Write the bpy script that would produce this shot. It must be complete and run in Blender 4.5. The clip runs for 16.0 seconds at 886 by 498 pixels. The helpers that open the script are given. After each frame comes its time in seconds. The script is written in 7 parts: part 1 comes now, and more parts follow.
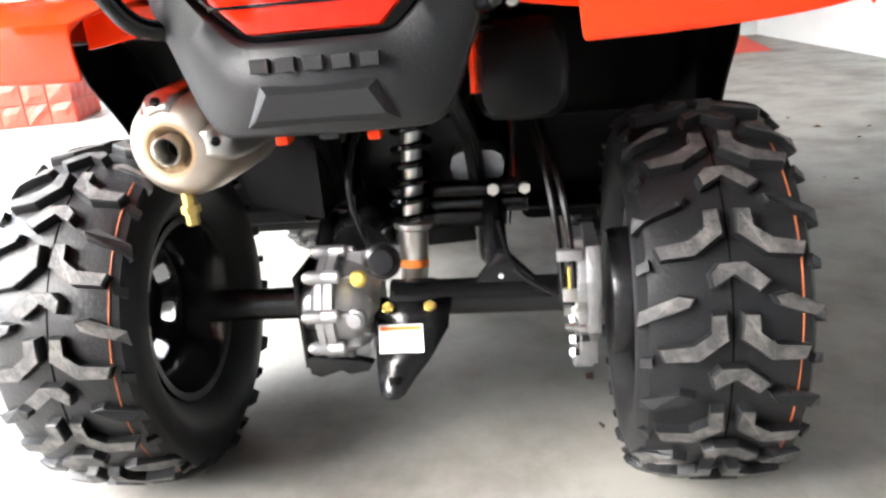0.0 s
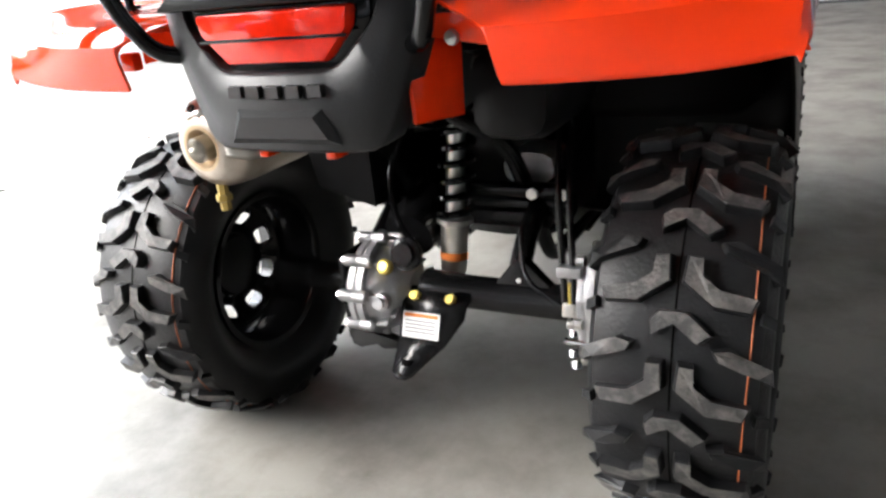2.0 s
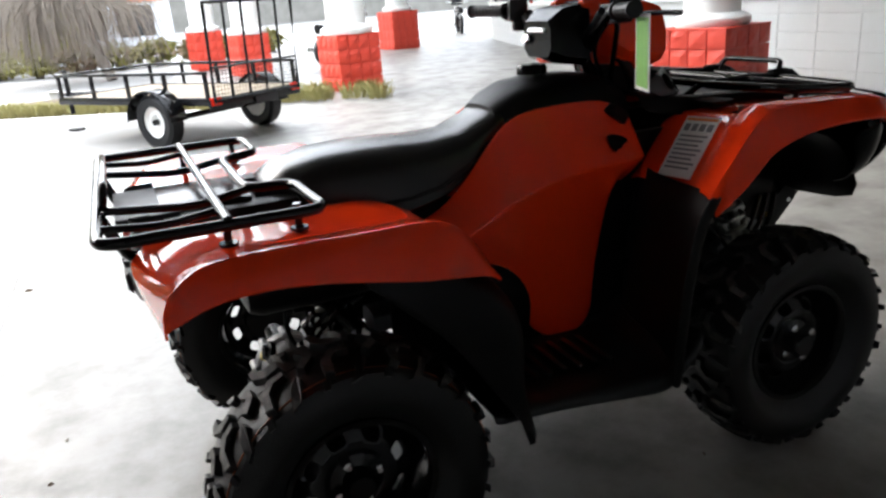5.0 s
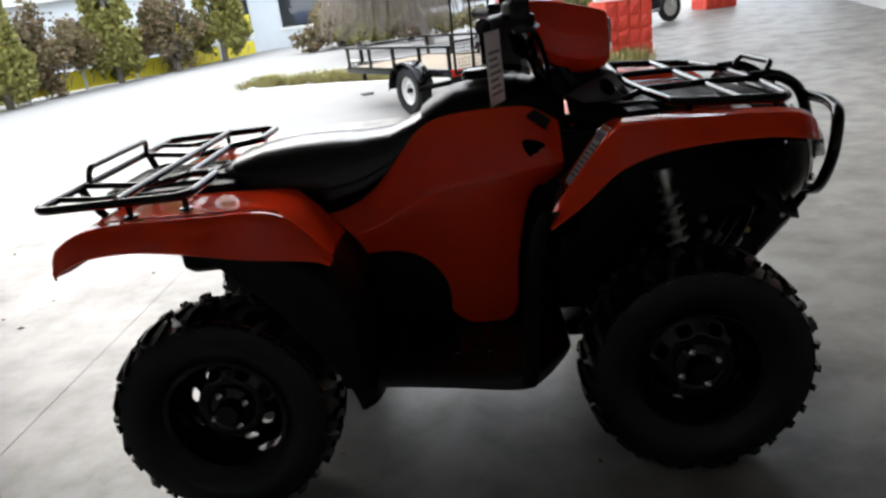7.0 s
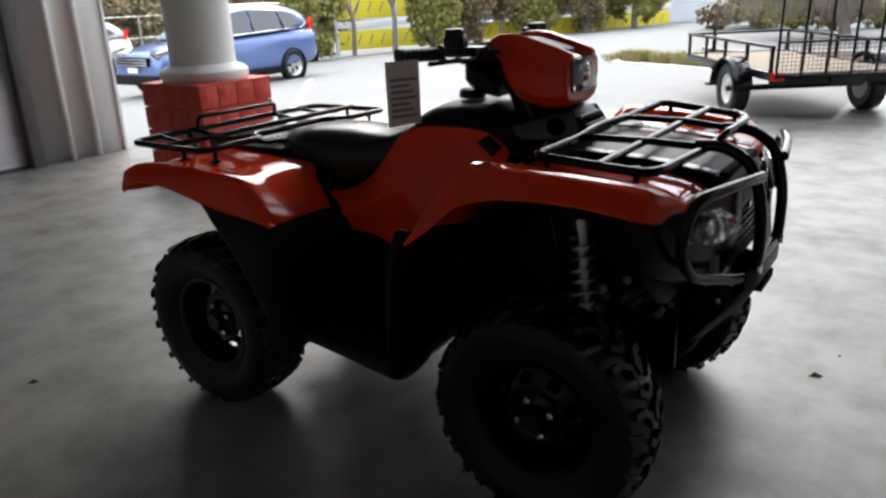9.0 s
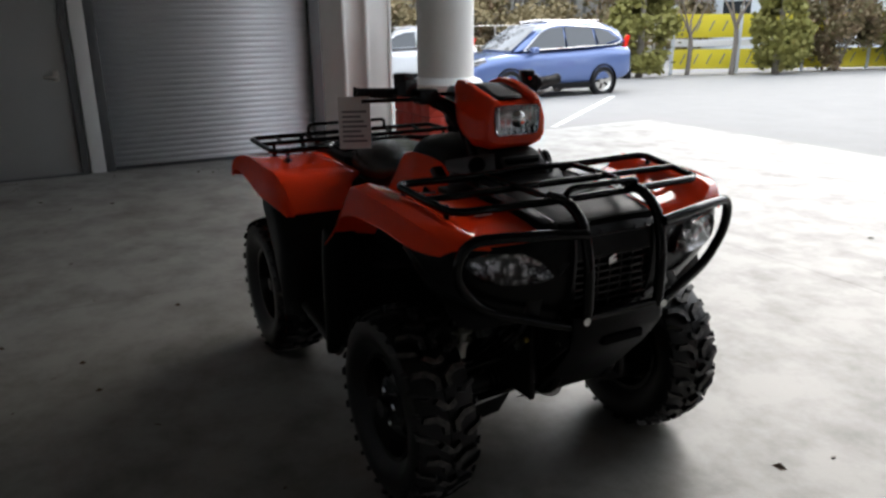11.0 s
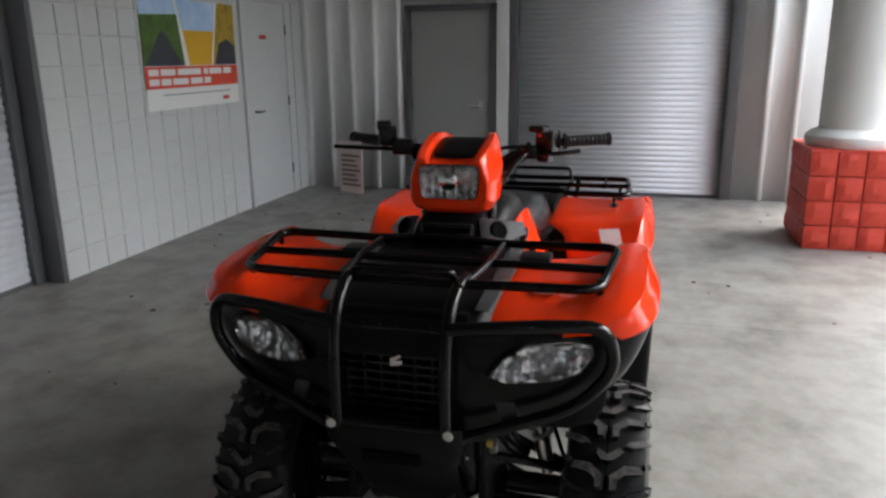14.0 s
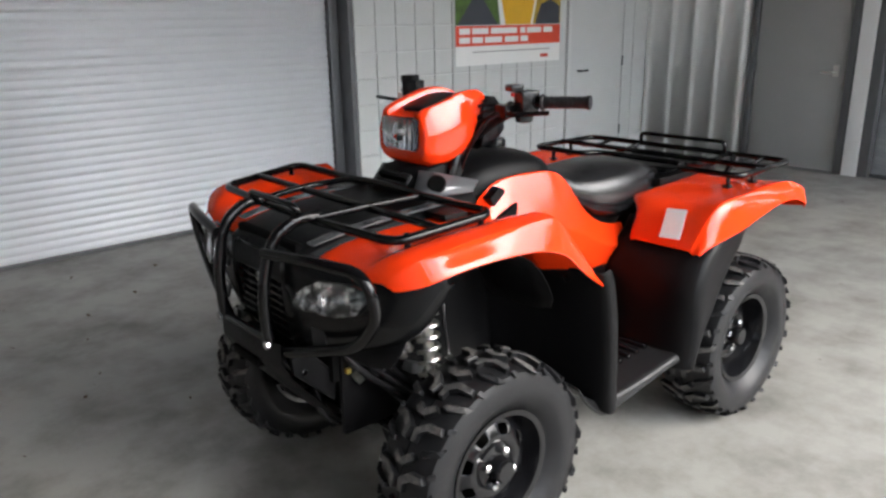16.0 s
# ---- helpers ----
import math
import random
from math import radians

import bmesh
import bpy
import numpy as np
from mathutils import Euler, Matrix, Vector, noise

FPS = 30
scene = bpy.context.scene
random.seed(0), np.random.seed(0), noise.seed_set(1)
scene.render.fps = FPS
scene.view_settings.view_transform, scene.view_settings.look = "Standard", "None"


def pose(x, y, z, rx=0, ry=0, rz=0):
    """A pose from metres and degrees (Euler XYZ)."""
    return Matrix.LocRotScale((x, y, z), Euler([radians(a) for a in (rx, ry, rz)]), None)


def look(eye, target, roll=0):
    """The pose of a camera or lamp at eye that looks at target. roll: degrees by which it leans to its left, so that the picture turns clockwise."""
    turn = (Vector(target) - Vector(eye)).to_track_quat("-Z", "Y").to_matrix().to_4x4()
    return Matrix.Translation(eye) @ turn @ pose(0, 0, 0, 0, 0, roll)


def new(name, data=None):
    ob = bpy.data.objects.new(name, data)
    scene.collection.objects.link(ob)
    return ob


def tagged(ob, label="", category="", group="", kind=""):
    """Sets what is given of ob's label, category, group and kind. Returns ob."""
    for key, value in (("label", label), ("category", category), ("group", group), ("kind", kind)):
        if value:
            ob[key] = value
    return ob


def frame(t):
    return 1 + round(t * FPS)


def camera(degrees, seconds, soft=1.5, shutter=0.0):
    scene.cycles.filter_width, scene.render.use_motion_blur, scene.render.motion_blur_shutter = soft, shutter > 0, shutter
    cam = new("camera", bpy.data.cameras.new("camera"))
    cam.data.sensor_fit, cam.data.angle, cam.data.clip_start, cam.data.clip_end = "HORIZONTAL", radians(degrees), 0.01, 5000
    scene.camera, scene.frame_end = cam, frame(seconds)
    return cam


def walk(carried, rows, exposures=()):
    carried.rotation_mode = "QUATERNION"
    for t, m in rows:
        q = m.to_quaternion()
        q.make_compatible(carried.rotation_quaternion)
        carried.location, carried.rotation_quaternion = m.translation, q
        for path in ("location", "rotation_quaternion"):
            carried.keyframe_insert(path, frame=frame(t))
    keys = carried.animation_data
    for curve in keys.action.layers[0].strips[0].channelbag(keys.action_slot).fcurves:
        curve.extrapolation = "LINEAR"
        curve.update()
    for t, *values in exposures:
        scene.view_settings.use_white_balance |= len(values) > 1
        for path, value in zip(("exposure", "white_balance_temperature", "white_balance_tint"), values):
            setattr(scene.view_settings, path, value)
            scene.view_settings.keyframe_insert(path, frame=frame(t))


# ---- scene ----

cam = camera(62.0, 16.0, soft=2.6)
PATH = [
    (0, (-1.796, -0.238, 0.779), (0.082, 0.006, 0.136), -5.2),
    (0.5, (-1.801, -0.298, 0.747), (0.037, 0.203, 0.139), -4.5),
    (1, (-1.816, -0.363, 0.756), (-0.013, 0.259, 0.154), -5.0),
    (1.5, (-1.812, -0.478, 0.793), (-0.04, 0.192, 0.152), -4.9),
    (2, (-1.73, -0.621, 0.855), (-0.085, 0.258, 0.134), -5.8),
    (2.5, (-1.665, -0.808, 0.917), (-0.151, 0.255, 0.157), -6.7),
    (3, (-1.598, -1.065, 1.019), (-0.254, 0.229, 0.299), -4.7),
    (3.5, (-1.477, -1.229, 1.089), (-0.243, 0.202, 0.434), -6.3),
    (4, (-1.28, -1.384, 1.145), (-0.242, 0.19, 0.477), -4.2),
    (4.5, (-1.13, -1.608, 1.181), (-0.256, 0.064, 0.517), -6.5),
    (5, (-0.943, -1.823, 1.239), (-0.212, -0.075, 0.6), -4.4),
    (5.2, (-0.85, -1.86, 1.243), (-0.204, -0.081, 0.597), -4.4),
    (7.5, (0.444, -2.315, 1.312), (0.077, -0.458, 0.666), -5.4),
    (8, (0.787, -2.348, 1.344), (0.173, -0.551, 0.717), -2.9),
    (8.5, (1.055, -2.237, 1.341), (0.215, -0.517, 0.761), -4.4),
    (8.7, (1.186, -2.146, 1.336), (0.244, -0.489, 0.731), -3.6),
    (11, (2.453, -1.326, 1.426), (0.77, -0.428, 0.823), -0.6),
    (11.5, (2.622, -1.062, 1.437), (0.842, -0.347, 0.869), 0.0),
    (12, (2.671, -0.726, 1.448), (0.795, -0.285, 0.912), 1.6),
    (12.5, (2.732, -0.383, 1.462), (0.799, -0.218, 0.975), -0.3),
    (13, (2.744, -0.076, 1.464), (0.822, -0.106, 0.911), -0.5),
    (13.5, (2.567, 0.195, 1.452), (0.656, -0.076, 0.927), 0.4),
    (14, (2.43, 0.487, 1.445), (0.561, -0.013, 0.937), -0.7),
    (14.5, (2.347, 0.81, 1.449), (0.596, 0.017, 0.894), -0.1),
    (15, (2.155, 1.103, 1.421), (0.527, 0.076, 0.877), -0.4),
    (15.5, (1.961, 1.38, 1.412), (0.5, 0.13, 0.861), -2.7),
    (16, (1.808, 1.699, 1.414), (0.564, 0.247, 0.828), -1.1),
]
EXPO = [(0, 4.6), (1, 4.42), (1.5, 3.95), (2.5, 3.5), (3.5, 3.0), (5, 2.35), (7.5, 1.67), (8.5, 1.62), (11, 1.42), (12.5, 1.52), (13.5, 2.06), (15, 2.9), (16, 2.95)]
walk(cam, [(t, look(eye, target, roll)) for t, eye, target, roll in PATH], EXPO)

# ---- light: bright overcast daylight from the open sides ----
world = bpy.data.worlds.new("sky")
scene.world = world
world.use_nodes = True
wn = world.node_tree
sky = wn.nodes.new("ShaderNodeTexSky")
sky.sky_type = "NISHITA"
sky.sun_disc = False
sky.sun_elevation, sky.sun_rotation = radians(38), radians(-32)
sky.air_density, sky.dust_density, sky.ozone_density = 1.0, 4.0, 1.0
grey = wn.nodes.new("ShaderNodeMix")
grey.data_type = "RGBA"
grey.inputs[0].default_value = 0.75
grey.inputs[7].default_value = (8.7, 9.3, 10.1, 1)
wn.links.new(sky.outputs[0], grey.inputs[6])
wn.links.new(grey.outputs[2], wn.nodes["Background"].inputs[0])
wn.nodes["Background"].inputs[1].default_value = 0.15
sun = new("sun", bpy.data.lights.new("sun", "SUN"))
sun.data.energy, sun.data.angle, sun.data.color = 0.5, radians(40), (1.0, 0.995, 0.985)
sun.matrix_world = look((0, 0, 7.8), (5.3, -8.5, 0))

# ---- mesh tools ----
def part(name, bm, material, parent=None, label="", smooth=True, angle=38, loc=None):
    """Link a bmesh as one mesh object, under a thing or a part if one is given."""
    me = bpy.data.meshes.new(name)
    bmesh.ops.recalc_face_normals(bm, faces=bm.faces)
    bm.to_mesh(me)
    bm.free()
    mats = material if isinstance(material, (list, tuple)) else [material]
    for m in mats:
        me.materials.append(m)
    if smooth:
        for p in me.polygons:
            p.use_smooth = True
        me.set_sharp_from_angle(angle=radians(angle))
    ob = new(name, me)
    if parent:
        ob.parent = parent
    if loc:
        ob.location = loc
    if label:
        tagged(ob, label)
    return ob


def thing(name, label, category, loc=(0, 0, 0), group=""):
    ob = new(name)
    ob.empty_display_size = 0.1
    ob.location = loc
    return tagged(ob, label, category, group)


def add_box(bm, a, b, bevel=0.0, m=None, seg=2):
    r = bmesh.ops.create_cube(bm, size=1)
    vs = r["verts"]
    for v in vs:
        v.co = Vector([a[i] + (b[i] - a[i]) * (v.co[i] + 0.5) for i in range(3)])
    if bevel:
        es = list({e for v in vs for e in v.link_edges})
        out = bmesh.ops.bevel(bm, geom=es, offset=bevel, segments=seg, affect="EDGES", profile=0.6)
        vs = list({v for f in out["faces"] for v in f.verts} | {v for v in vs if v.is_valid})
    if m is not None:
        bmesh.ops.transform(bm, matrix=m, verts=vs)
    return vs


def box(a, b, bevel=0.0, m=None, seg=2):
    bm = bmesh.new()
    add_box(bm, a, b, bevel, m, seg)
    return bm


def cbox(c, s, bevel=0.0, rot=(0, 0, 0), seg=2, bm=None):
    bm = bm or bmesh.new()
    h = [v / 2 for v in s]
    add_box(bm, [-v for v in h], h, bevel, pose(*c, *rot), seg)
    return bm


def fillet(pts, fr, closed=False, n=6):
    pts = [Vector(p) for p in pts]
    out, cnt = [], len(pts)
    for i, p in enumerate(pts):
        if not closed and i in (0, cnt - 1):
            out.append(p)
            continue
        a, b = pts[i - 1] - p, pts[(i + 1) % cnt] - p
        d = min(fr, a.length * 0.48, b.length * 0.48)
        s, e = p + a.normalized() * d, p + b.normalized() * d
        for k in range(n + 1):
            t = k / n
            out.append(s * (1 - t) ** 2 + p * 2 * t * (1 - t) + e * t * t)
    return out


def add_tube(bm, pts, r, seg=10, closed=False, fr=0.0, taper=None):
    path = fillet(pts, fr, closed) if fr else [Vector(p) for p in pts]
    n = len(path)
    rings, up = [], None
    for i, p in enumerate(path):
        if closed:
            d = path[(i + 1) % n] - path[i - 1]
        else:
            d = path[min(i + 1, n - 1)] - path[max(i - 1, 0)]
        d.normalize()
        if up is None:
            up = Vector((0, 0, 1)) if abs(d.z) < 0.9 else Vector((1, 0, 0))
        up = (up - d * up.dot(d)).normalized()
        side = d.cross(up)
        rr = r if taper is None else r + (taper - r) * i / (n - 1)
        rings.append([bm.verts.new(p + (up * math.cos(a) + side * math.sin(a)) * rr) for a in (2 * math.pi * k / seg for k in range(seg))])
    for i in range(n if closed else n - 1):
        a, b = rings[i], rings[(i + 1) % n]
        if closed and i == n - 1:
            off = min(range(seg), key=lambda o: (a[0].co - b[o].co).length)
            b = b[off:] + b[:off]
        for k in range(seg):
            bm.faces.new((a[k], a[(k + 1) % seg], b[(k + 1) % seg], b[k]))
    if not closed:
        bm.faces.new(rings[0])
        bm.faces.new(rings[-1][::-1])
    return bm


def tube(pts, r, seg=10, closed=False, fr=0.0, taper=None):
    return add_tube(bmesh.new(), pts, r, seg, closed, fr, taper)


def add_lathe(bm, prof, seg=32, m=None, caps=True):
    """Revolve (radius, height) pairs round z; m then places it."""
    m = m or Matrix()
    rings = []
    for r, h in prof:
        if r < 1e-5:
            rings.append([bm.verts.new(m @ Vector((0, 0, h)))])
        else:
            rings.append([bm.verts.new(m @ Vector((r * math.cos(a), r * math.sin(a), h))) for a in (2 * math.pi * k / seg for k in range(seg))])
    for a, b in zip(rings, rings[1:]):
        for k in range(seg):
            q = [a[k % len(a)], a[(k + 1) % len(a)], b[(k + 1) % len(b)], b[k % len(b)]]
            q = list(dict.fromkeys(q))
            if len(q) > 2:
                bm.faces.new(q)
    if caps:
        for ring in (rings[0], rings[-1]):
            if len(ring) > 2:
                bm.faces.new(ring)
    return bm


def lathe(prof, seg=32, m=None, caps=True):
    return add_lathe(bmesh.new(), prof, seg, m, caps)


def rod(a, b, r, seg=12, bm=None):
    return add_tube(bm or bmesh.new(), [a, b], r, seg)


def sheet(rows, bm=None, closed=False):
    """A grid of points as one skin."""
    bm = bm or bmesh.new()
    vs = [[bm.verts.new(p) for p in row] for row in rows]
    for a, b in zip(vs, vs[1:]):
        n = len(a)
        for k in range(n if closed else n - 1):
            bm.faces.new((a[k], a[(k + 1) % n], b[(k + 1) % n], b[k]))
    return bm


def loft(rows, bm=None):
    """Closed rings joined to a solid, with capped ends."""
    bm = bm or bmesh.new()
    vs = [[bm.verts.new(p) for p in row] for row in rows]
    for a, b in zip(vs, vs[1:]):
        n = len(a)
        for k in range(n):
            bm.faces.new((a[k], a[(k + 1) % n], b[(k + 1) % n], b[k]))
    bm.faces.new(vs[0])
    bm.faces.new(vs[-1][::-1])
    return bm


def prism(poly, axis, d0, d1, bevel=0.0, bm=None, seg=2):
    """Extrude a 2D outline along an axis: axis x takes (y, z), y takes (x, z), z takes (x, y)."""
    own = bmesh.new()

    def at(p, d):
        return {"x": (d, p[0], p[1]), "y": (p[0], d, p[1]), "z": (p[0], p[1], d)}[axis]

    lo, hi = [own.verts.new(at(p, d0)) for p in poly], [own.verts.new(at(p, d1)) for p in poly]
    n = len(poly)
    own.faces.new(lo)
    own.faces.new(hi[::-1])
    for k in range(n):
        own.faces.new((lo[k], lo[(k + 1) % n], hi[(k + 1) % n], hi[k]))
    bmesh.ops.recalc_face_normals(own, faces=own.faces)
    if bevel:
        bmesh.ops.bevel(own, geom=list(own.edges), offset=bevel, segments=seg, affect="EDGES", profile=0.6)
    if bm is None:
        return own
    me = bpy.data.meshes.new("tmp")
    own.to_mesh(me)
    own.free()
    bm.from_mesh(me)
    bpy.data.meshes.remove(me)
    return bm


def skin(ob, thick=0.004, sub=2):
    """Give a sheet its thickness and soft curves."""
    s = ob.modifiers.new("thickness", "SOLIDIFY")
    s.thickness, s.offset = thick, 0
    s.edge_crease_inner = s.edge_crease_outer = 0.8
    if sub:
        u = ob.modifiers.new("soft", "SUBSURF")
        u.levels = u.render_levels = sub
    return ob


def fold(bm, rows, cols=(), lines=(), sharp=0.8):
    """Crease a sheet along whole columns or rows, so that smoothing keeps the edge."""
    n = len(rows[0])
    bm.verts.ensure_lookup_table()
    layer = bm.edges.layers.float.get("crease_edge") or bm.edges.layers.float.new("crease_edge")
    pairs = [(i * n + c, (i + 1) * n + c) for c in cols for i in range(len(rows) - 1)] + [(r * n + k, r * n + k + 1) for r in lines for k in range(n - 1)]
    for a, b in pairs:
        e = bm.edges.get((bm.verts[a], bm.verts[b]))
        if e:
            e[layer] = sharp
    return bm


def soften(ob, sub=2):
    u = ob.modifiers.new("soft", "SUBSURF")
    u.levels = u.render_levels = sub
    return ob


def lerp(a, b, t):
    return tuple(p + (q - p) * t for p, q in zip(a, b))


def along(poly, n):
    """n points spaced evenly along a polyline."""
    pts = [Vector(p) for p in poly]
    ls = [0.0]
    for a, b in zip(pts, pts[1:]):
        ls.append(ls[-1] + (b - a).length)
    out = []
    for k in range(n):
        d = ls[-1] * k / (n - 1)
        i = max(j for j in range(len(ls) - 1) if ls[j] <= d + 1e-9)
        out.append(pts[i].lerp(pts[i + 1], (d - ls[i]) / max(ls[i + 1] - ls[i], 1e-9)))
    return out


def oval(x, z0, z1, w, top=0.5, n=16, p=2.6, y0=0.0):
    """A rounded cross-section at x, w wide on each side, between z0 and z1."""
    out = []
    for k in range(n):
        a = 2 * math.pi * k / n
        c, sn = math.cos(a), math.sin(a)
        e = 2 / p
        yy = abs(c) ** e * math.copysign(1, c) * w
        zz = (abs(sn) ** e * math.copysign(1, sn) + 1) / 2
        yy *= 1 - 0.16 * zz if top else 1
        out.append((x, y0 + yy, z0 + (z1 - z0) * zz))
    return out

# ---- materials ----
def material(name, base, rough=0.5, metal=0.0, vary=0.0, scale=8.0, bump=0.0, bump_scale=60.0, other=None, coat=0.0, spot=0.0, spot_scale=3.0, rough_vary=0.0, edge=(0.3, 0.75), spec=0.5):
    """A node material: base colour mixed towards another by noise at two scales, with fine relief."""
    m = bpy.data.materials.new(name)
    m.use_nodes = True
    nt = m.node_tree
    b = nt.nodes["Principled BSDF"]
    b.inputs["Roughness"].default_value, b.inputs["Metallic"].default_value = rough, metal
    b.inputs["Coat Weight"].default_value = coat
    b.inputs["Specular IOR Level"].default_value = spec
    b.inputs["Coat Roughness"].default_value = 0.06
    b.inputs["Base Color"].default_value = (*base, 1)
    tc = nt.nodes.new("ShaderNodeTexCoord")
    if vary or spot:
        other = other or tuple(c * 0.55 for c in base)
        n1 = nt.nodes.new("ShaderNodeTexNoise")
        n1.inputs["Scale"].default_value, n1.inputs["Detail"].default_value = scale, 8
        n1.inputs["Roughness"].default_value = 0.65
        nt.links.new(tc.outputs["Object"], n1.inputs["Vector"])
        r1 = nt.nodes.new("ShaderNodeMapRange")
        r1.inputs[1].default_value, r1.inputs[2].default_value, r1.inputs[4].default_value = *edge, vary
        nt.links.new(n1.outputs["Fac"], r1.inputs[0])
        fac = r1.outputs[0]
        if spot:
            n2 = nt.nodes.new("ShaderNodeTexNoise")
            n2.inputs["Scale"].default_value, n2.inputs["Detail"].default_value = spot_scale, 6
            nt.links.new(tc.outputs["Object"], n2.inputs["Vector"])
            r2 = nt.nodes.new("ShaderNodeMapRange")
            r2.inputs[1].default_value, r2.inputs[2].default_value, r2.inputs[4].default_value = 0.55, 0.75, spot
            nt.links.new(n2.outputs["Fac"], r2.inputs[0])
            ad = nt.nodes.new("ShaderNodeMath")
            ad.operation, ad.use_clamp = "ADD", True
            nt.links.new(fac, ad.inputs[0])
            nt.links.new(r2.outputs[0], ad.inputs[1])
            fac = ad.outputs[0]
        mx = nt.nodes.new("ShaderNodeMix")
        mx.data_type = "RGBA"
        mx.inputs[6].default_value, mx.inputs[7].default_value = (*base, 1), (*other, 1)
        nt.links.new(fac, mx.inputs[0])
        nt.links.new(mx.outputs[2], b.inputs["Base Color"])
        if rough_vary:
            rr = nt.nodes.new("ShaderNodeMapRange")
            rr.inputs[3].default_value, rr.inputs[4].default_value = rough - rough_vary, rough + rough_vary
            nt.links.new(n1.outputs["Fac"], rr.inputs[0])
            nt.links.new(rr.outputs[0], b.inputs["Roughness"])
    if bump:
        n3 = nt.nodes.new("ShaderNodeTexNoise")
        n3.inputs["Scale"].default_value, n3.inputs["Detail"].default_value = bump_scale, 5
        nt.links.new(tc.outputs["Object"], n3.inputs["Vector"])
        bp = nt.nodes.new("ShaderNodeBump")
        bp.inputs["Strength"].default_value, bp.inputs["Distance"].default_value = bump, 0.004
        nt.links.new(n3.outputs["Fac"], bp.inputs["Height"])
        nt.links.new(bp.outputs[0], b.inputs["Normal"])
    return m


def clear(name, tint=(1, 1, 1), rough=0.03, ior=1.45):
    m = material(name, tint, rough)
    m.node_tree.nodes["Principled BSDF"].inputs["Transmission Weight"].default_value = 1.0
    m.node_tree.nodes["Principled BSDF"].inputs["IOR"].default_value = ior
    return m


RED = material("red_plastic", (0.86, 0.044, 0.006), 0.07, vary=0.12, scale=3, other=(0.78, 0.036, 0.005), coat=0.0, spec=0.34)
SEAT = material("seat_vinyl", (0.007, 0.007, 0.008), 0.27, spec=0.42, vary=0.4, scale=40, other=(0.014, 0.014, 0.015), bump=0.08, bump_scale=260)
PLASTIC = material("matte_black_plastic", (0.0036, 0.0036, 0.004), 0.38, vary=0.5, scale=14, other=(0.009, 0.009, 0.0095), bump=0.2, bump_scale=350, spec=0.12)
GUARD = material("satin_black_plastic", (0.009, 0.0093, 0.01), 0.36, vary=0.5, scale=14, other=(0.014, 0.014, 0.015), bump=0.12, bump_scale=350, spec=0.26)
DARK = material("dark_grey_plastic", (0.005, 0.0052, 0.0056), 0.16, vary=0.4, scale=10, other=(0.008, 0.008, 0.0086), bump=0.1, bump_scale=300, spec=0.15)
# Tail cover plastic, a touch darker to paint in the embossing's shading.
EMBOSS = material("emboss_shade_plastic", (0.012, 0.012, 0.013), 0.4, vary=0.3, scale=12, bump=0.1, bump_scale=300)
GREYPL = material("grey_plastic", (0.013, 0.0133, 0.0145), 0.36, vary=0.3, scale=12, bump=0.15, bump_scale=300, spec=0.32)
GLOSS = material("gloss_black_paint", (0.0025, 0.0025, 0.003), 0.07, vary=0.3, scale=20, other=(0.005, 0.005, 0.005), spec=0.27, bump=0.02, bump_scale=90)
# Black plastic lightened to grey, so the colour carries the reflected sky.
SKYGREY = material("sky_reflection_grey", (0.085, 0.087, 0.092), 0.24, vary=0.3, scale=12, bump=0.05, bump_scale=300, spec=0.6)
STEELB = material("black_steel", (0.006, 0.006, 0.007), 0.26, vary=0.4, scale=18, other=(0.011, 0.0105, 0.01), spec=0.3, bump=0.08, bump_scale=120)
RUBBER = material("tyre_rubber", (0.0075, 0.0078, 0.009), 0.4, vary=0.6, scale=22, other=(0.014, 0.0138, 0.0142), bump=0.25, bump_scale=180, spot=0.2, spot_scale=9, spec=0.28)
WORN = material("scuffed_rubber", (0.034, 0.033, 0.033), 0.6, vary=0.9, scale=42, other=(0.13, 0.122, 0.112), bump=0.5, bump_scale=220, edge=(0.42, 0.7))
ALU = material("cast_aluminium", (0.44, 0.44, 0.445), 0.4, 0.85, vary=0.7, scale=24, other=(0.22, 0.22, 0.225), bump=0.35, bump_scale=220)
STEEL = material("bright_steel", (0.62, 0.61, 0.58), 0.28, 0.95, vary=0.4, scale=14, other=(0.42, 0.39, 0.34), bump=0.06, bump_scale=90)
BURNT = material("muffler_steel", (0.46, 0.42, 0.37), 0.36, 0.85, vary=0.8, scale=9, other=(0.24, 0.17, 0.11), bump=0.1, bump_scale=60)
CHROME = material("chrome", (0.75, 0.75, 0.76), 0.12, 1.0, vary=0.2, scale=30)
ZINC = material("yellow_zinc", (0.72, 0.55, 0.14), 0.35, 0.9, vary=0.4, scale=50)
BRASS = material("brass", (0.55, 0.4, 0.13), 0.4, 0.8, vary=0.4, scale=60)
ORANGE = material("orange_paint", (0.75, 0.2, 0.03), 0.6, vary=0.3, scale=50)
PAPER = material("white_paper", (0.78, 0.78, 0.76), 0.6, vary=0.15, scale=40)
INK = material("grey_ink", (0.2, 0.2, 0.21), 0.6, vary=0.2, scale=80)
GREEN = material("green_card", (0.25, 0.55, 0.12), 0.55, vary=0.2, scale=30)
TAIL = material("tail_lens", (0.8, 0.02, 0.004), 0.06, vary=0.6, scale=30, other=(0.3, 0.006, 0.002), spec=0.4)
LINEM = material("orange_moulding_line", (0.3, 0.075, 0.02), 0.7, vary=0.5, scale=30)
RIM = material("black_wheel_paint", (0.004, 0.004, 0.005), 0.14, vary=0.4, scale=20, other=(0.01, 0.01, 0.01), bump=0.05, bump_scale=90, spec=0.3)
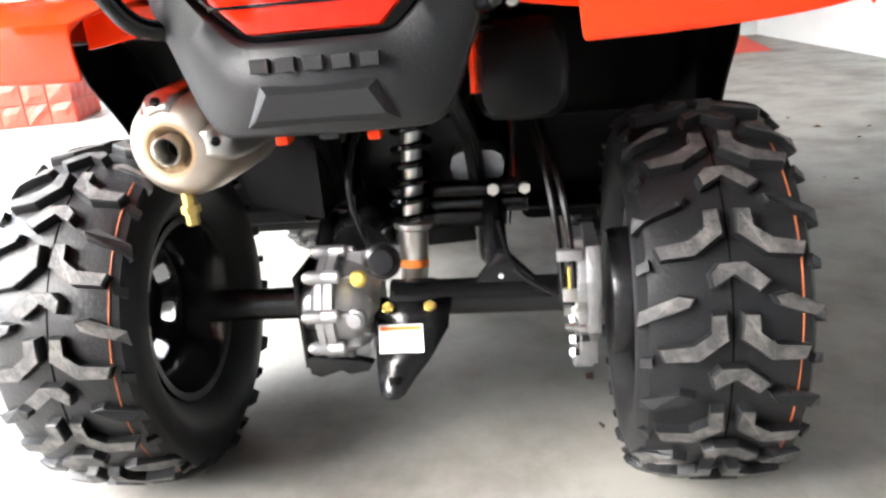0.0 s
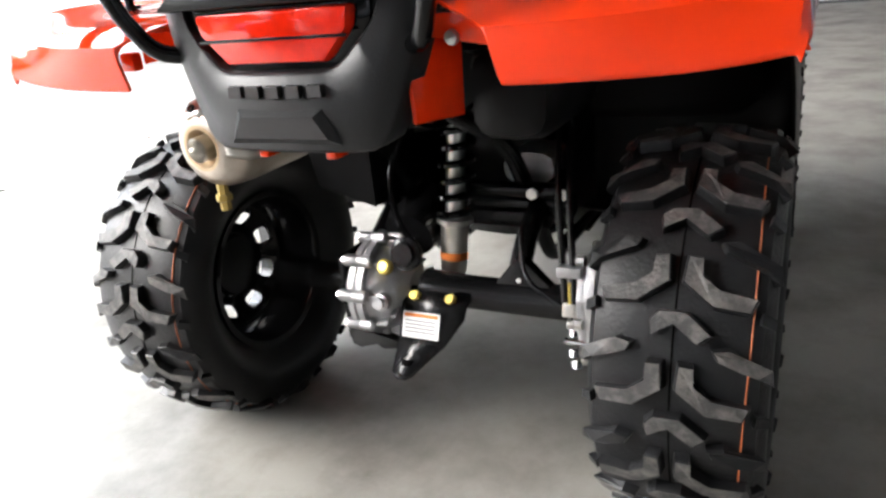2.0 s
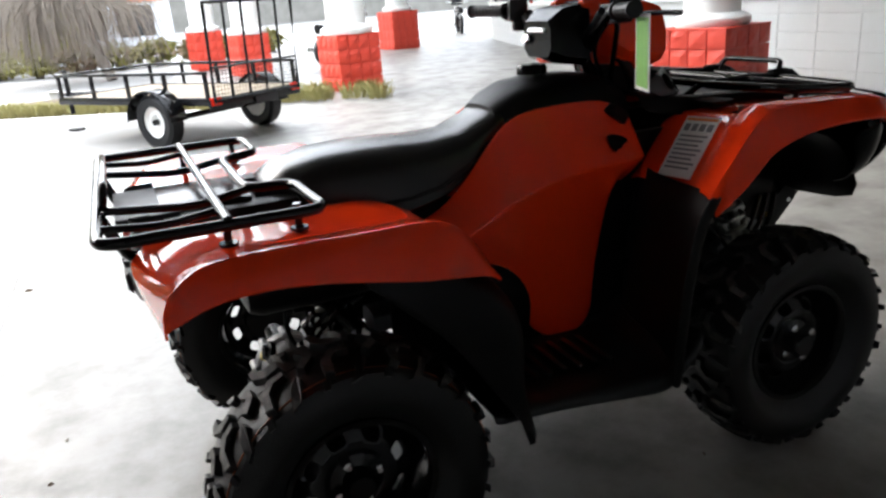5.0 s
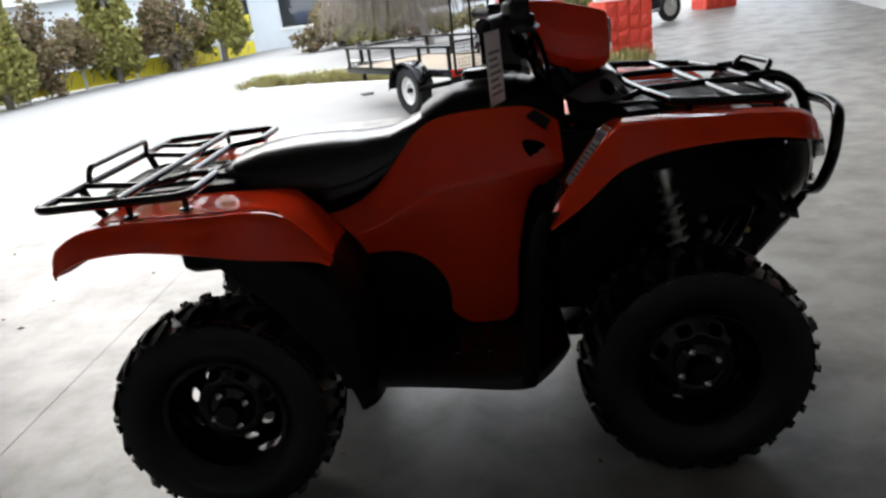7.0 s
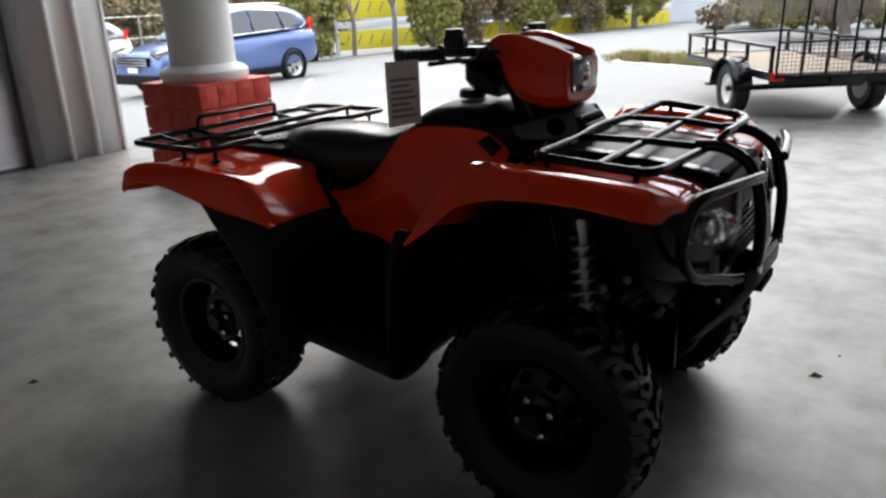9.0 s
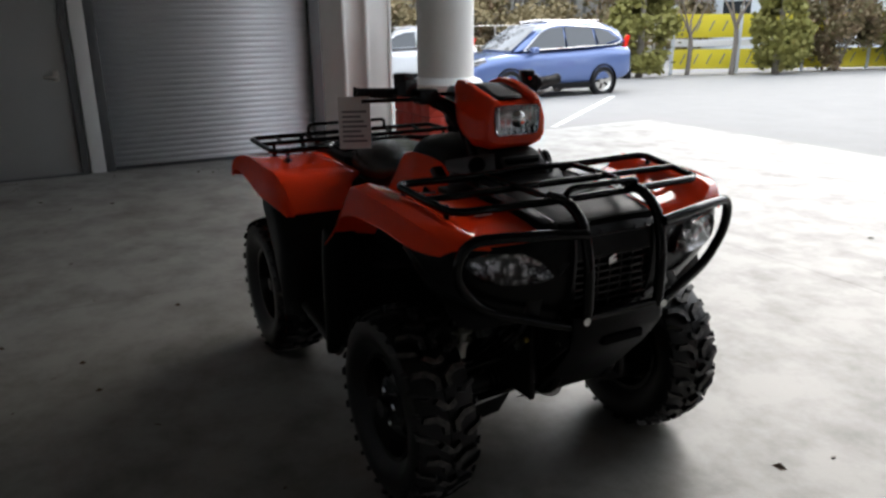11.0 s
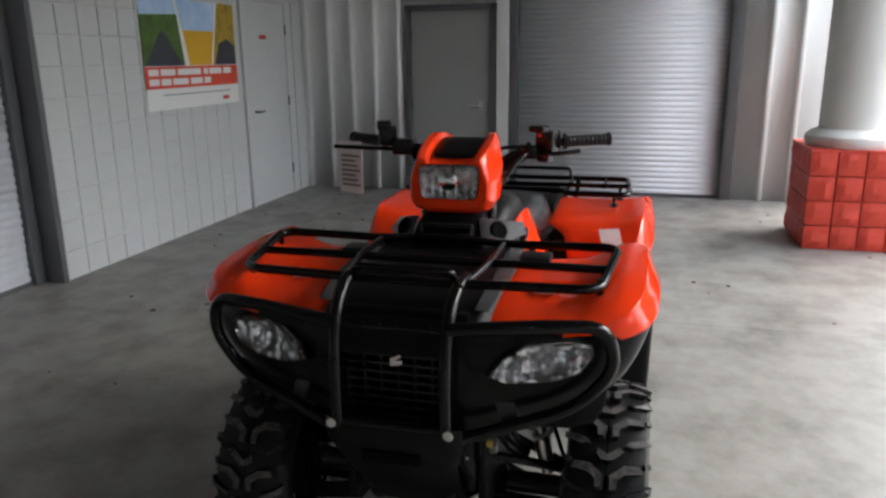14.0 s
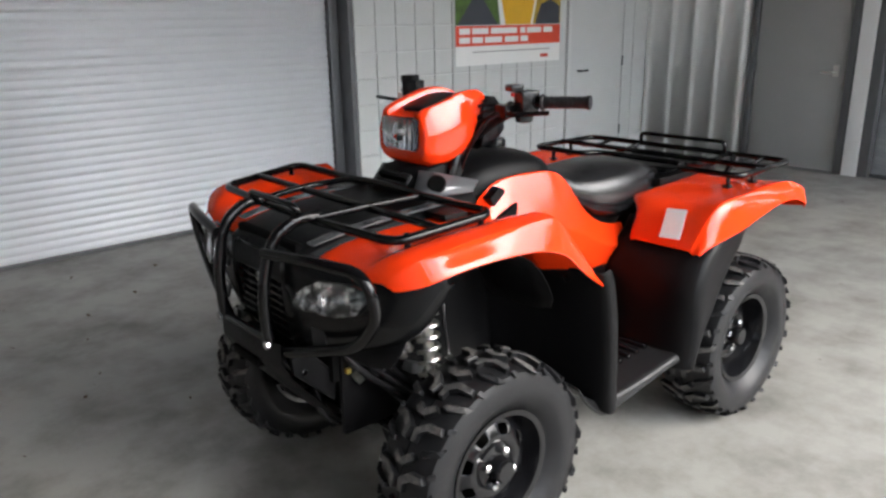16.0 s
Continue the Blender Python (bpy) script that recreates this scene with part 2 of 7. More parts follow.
LENS = clear("clear_lens", (0.95, 0.96, 0.97), 0.02)
# Bright and dark colour patches in both reflectors stand for glints.
REFLECT = material("lamp_reflector", (0.75, 0.75, 0.76), 0.1, 0.9, vary=1.0, scale=28, other=(0.12, 0.12, 0.125), bump=0.35, bump_scale=30, edge=(0.42, 0.6))
LAMPIN = material("glint_patch_reflector", (0.85, 0.85, 0.86), 0.08, 0.9, vary=1.0, scale=40, other=(0.02, 0.02, 0.022), bump=0.6, bump_scale=42, edge=(0.42, 0.54))
# Pitch black put into openings for their shade; also colours some black parts.
PITCH = material("pitch_black", (0.004, 0.004, 0.004), 0.8, vary=0.3, scale=40, spec=0.05)
DISPLAY = material("lcd", (0.42, 0.46, 0.46), 0.15, vary=0.1, scale=30, coat=0.5)

# ---- the place ----
CONC = material("concrete_floor", (0.258, 0.25, 0.232), 0.45, vary=0.8, scale=3.2, other=(0.106, 0.1, 0.088), bump=0.14, bump_scale=90, spot=0.75, spot_scale=1.4, rough_vary=0.14, edge=(0.42, 0.7), spec=0.5)
ASPH = material("pale_paving", (0.2, 0.196, 0.188), 0.8, vary=0.5, scale=2, other=(0.26, 0.25, 0.24), bump=0.3, bump_scale=60, spot=0.3, spot_scale=0.3)
BLOCK = material("painted_block", (0.53, 0.54, 0.53), 0.6, vary=0.3, scale=5, other=(0.46, 0.47, 0.46), bump=0.5, bump_scale=45, spot=0.15, spot_scale=1.5)
SIDING = material("metal_siding", (0.74, 0.75, 0.74), 0.42, 0.05, vary=0.3, scale=3, other=(0.64, 0.65, 0.64), bump=0.08, bump_scale=30)
SHUT = material("shutter_steel", (0.71, 0.73, 0.76), 0.38, 0.1, vary=0.3, scale=4, other=(0.6, 0.62, 0.65), bump=0.08, bump_scale=50)
TRIM = material("dark_steel_trim", (0.1, 0.105, 0.11), 0.45, 0.2, vary=0.4, scale=6, other=(0.15, 0.15, 0.15), bump=0.1, bump_scale=60)
DOORP = material("door_paint", (0.31, 0.315, 0.305), 0.4, vary=0.25, scale=4, other=(0.26, 0.26, 0.255), bump=0.06, bump_scale=50)
WHITE = material("white_stucco", (0.78, 0.77, 0.74), 0.7, vary=0.3, scale=4, other=(0.68, 0.67, 0.63), bump=0.4, bump_scale=70)
REDB = material("red_painted_block", (0.62, 0.05, 0.025), 0.55, vary=0.45, scale=6, other=(0.45, 0.035, 0.02), bump=0.6, bump_scale=30)
CEIL = material("ceiling_panel", (0.2, 0.2, 0.19), 0.8, vary=0.2, scale=2, bump=0.1, bump_scale=30)


def struct(name, bm, m, **k):
    return tagged(part(name, bm, m, None, "", **k), kind="structure")


H = 3.7
# ground: one sheet to the horizon; slabs of the covered floor lie on it
floor = struct("floor", box((-5.41, -3.4, -0.3), (8.3, 6.2, -0.006)), CONC, smooth=False)
XS, YS = (-5.41, -1.6, 8.3), (-3.4, 2.45, 6.2)
for x0, x1 in zip(XS, XS[1:]):
    for y0, y1 in zip(YS, YS[1:]):
        part("slab", box((x0 + 0.001, y0 + 0.001, -0.1), (x1 - 0.001, y1 - 0.001, 0.0), 0.001, None, 1), CONC, floor, smooth=False)

# block wall on the quad's right, with its shutter
YB = -3.18
wall = struct("wall_south", box((-5.44, YB - 0.25, 0), (-1.515, YB - 0.012, H)), BLOCK, smooth=False)
bs = 0.2
bmw_ = box((-bs + 0.0042, -0.016, 0.0042), (-0.0042, 0.0, bs - 0.0042), 0.004, None, 1)
block_mesh = bpy.data.meshes.new("block")
bmw_.to_mesh(block_mesh)
bmw_.free()
block_mesh.materials.append(BLOCK)
for r_ in range(14):
    for k in range(19):
        x = -1.52 - bs * k
        if x - bs < -4.01 and x > -4.97 and r_ < 10:
            continue
        o = new("block", block_mesh)
        o.parent, o.location = wall, (x, YB, r_ * bs)
# plain door in the block wall
door1 = struct("door_1", box((-4.91, YB - 0.03, 0.01), (-4.07, YB + 0.012, 1.97), 0.003), BLOCK)
for a, b in (((-4.96, YB - 0.02, 0), (-4.915, YB + 0.02, 2.02)), ((-4.065, YB - 0.02, 0), (-4.02, YB + 0.02, 2.02)), ((-4.96, YB - 0.02, 1.975), (-4.02, YB + 0.02, 2.02))):
    part("door_frame", box(a, b, 0.003), BLOCK, door1)
part("door_handle", tube([(-4.19, YB + 0.012, 0.93), (-4.19, YB + 0.06, 0.93), (-4.29, YB + 0.06, 0.93)], 0.011, 10, fr=0.02), TRIM, door1, "dark lever handle")
for zz in (0.28, 1.0, 1.72):
    part("hinge", rod((-4.912, YB + 0.02, zz - 0.05), (-4.912, YB + 0.02, zz + 0.05), 0.009), TRIM, door1)
part("door_sign", box((-4.5, YB + 0.012, 1.62), (-4.37, YB + 0.015, 1.66)), REDB, door1, "small red sign", smooth=False)


def shutter(name, axis, fixed, a, b, top, out):
    """A roller shutter of curved slats between a and b along the wall; out is the sign towards the room."""
    bm = bmesh.new()
    prof = []
    k = int(top / 0.0555)
    for i in range(k):
        z = 0.02 + 0.0555 * i
        prof += [(0.0, z), (0.008, z + 0.008), (0.013, z + 0.022), (0.011, z + 0.038), (0.002, z + 0.05)]
    rows = []
    for d, z in prof:
        q = fixed + out * d
        rows.append([(a, q, z), (b, q, z)] if axis == "y" else [(q, a, z), (q, b, z)])
    ob = struct(name, sheet(rows, bm), SHUT, angle=25)
    s = ob.modifiers.new("thickness", "SOLIDIFY")
    s.thickness = 0.002
    lo = ((a, fixed - 0.02, 0.0), (b, fixed + 0.03, 0.03)) if axis == "y" else ((fixed - 0.02, a, 0.0), (fixed + 0.03, b, 0.03))
    part("bottom_bar", box(*lo, 0.004), TRIM, ob)
    return ob


sh1 = shutter("shutter_1", "y", YB - 0.19, -1.385, 2.1, 3.2, 1)
part("guide_rail", box((-1.515, YB - 0.26, 0), (-1.47, YB + 0.006, 3.3), 0.003), TRIM, sh1, "dark steel guide rail")
part("guide_rail", box((-1.47, YB - 0.24, 0), (-1.39, YB - 0.14, 3.3), 0.003), TRIM, sh1)
part("guide_rail", box((2.1, YB - 0.25, 0), (2.2, YB + 0.006, 3.3), 0.003), TRIM, sh1)
struct("wall_south_2", box((2.2, YB - 0.25, 0), (8.3, YB, H)), BLOCK, smooth=False)
struct("lintel_1", box((-1.515, YB - 0.25, 3.2), (2.2, YB, H)), BLOCK, smooth=False)
struct("wall_south_back", box((-1.55, YB - 0.5, 0), (2.25, YB - 0.3, H)), TRIM, smooth=False)

# metal clad wall behind the quad
XB = -5.41


def siding(name, y0, y1, z0, z1):
    bm = bmesh.new()
    prof = [(y0, 0.0)]
    k = math.ceil((y0 + 2.881 - 0.04) / 0.267 + 0.2)
    while -2.881 + 0.267 * k + 0.03 < y1:
        y = -2.881 + 0.267 * k
        prof += [(y - 0.033, 0.0), (y - 0.023, 0.048), (y + 0.023, 0.048), (y + 0.033, 0.0)]
        k += 1
    prof.append((y1, 0.0))
    rows = [[(XB + d, y, z) for y, d in prof] for z in (z0, z1)]
    ob = struct(name, sheet(rows, bm), SIDING, angle=20)
    s = ob.modifiers.new("thickness", "SOLIDIFY")
    s.thickness = 0.002
    return ob


siding("wall_west", YB, -2.03, 0, H)
siding("wall_west_2", -2.03, -1.02, 2.0, H)
siding("wall_west_3", 1.4, 2.2, 0, H)
struct("wall_west_back", box((XB - 0.3, YB - 0.25, 0), (XB - 0.1, 2.2, H)), SIDING, smooth=False)
struct("wall_west_end", box((XB - 0.3, 2.2, 0), (XB + 0.03, 2.23, H), 0.004), SIDING, smooth=False)
struct("lintel_2", box((XB - 0.1, -0.87, 3.0), (XB + 0.02, 1.4, H)), SIDING, smooth=False)
sh2 = shutter("shutter_2", "x", XB - 0.06, -0.775, 1.29, 3.0, 1)
part("guide_rail", box((XB - 0.09, -0.865, 0), (XB + 0.035, -0.78, 3.1), 0.003), TRIM, sh2, "dark steel guide rail")
part("guide_rail", box((XB - 0.09, 1.285, 0), (XB + 0.035, 1.4, 3.1), 0.003), TRIM, sh2, "dark steel guide rail")
struct("trim_post", box((XB - 0.05, -1.0, 0), (XB + 0.045, -0.87, H), 0.004), SIDING)
door2 = struct("door_2", box((XB - 0.05, -1.935, 0.012), (XB - 0.005, -1.085, 1.9), 0.003), DOORP)
for a, b in (((XB - 0.06, -2.0, 0), (XB + 0.03, -1.94, 1.96)), ((XB - 0.06, -1.08, 0), (XB + 0.03, -1.015, 1.96)), ((XB - 0.06, -2.0, 1.905), (XB + 0.03, -1.015, 1.96))):
    part("door_frame", box(a, b, 0.003), TRIM, door2, "dark steel door frame")
part("door_handle", tube([(XB - 0.005, -1.175, 0.92), (XB + 0.05, -1.175, 0.92), (XB + 0.05, -1.285, 0.92)], 0.011, 10, fr=0.02), STEEL, door2, "steel lever handle")
part("handle_rose", box((XB - 0.006, -1.2, 0.88), (XB + 0.006, -1.15, 0.98), 0.003), STEEL, door2)
for zz in (0.25, 0.95, 1.65):
    part("hinge", rod((XB + 0.006, -1.935, zz - 0.055), (XB + 0.006, -1.935, zz + 0.055), 0.011), TRIM, door2)
part("threshold", box((XB - 0.06, -2.0, 0), (XB + 0.05, -1.015, 0.01)), TRIM, door2)
struct("trim_corner", box((XB, YB - 0.0, 0), (XB + 0.05, YB + 0.05, H), 0.004), SIDING)

# ceiling of the canopy, its outer beam; both unseen, their height set by the light
struct("ceiling", box((-5.7, -3.5, H), (8.5, 3.1, H + 0.25)), CEIL, smooth=False)
struct("fascia_beam", box((-5.7, 2.95, H - 0.45), (8.5, 3.1, H)), WHITE, smooth=False)
# Unseen slab added to darken the shop side and the quad's front.
struct("ceiling_2", box((3.6, 3.1, H + 1.0), (14.0, 24.0, H + 1.25)), CEIL, smooth=False)
struct("wall_east", box((8.3, -3.5, 0), (8.55, 2.2, H)), BLOCK, smooth=False)

# ---- outside ----
KERB = material("kerb_concrete", (0.5, 0.49, 0.46), 0.8, vary=0.4, scale=3, bump=0.3, bump_scale=50)
SOIL = material("mulch", (0.1, 0.07, 0.045), 0.95, vary=0.7, scale=20, bump=0.8, bump_scale=60)
GRASSM = material("dry_grass", (0.2, 0.2, 0.06), 0.8, vary=0.8, scale=3, other=(0.36, 0.29, 0.13))
CONIF = material("conifer_green", (0.15, 0.15, 0.03), 0.75, vary=0.8, scale=4, other=(0.23, 0.2, 0.055))
SHRUB = material("reddish_shrub", (0.09, 0.1, 0.03), 0.75, vary=0.9, scale=2.5, other=(0.24, 0.13, 0.09))
TANSH = material("tan_shrub", (0.27, 0.2, 0.1), 0.8, vary=0.8, scale=2, other=(0.15, 0.145, 0.08))
# Far pines lightened, with the distance haze in their colour.
PINEM = material("hazy_pine_green", (0.14, 0.17, 0.07), 0.8, vary=0.8, scale=1, other=(0.09, 0.095, 0.04))
BARK = material("grey_bark", (0.2, 0.175, 0.15), 0.9, vary=0.6, scale=6, other=(0.11, 0.095, 0.08), bump=0.6, bump_scale=40)
TWIG = material("grey_twigs", (0.23, 0.195, 0.16), 0.9, vary=0.7, scale=3, other=(0.13, 0.105, 0.08))
# Grey for far woods that holds the haze in the colour.
HAZY = material("far_hazy_twigs", (0.19, 0.18, 0.165), 0.95, vary=0.8, scale=0.7, other=(0.1, 0.1, 0.085))
YELLOW = material("yellow_banner", (0.72, 0.6, 0.03), 0.6, vary=0.3, scale=3, other=(0.55, 0.45, 0.03))
PALE = material("pale_cladding", (0.62, 0.66, 0.7), 0.6, vary=0.25, scale=0.6, bump=0.1, bump_scale=10)
CARB = material("blue_car_paint", (0.1, 0.155, 0.34), 0.25, 0.35, vary=0.15, scale=3, other=(0.085, 0.135, 0.31), coat=0.8)
GLASS = material("car_glass", (0.03, 0.035, 0.04), 0.05, vary=0.2, scale=3, coat=0.5)
LINE = material("white_road_paint", (0.8, 0.8, 0.78), 0.7, vary=0.4, scale=5, other=(0.6, 0.59, 0.56))


def drop(x):
    """The yard falls away gently beyond the building's end."""
    return -0.012 - 0.044 * max(0.0, -x - 5.7)


# ground: one sheet to the horizon, falling slightly beyond the building's end
bm = bmesh.new()
gx = [-400, -60, -30, -22, -16, -12, -9, -7, -5.7, -3, 0, 4, 8, 14, 30, 400]
gy = [-400, -40, -10, -3, 0, 3, 6, 9, 14, 20, 30, 60, 400]
vs = [[bm.verts.new((x, y, max(drop(x), -0.7))) for x in gx] for y in gy]
for a, b in zip(vs, vs[1:]):
    for k in range(len(gx) - 1):
        bm.faces.new((a[k], a[k + 1], b[k + 1], b[k]))
ground = struct("ground", bm, ASPH)
part("parking_line", sheet([[(-5.6, 4.62, -0.008), (-5.6, 4.74, -0.008)], [(-9.3, 8.8, drop(-9.3) + 0.006), (-9.3, 8.95, drop(-9.3) + 0.006)]]), LINE, ground, "white parking line")
part("parking_line", sheet([[(-8.9, 4.9, drop(-8.9) + 0.006), (-8.9, 5.02, drop(-8.9) + 0.006)], [(-13.5, 9.9, drop(-13.5) + 0.006), (-13.5, 10.02, drop(-13.5) + 0.006)]]), LINE, ground, "white parking line")


def rise(y):
    """The pavement climbs a little towards the shop's far side."""
    t = min(1.0, max(0.0, (y - 6.2) / 2.4))
    return 0.088 * t * t * (3 - 2 * t)


py = [6.2 + 0.3 * k for k in range(9)] + [10, 14, 18, 24, 40]
struct("pavement", sheet([[(x, y, rise(y) * min(1.0, max(0.0, (x - 0.4) / 1.2)) - 0.004) for x in (0.4, 0.8, 1.2, 1.6, 3, 6, 10, 16)] for y in py]), CONC)


# columns: split-face red base, white round shaft
def column(name, cx, cy, half, high, r, rot=0.0, top=H - 0.45, base=0.0):
    col = tagged(thing(name, "white round column on a red-painted rough block base", "column", (cx, cy, base), "canopy columns"))
    col.rotation_euler = (0, 0, radians(rot))
    rnd = random.Random(int(cx * 10 + cy * 7))
    part("core", box((-half + 0.03, -half + 0.03, 0), (half - 0.03, half - 0.03, high - 0.01)), REDB, col, smooth=False)
    rows_, n = 4, 4
    bh_, bw_ = high / rows_, 2 * half / n
    for i in range(rows_):
        for side in range(4):
            for k in range(n):
                b = bmesh.new()
                # a rough outward face of nine points
                g = [[None] * 4 for _ in range(4)]
                for p in range(4):
                    for q in range(4):
                        edge = p in (0, 3) or q in (0, 3)
                        d = 0.0 if edge else rnd.uniform(0.004, 0.02)
                        g[p][q] = b.verts.new((-half + bw_ * (k + (0.03 + 0.94 * q / 3)), -half + 0.006 - d, bh_ * (i + 0.03 + 0.94 * p / 3)))
                for p in range(3):
                    for q in range(3):
                        b.faces.new((g[p][q], g[p][q + 1], g[p + 1][q + 1], g[p + 1][q]))
                rim = [g[0][0], g[0][1], g[0][2], g[0][3], g[1][3], g[2][3], g[3][3], g[3][2], g[3][1], g[3][0], g[2][0], g[1][0]]
                back = [b.verts.new((v.co.x, -half + 0.05, v.co.z)) for v in rim]
                for q in range(12):
                    b.faces.new((rim[q], rim[(q + 1) % 12], back[(q + 1) % 12], back[q]))
                b.transform(Matrix.Rotation(math.pi / 2 * side, 4, "Z"))
                part("block", b, REDB, col, smooth=False)
    part("cap", box((-half, -half, high - 0.012), (half, half, high + 0.006), 0.004), REDB, col, smooth=False)
    part("ring", lathe([(r, high), (r * 1.28, high + 0.005), (r * 1.36, high + 0.045), (r * 1.34, high + 0.085), (r * 1.22, high + 0.115), (r * 1.06, high + 0.13), (r, high + 0.14)], 40), WHITE, col, "white moulded ring")
    part("shaft", lathe([(r, high + 0.05), (r * 1.0, high + 0.6), (r * 0.98, 2.2), (r * 0.92, top), (0, top)], 40), WHITE, col, "white round shaft")
    return col


column("column", -3.84, 2.08, 0.375, 0.74, 0.265, 0, H - 0.44)
column("column", 2.3, 8.9, 0.34, 0.78, 0.28, 10, H + 1.3, 0.088)
column("column", 1.68, 13.6, 0.32, 0.78, 0.28, 10, H + 1.3, 0.088)
column("column", 1.25, 17.0, 0.34, 0.86, 0.28, 10, H + 1.4, 0.07)
column("column", 6.3, 17.4, 0.4, 0.95, 0.28, 10, H + 1.0, 0.085)
column("column", 4.8, 4.3, 0.42, 0.78, 0.28, 15, H + 1.0)

# Unseen beam added as something for the outer columns to carry.
struct("canopy_beam", box((-0.2, -9.6, 0), (0.2, 9.6, 0.4), 0.0, pose(2.0, 11.2, H + 1.25, 0, 0, 7.4)), WHITE, smooth=False)

# rounded block wall of the shop, with its window band
curve = [(8.4, 2.25), (6.25, 2.3), (6.25, 3.6), (6.3, 5.2), (6.42, 7.0), (6.75, 9.2), (7.3, 11.5), (8.1, 14.3), (9.2, 17.6), (10.8, 20.6), (13.5, 23.5)]
pts = fillet([(x, y, 0) for x, y in curve], 0.6, False, 4)
for nm, z0, z1, off, m in (("wall_shop", 0, 0.98, 0.0, BLOCK), ("window_sill", 0.98, 1.08, -0.06, WHITE), ("window_band", 1.08, 2.4, 0.08, GLASS), ("wall_shop_upper", 2.4, H + 1.7, 0.0, WHITE)):
    b = bmesh.new()
    rows = []
    for i, p in enumerate(pts):
        d = (pts[min(i + 1, len(pts) - 1)] - pts[max(i - 1, 0)]).normalized()
        n = Vector((d.y, -d.x, 0))
        q = p + n * off
        rows.append([(q.x, q.y, z0), (q.x, q.y, z1), (q.x + n.x * 0.22, q.y + n.y * 0.22, z1), (q.x + n.x * 0.22, q.y + n.y * 0.22, z0)])
    struct(nm, loft(rows, b), m, angle=30)
wall_shop = bpy.data.objects["wall_shop"]
ev = along(pts, 46)
for r_ in range(5):
    for k in range(4, 44):
        p, q = ev[k], ev[k + 1]
        d = (q - p).normalized()
        n = Vector((-d.y, d.x, 0))
        b = bmesh.new()
        corners = [p + d * 0.004, q - d * 0.004]
        lo = [b.verts.new((c.x + n.x * o_, c.y + n.y * o_, zz)) for c in corners for o_, zz in ((0.0, 0.2 * r_ + 0.004), (0.008, 0.2 * r_ + 0.008), (0.008, 0.2 * r_ + 0.19), (0.0, 0.2 * r_ + 0.194))]
        for j in range(3):
            b.faces.new((lo[j], lo[j + 1], lo[4 + j + 1], lo[4 + j]))
        b.faces.new(lo[0:4])
        b.faces.new(lo[4:8][::-1])
        part("block", b, BLOCK, wall_shop, smooth=False)
for k in range(6, 44, 5):
    p = ev[k]
    part("mullion", box((p.x - 0.03, p.y - 0.03, 1.08), (p.x + 0.03, p.y + 0.03, 2.4)), WHITE, wall_shop, "white window mullion", smooth=False)
sh3 = shutter("shutter_3", "x", 8.26, -2.2, 1.8, 3.0, -1)
part("guide_rail", box((8.2, 1.8, 0), (8.29, 1.9, 3.0)), TRIM, sh3, smooth=False)
mat_red = thing("red_ramp", "flat red painted ramp plate on the concrete floor", "ramp", (6.6, -1.95, 0))
part("plate", prism([(-0.5, 0.0), (0.7, 0.0), (0.7, 0.09), (-0.5, 0.006)], "y", -0.75, 0.75, 0.002), REDB, mat_red, smooth=False)


# planted island with kerb and tufts of dry grass
isl = [(-4.2, 11.6), (-2.6, 10.9), (-1.0, 9.9), (0.4, 8.8), (1.5, 7.8), (2.3, 7.3), (3.0, 7.6), (3.3, 8.6), (3.4, 10.0), (2.9, 14.0), (2.0, 14.7), (0.0, 14.5), (-2.5, 14.0), (-4.2, 13.2)]
ip = fillet([(x, y, 0) for x, y in isl], 0.5, True, 4)
b = bmesh.new()
rows = []
for i, p in enumerate(ip):
    d = (ip[(i + 1) % len(ip)] - ip[i - 1]).normalized()
    n = Vector((-d.y, d.x, 0))
    rows.append([(p.x, p.y, -0.012), (p.x + n.x * 0.012, p.y + n.y * 0.012, 0.012), (p.x + n.x * 0.03, p.y + n.y * 0.03, 0.02), (p.x + n.x * 0.15, p.y + n.y * 0.15, 0.02), (p.x + n.x * 0.15, p.y + n.y * 0.15, -0.012)])
rows.append(rows[0])
struct("kerb", sheet(rows, b), KERB, angle=30)
b = bmesh.new()
b.faces.new([b.verts.new((p.x * 0.97 - 0.0, 10.5 + (p.y - 10.5) * 0.95, 0.006)) for p in ip])
struct("planting_bed", b, SOIL, smooth=False)


def blades(bm, cx, cy, cz, r, h, n, rnd):
    for _ in range(n):
        a, q = rnd.uniform(0, 6.283), r * math.sqrt(rnd.random())
        x, y = cx + q * math.cos(a), cy + q * math.sin(a)
        lean, w, hh = rnd.uniform(0.1, 0.75) * h, rnd.uniform(0.006, 0.014), h * rnd.uniform(0.5, 1.0)
        dx, dy = math.cos(a) * lean, math.sin(a) * lean
        p = [(x - w * math.sin(a), y + w * math.cos(a), cz), (x + w * math.sin(a), y - w * math.cos(a), cz), (x + dx * 0.4 + w * 0.7 * math.sin(a), y + dy * 0.4, cz + hh * 0.7), (x + dx * 0.4 - w * 0.7 * math.sin(a), y + dy * 0.4, cz + hh * 0.7)]
        v = [bm.verts.new(c) for c in p]
        tip = bm.verts.new((x + dx, y + dy, cz + hh * 0.85))
        bm.faces.new(v)
        bm.faces.new((v[3], v[2], tip))


rnd = random.Random(4)
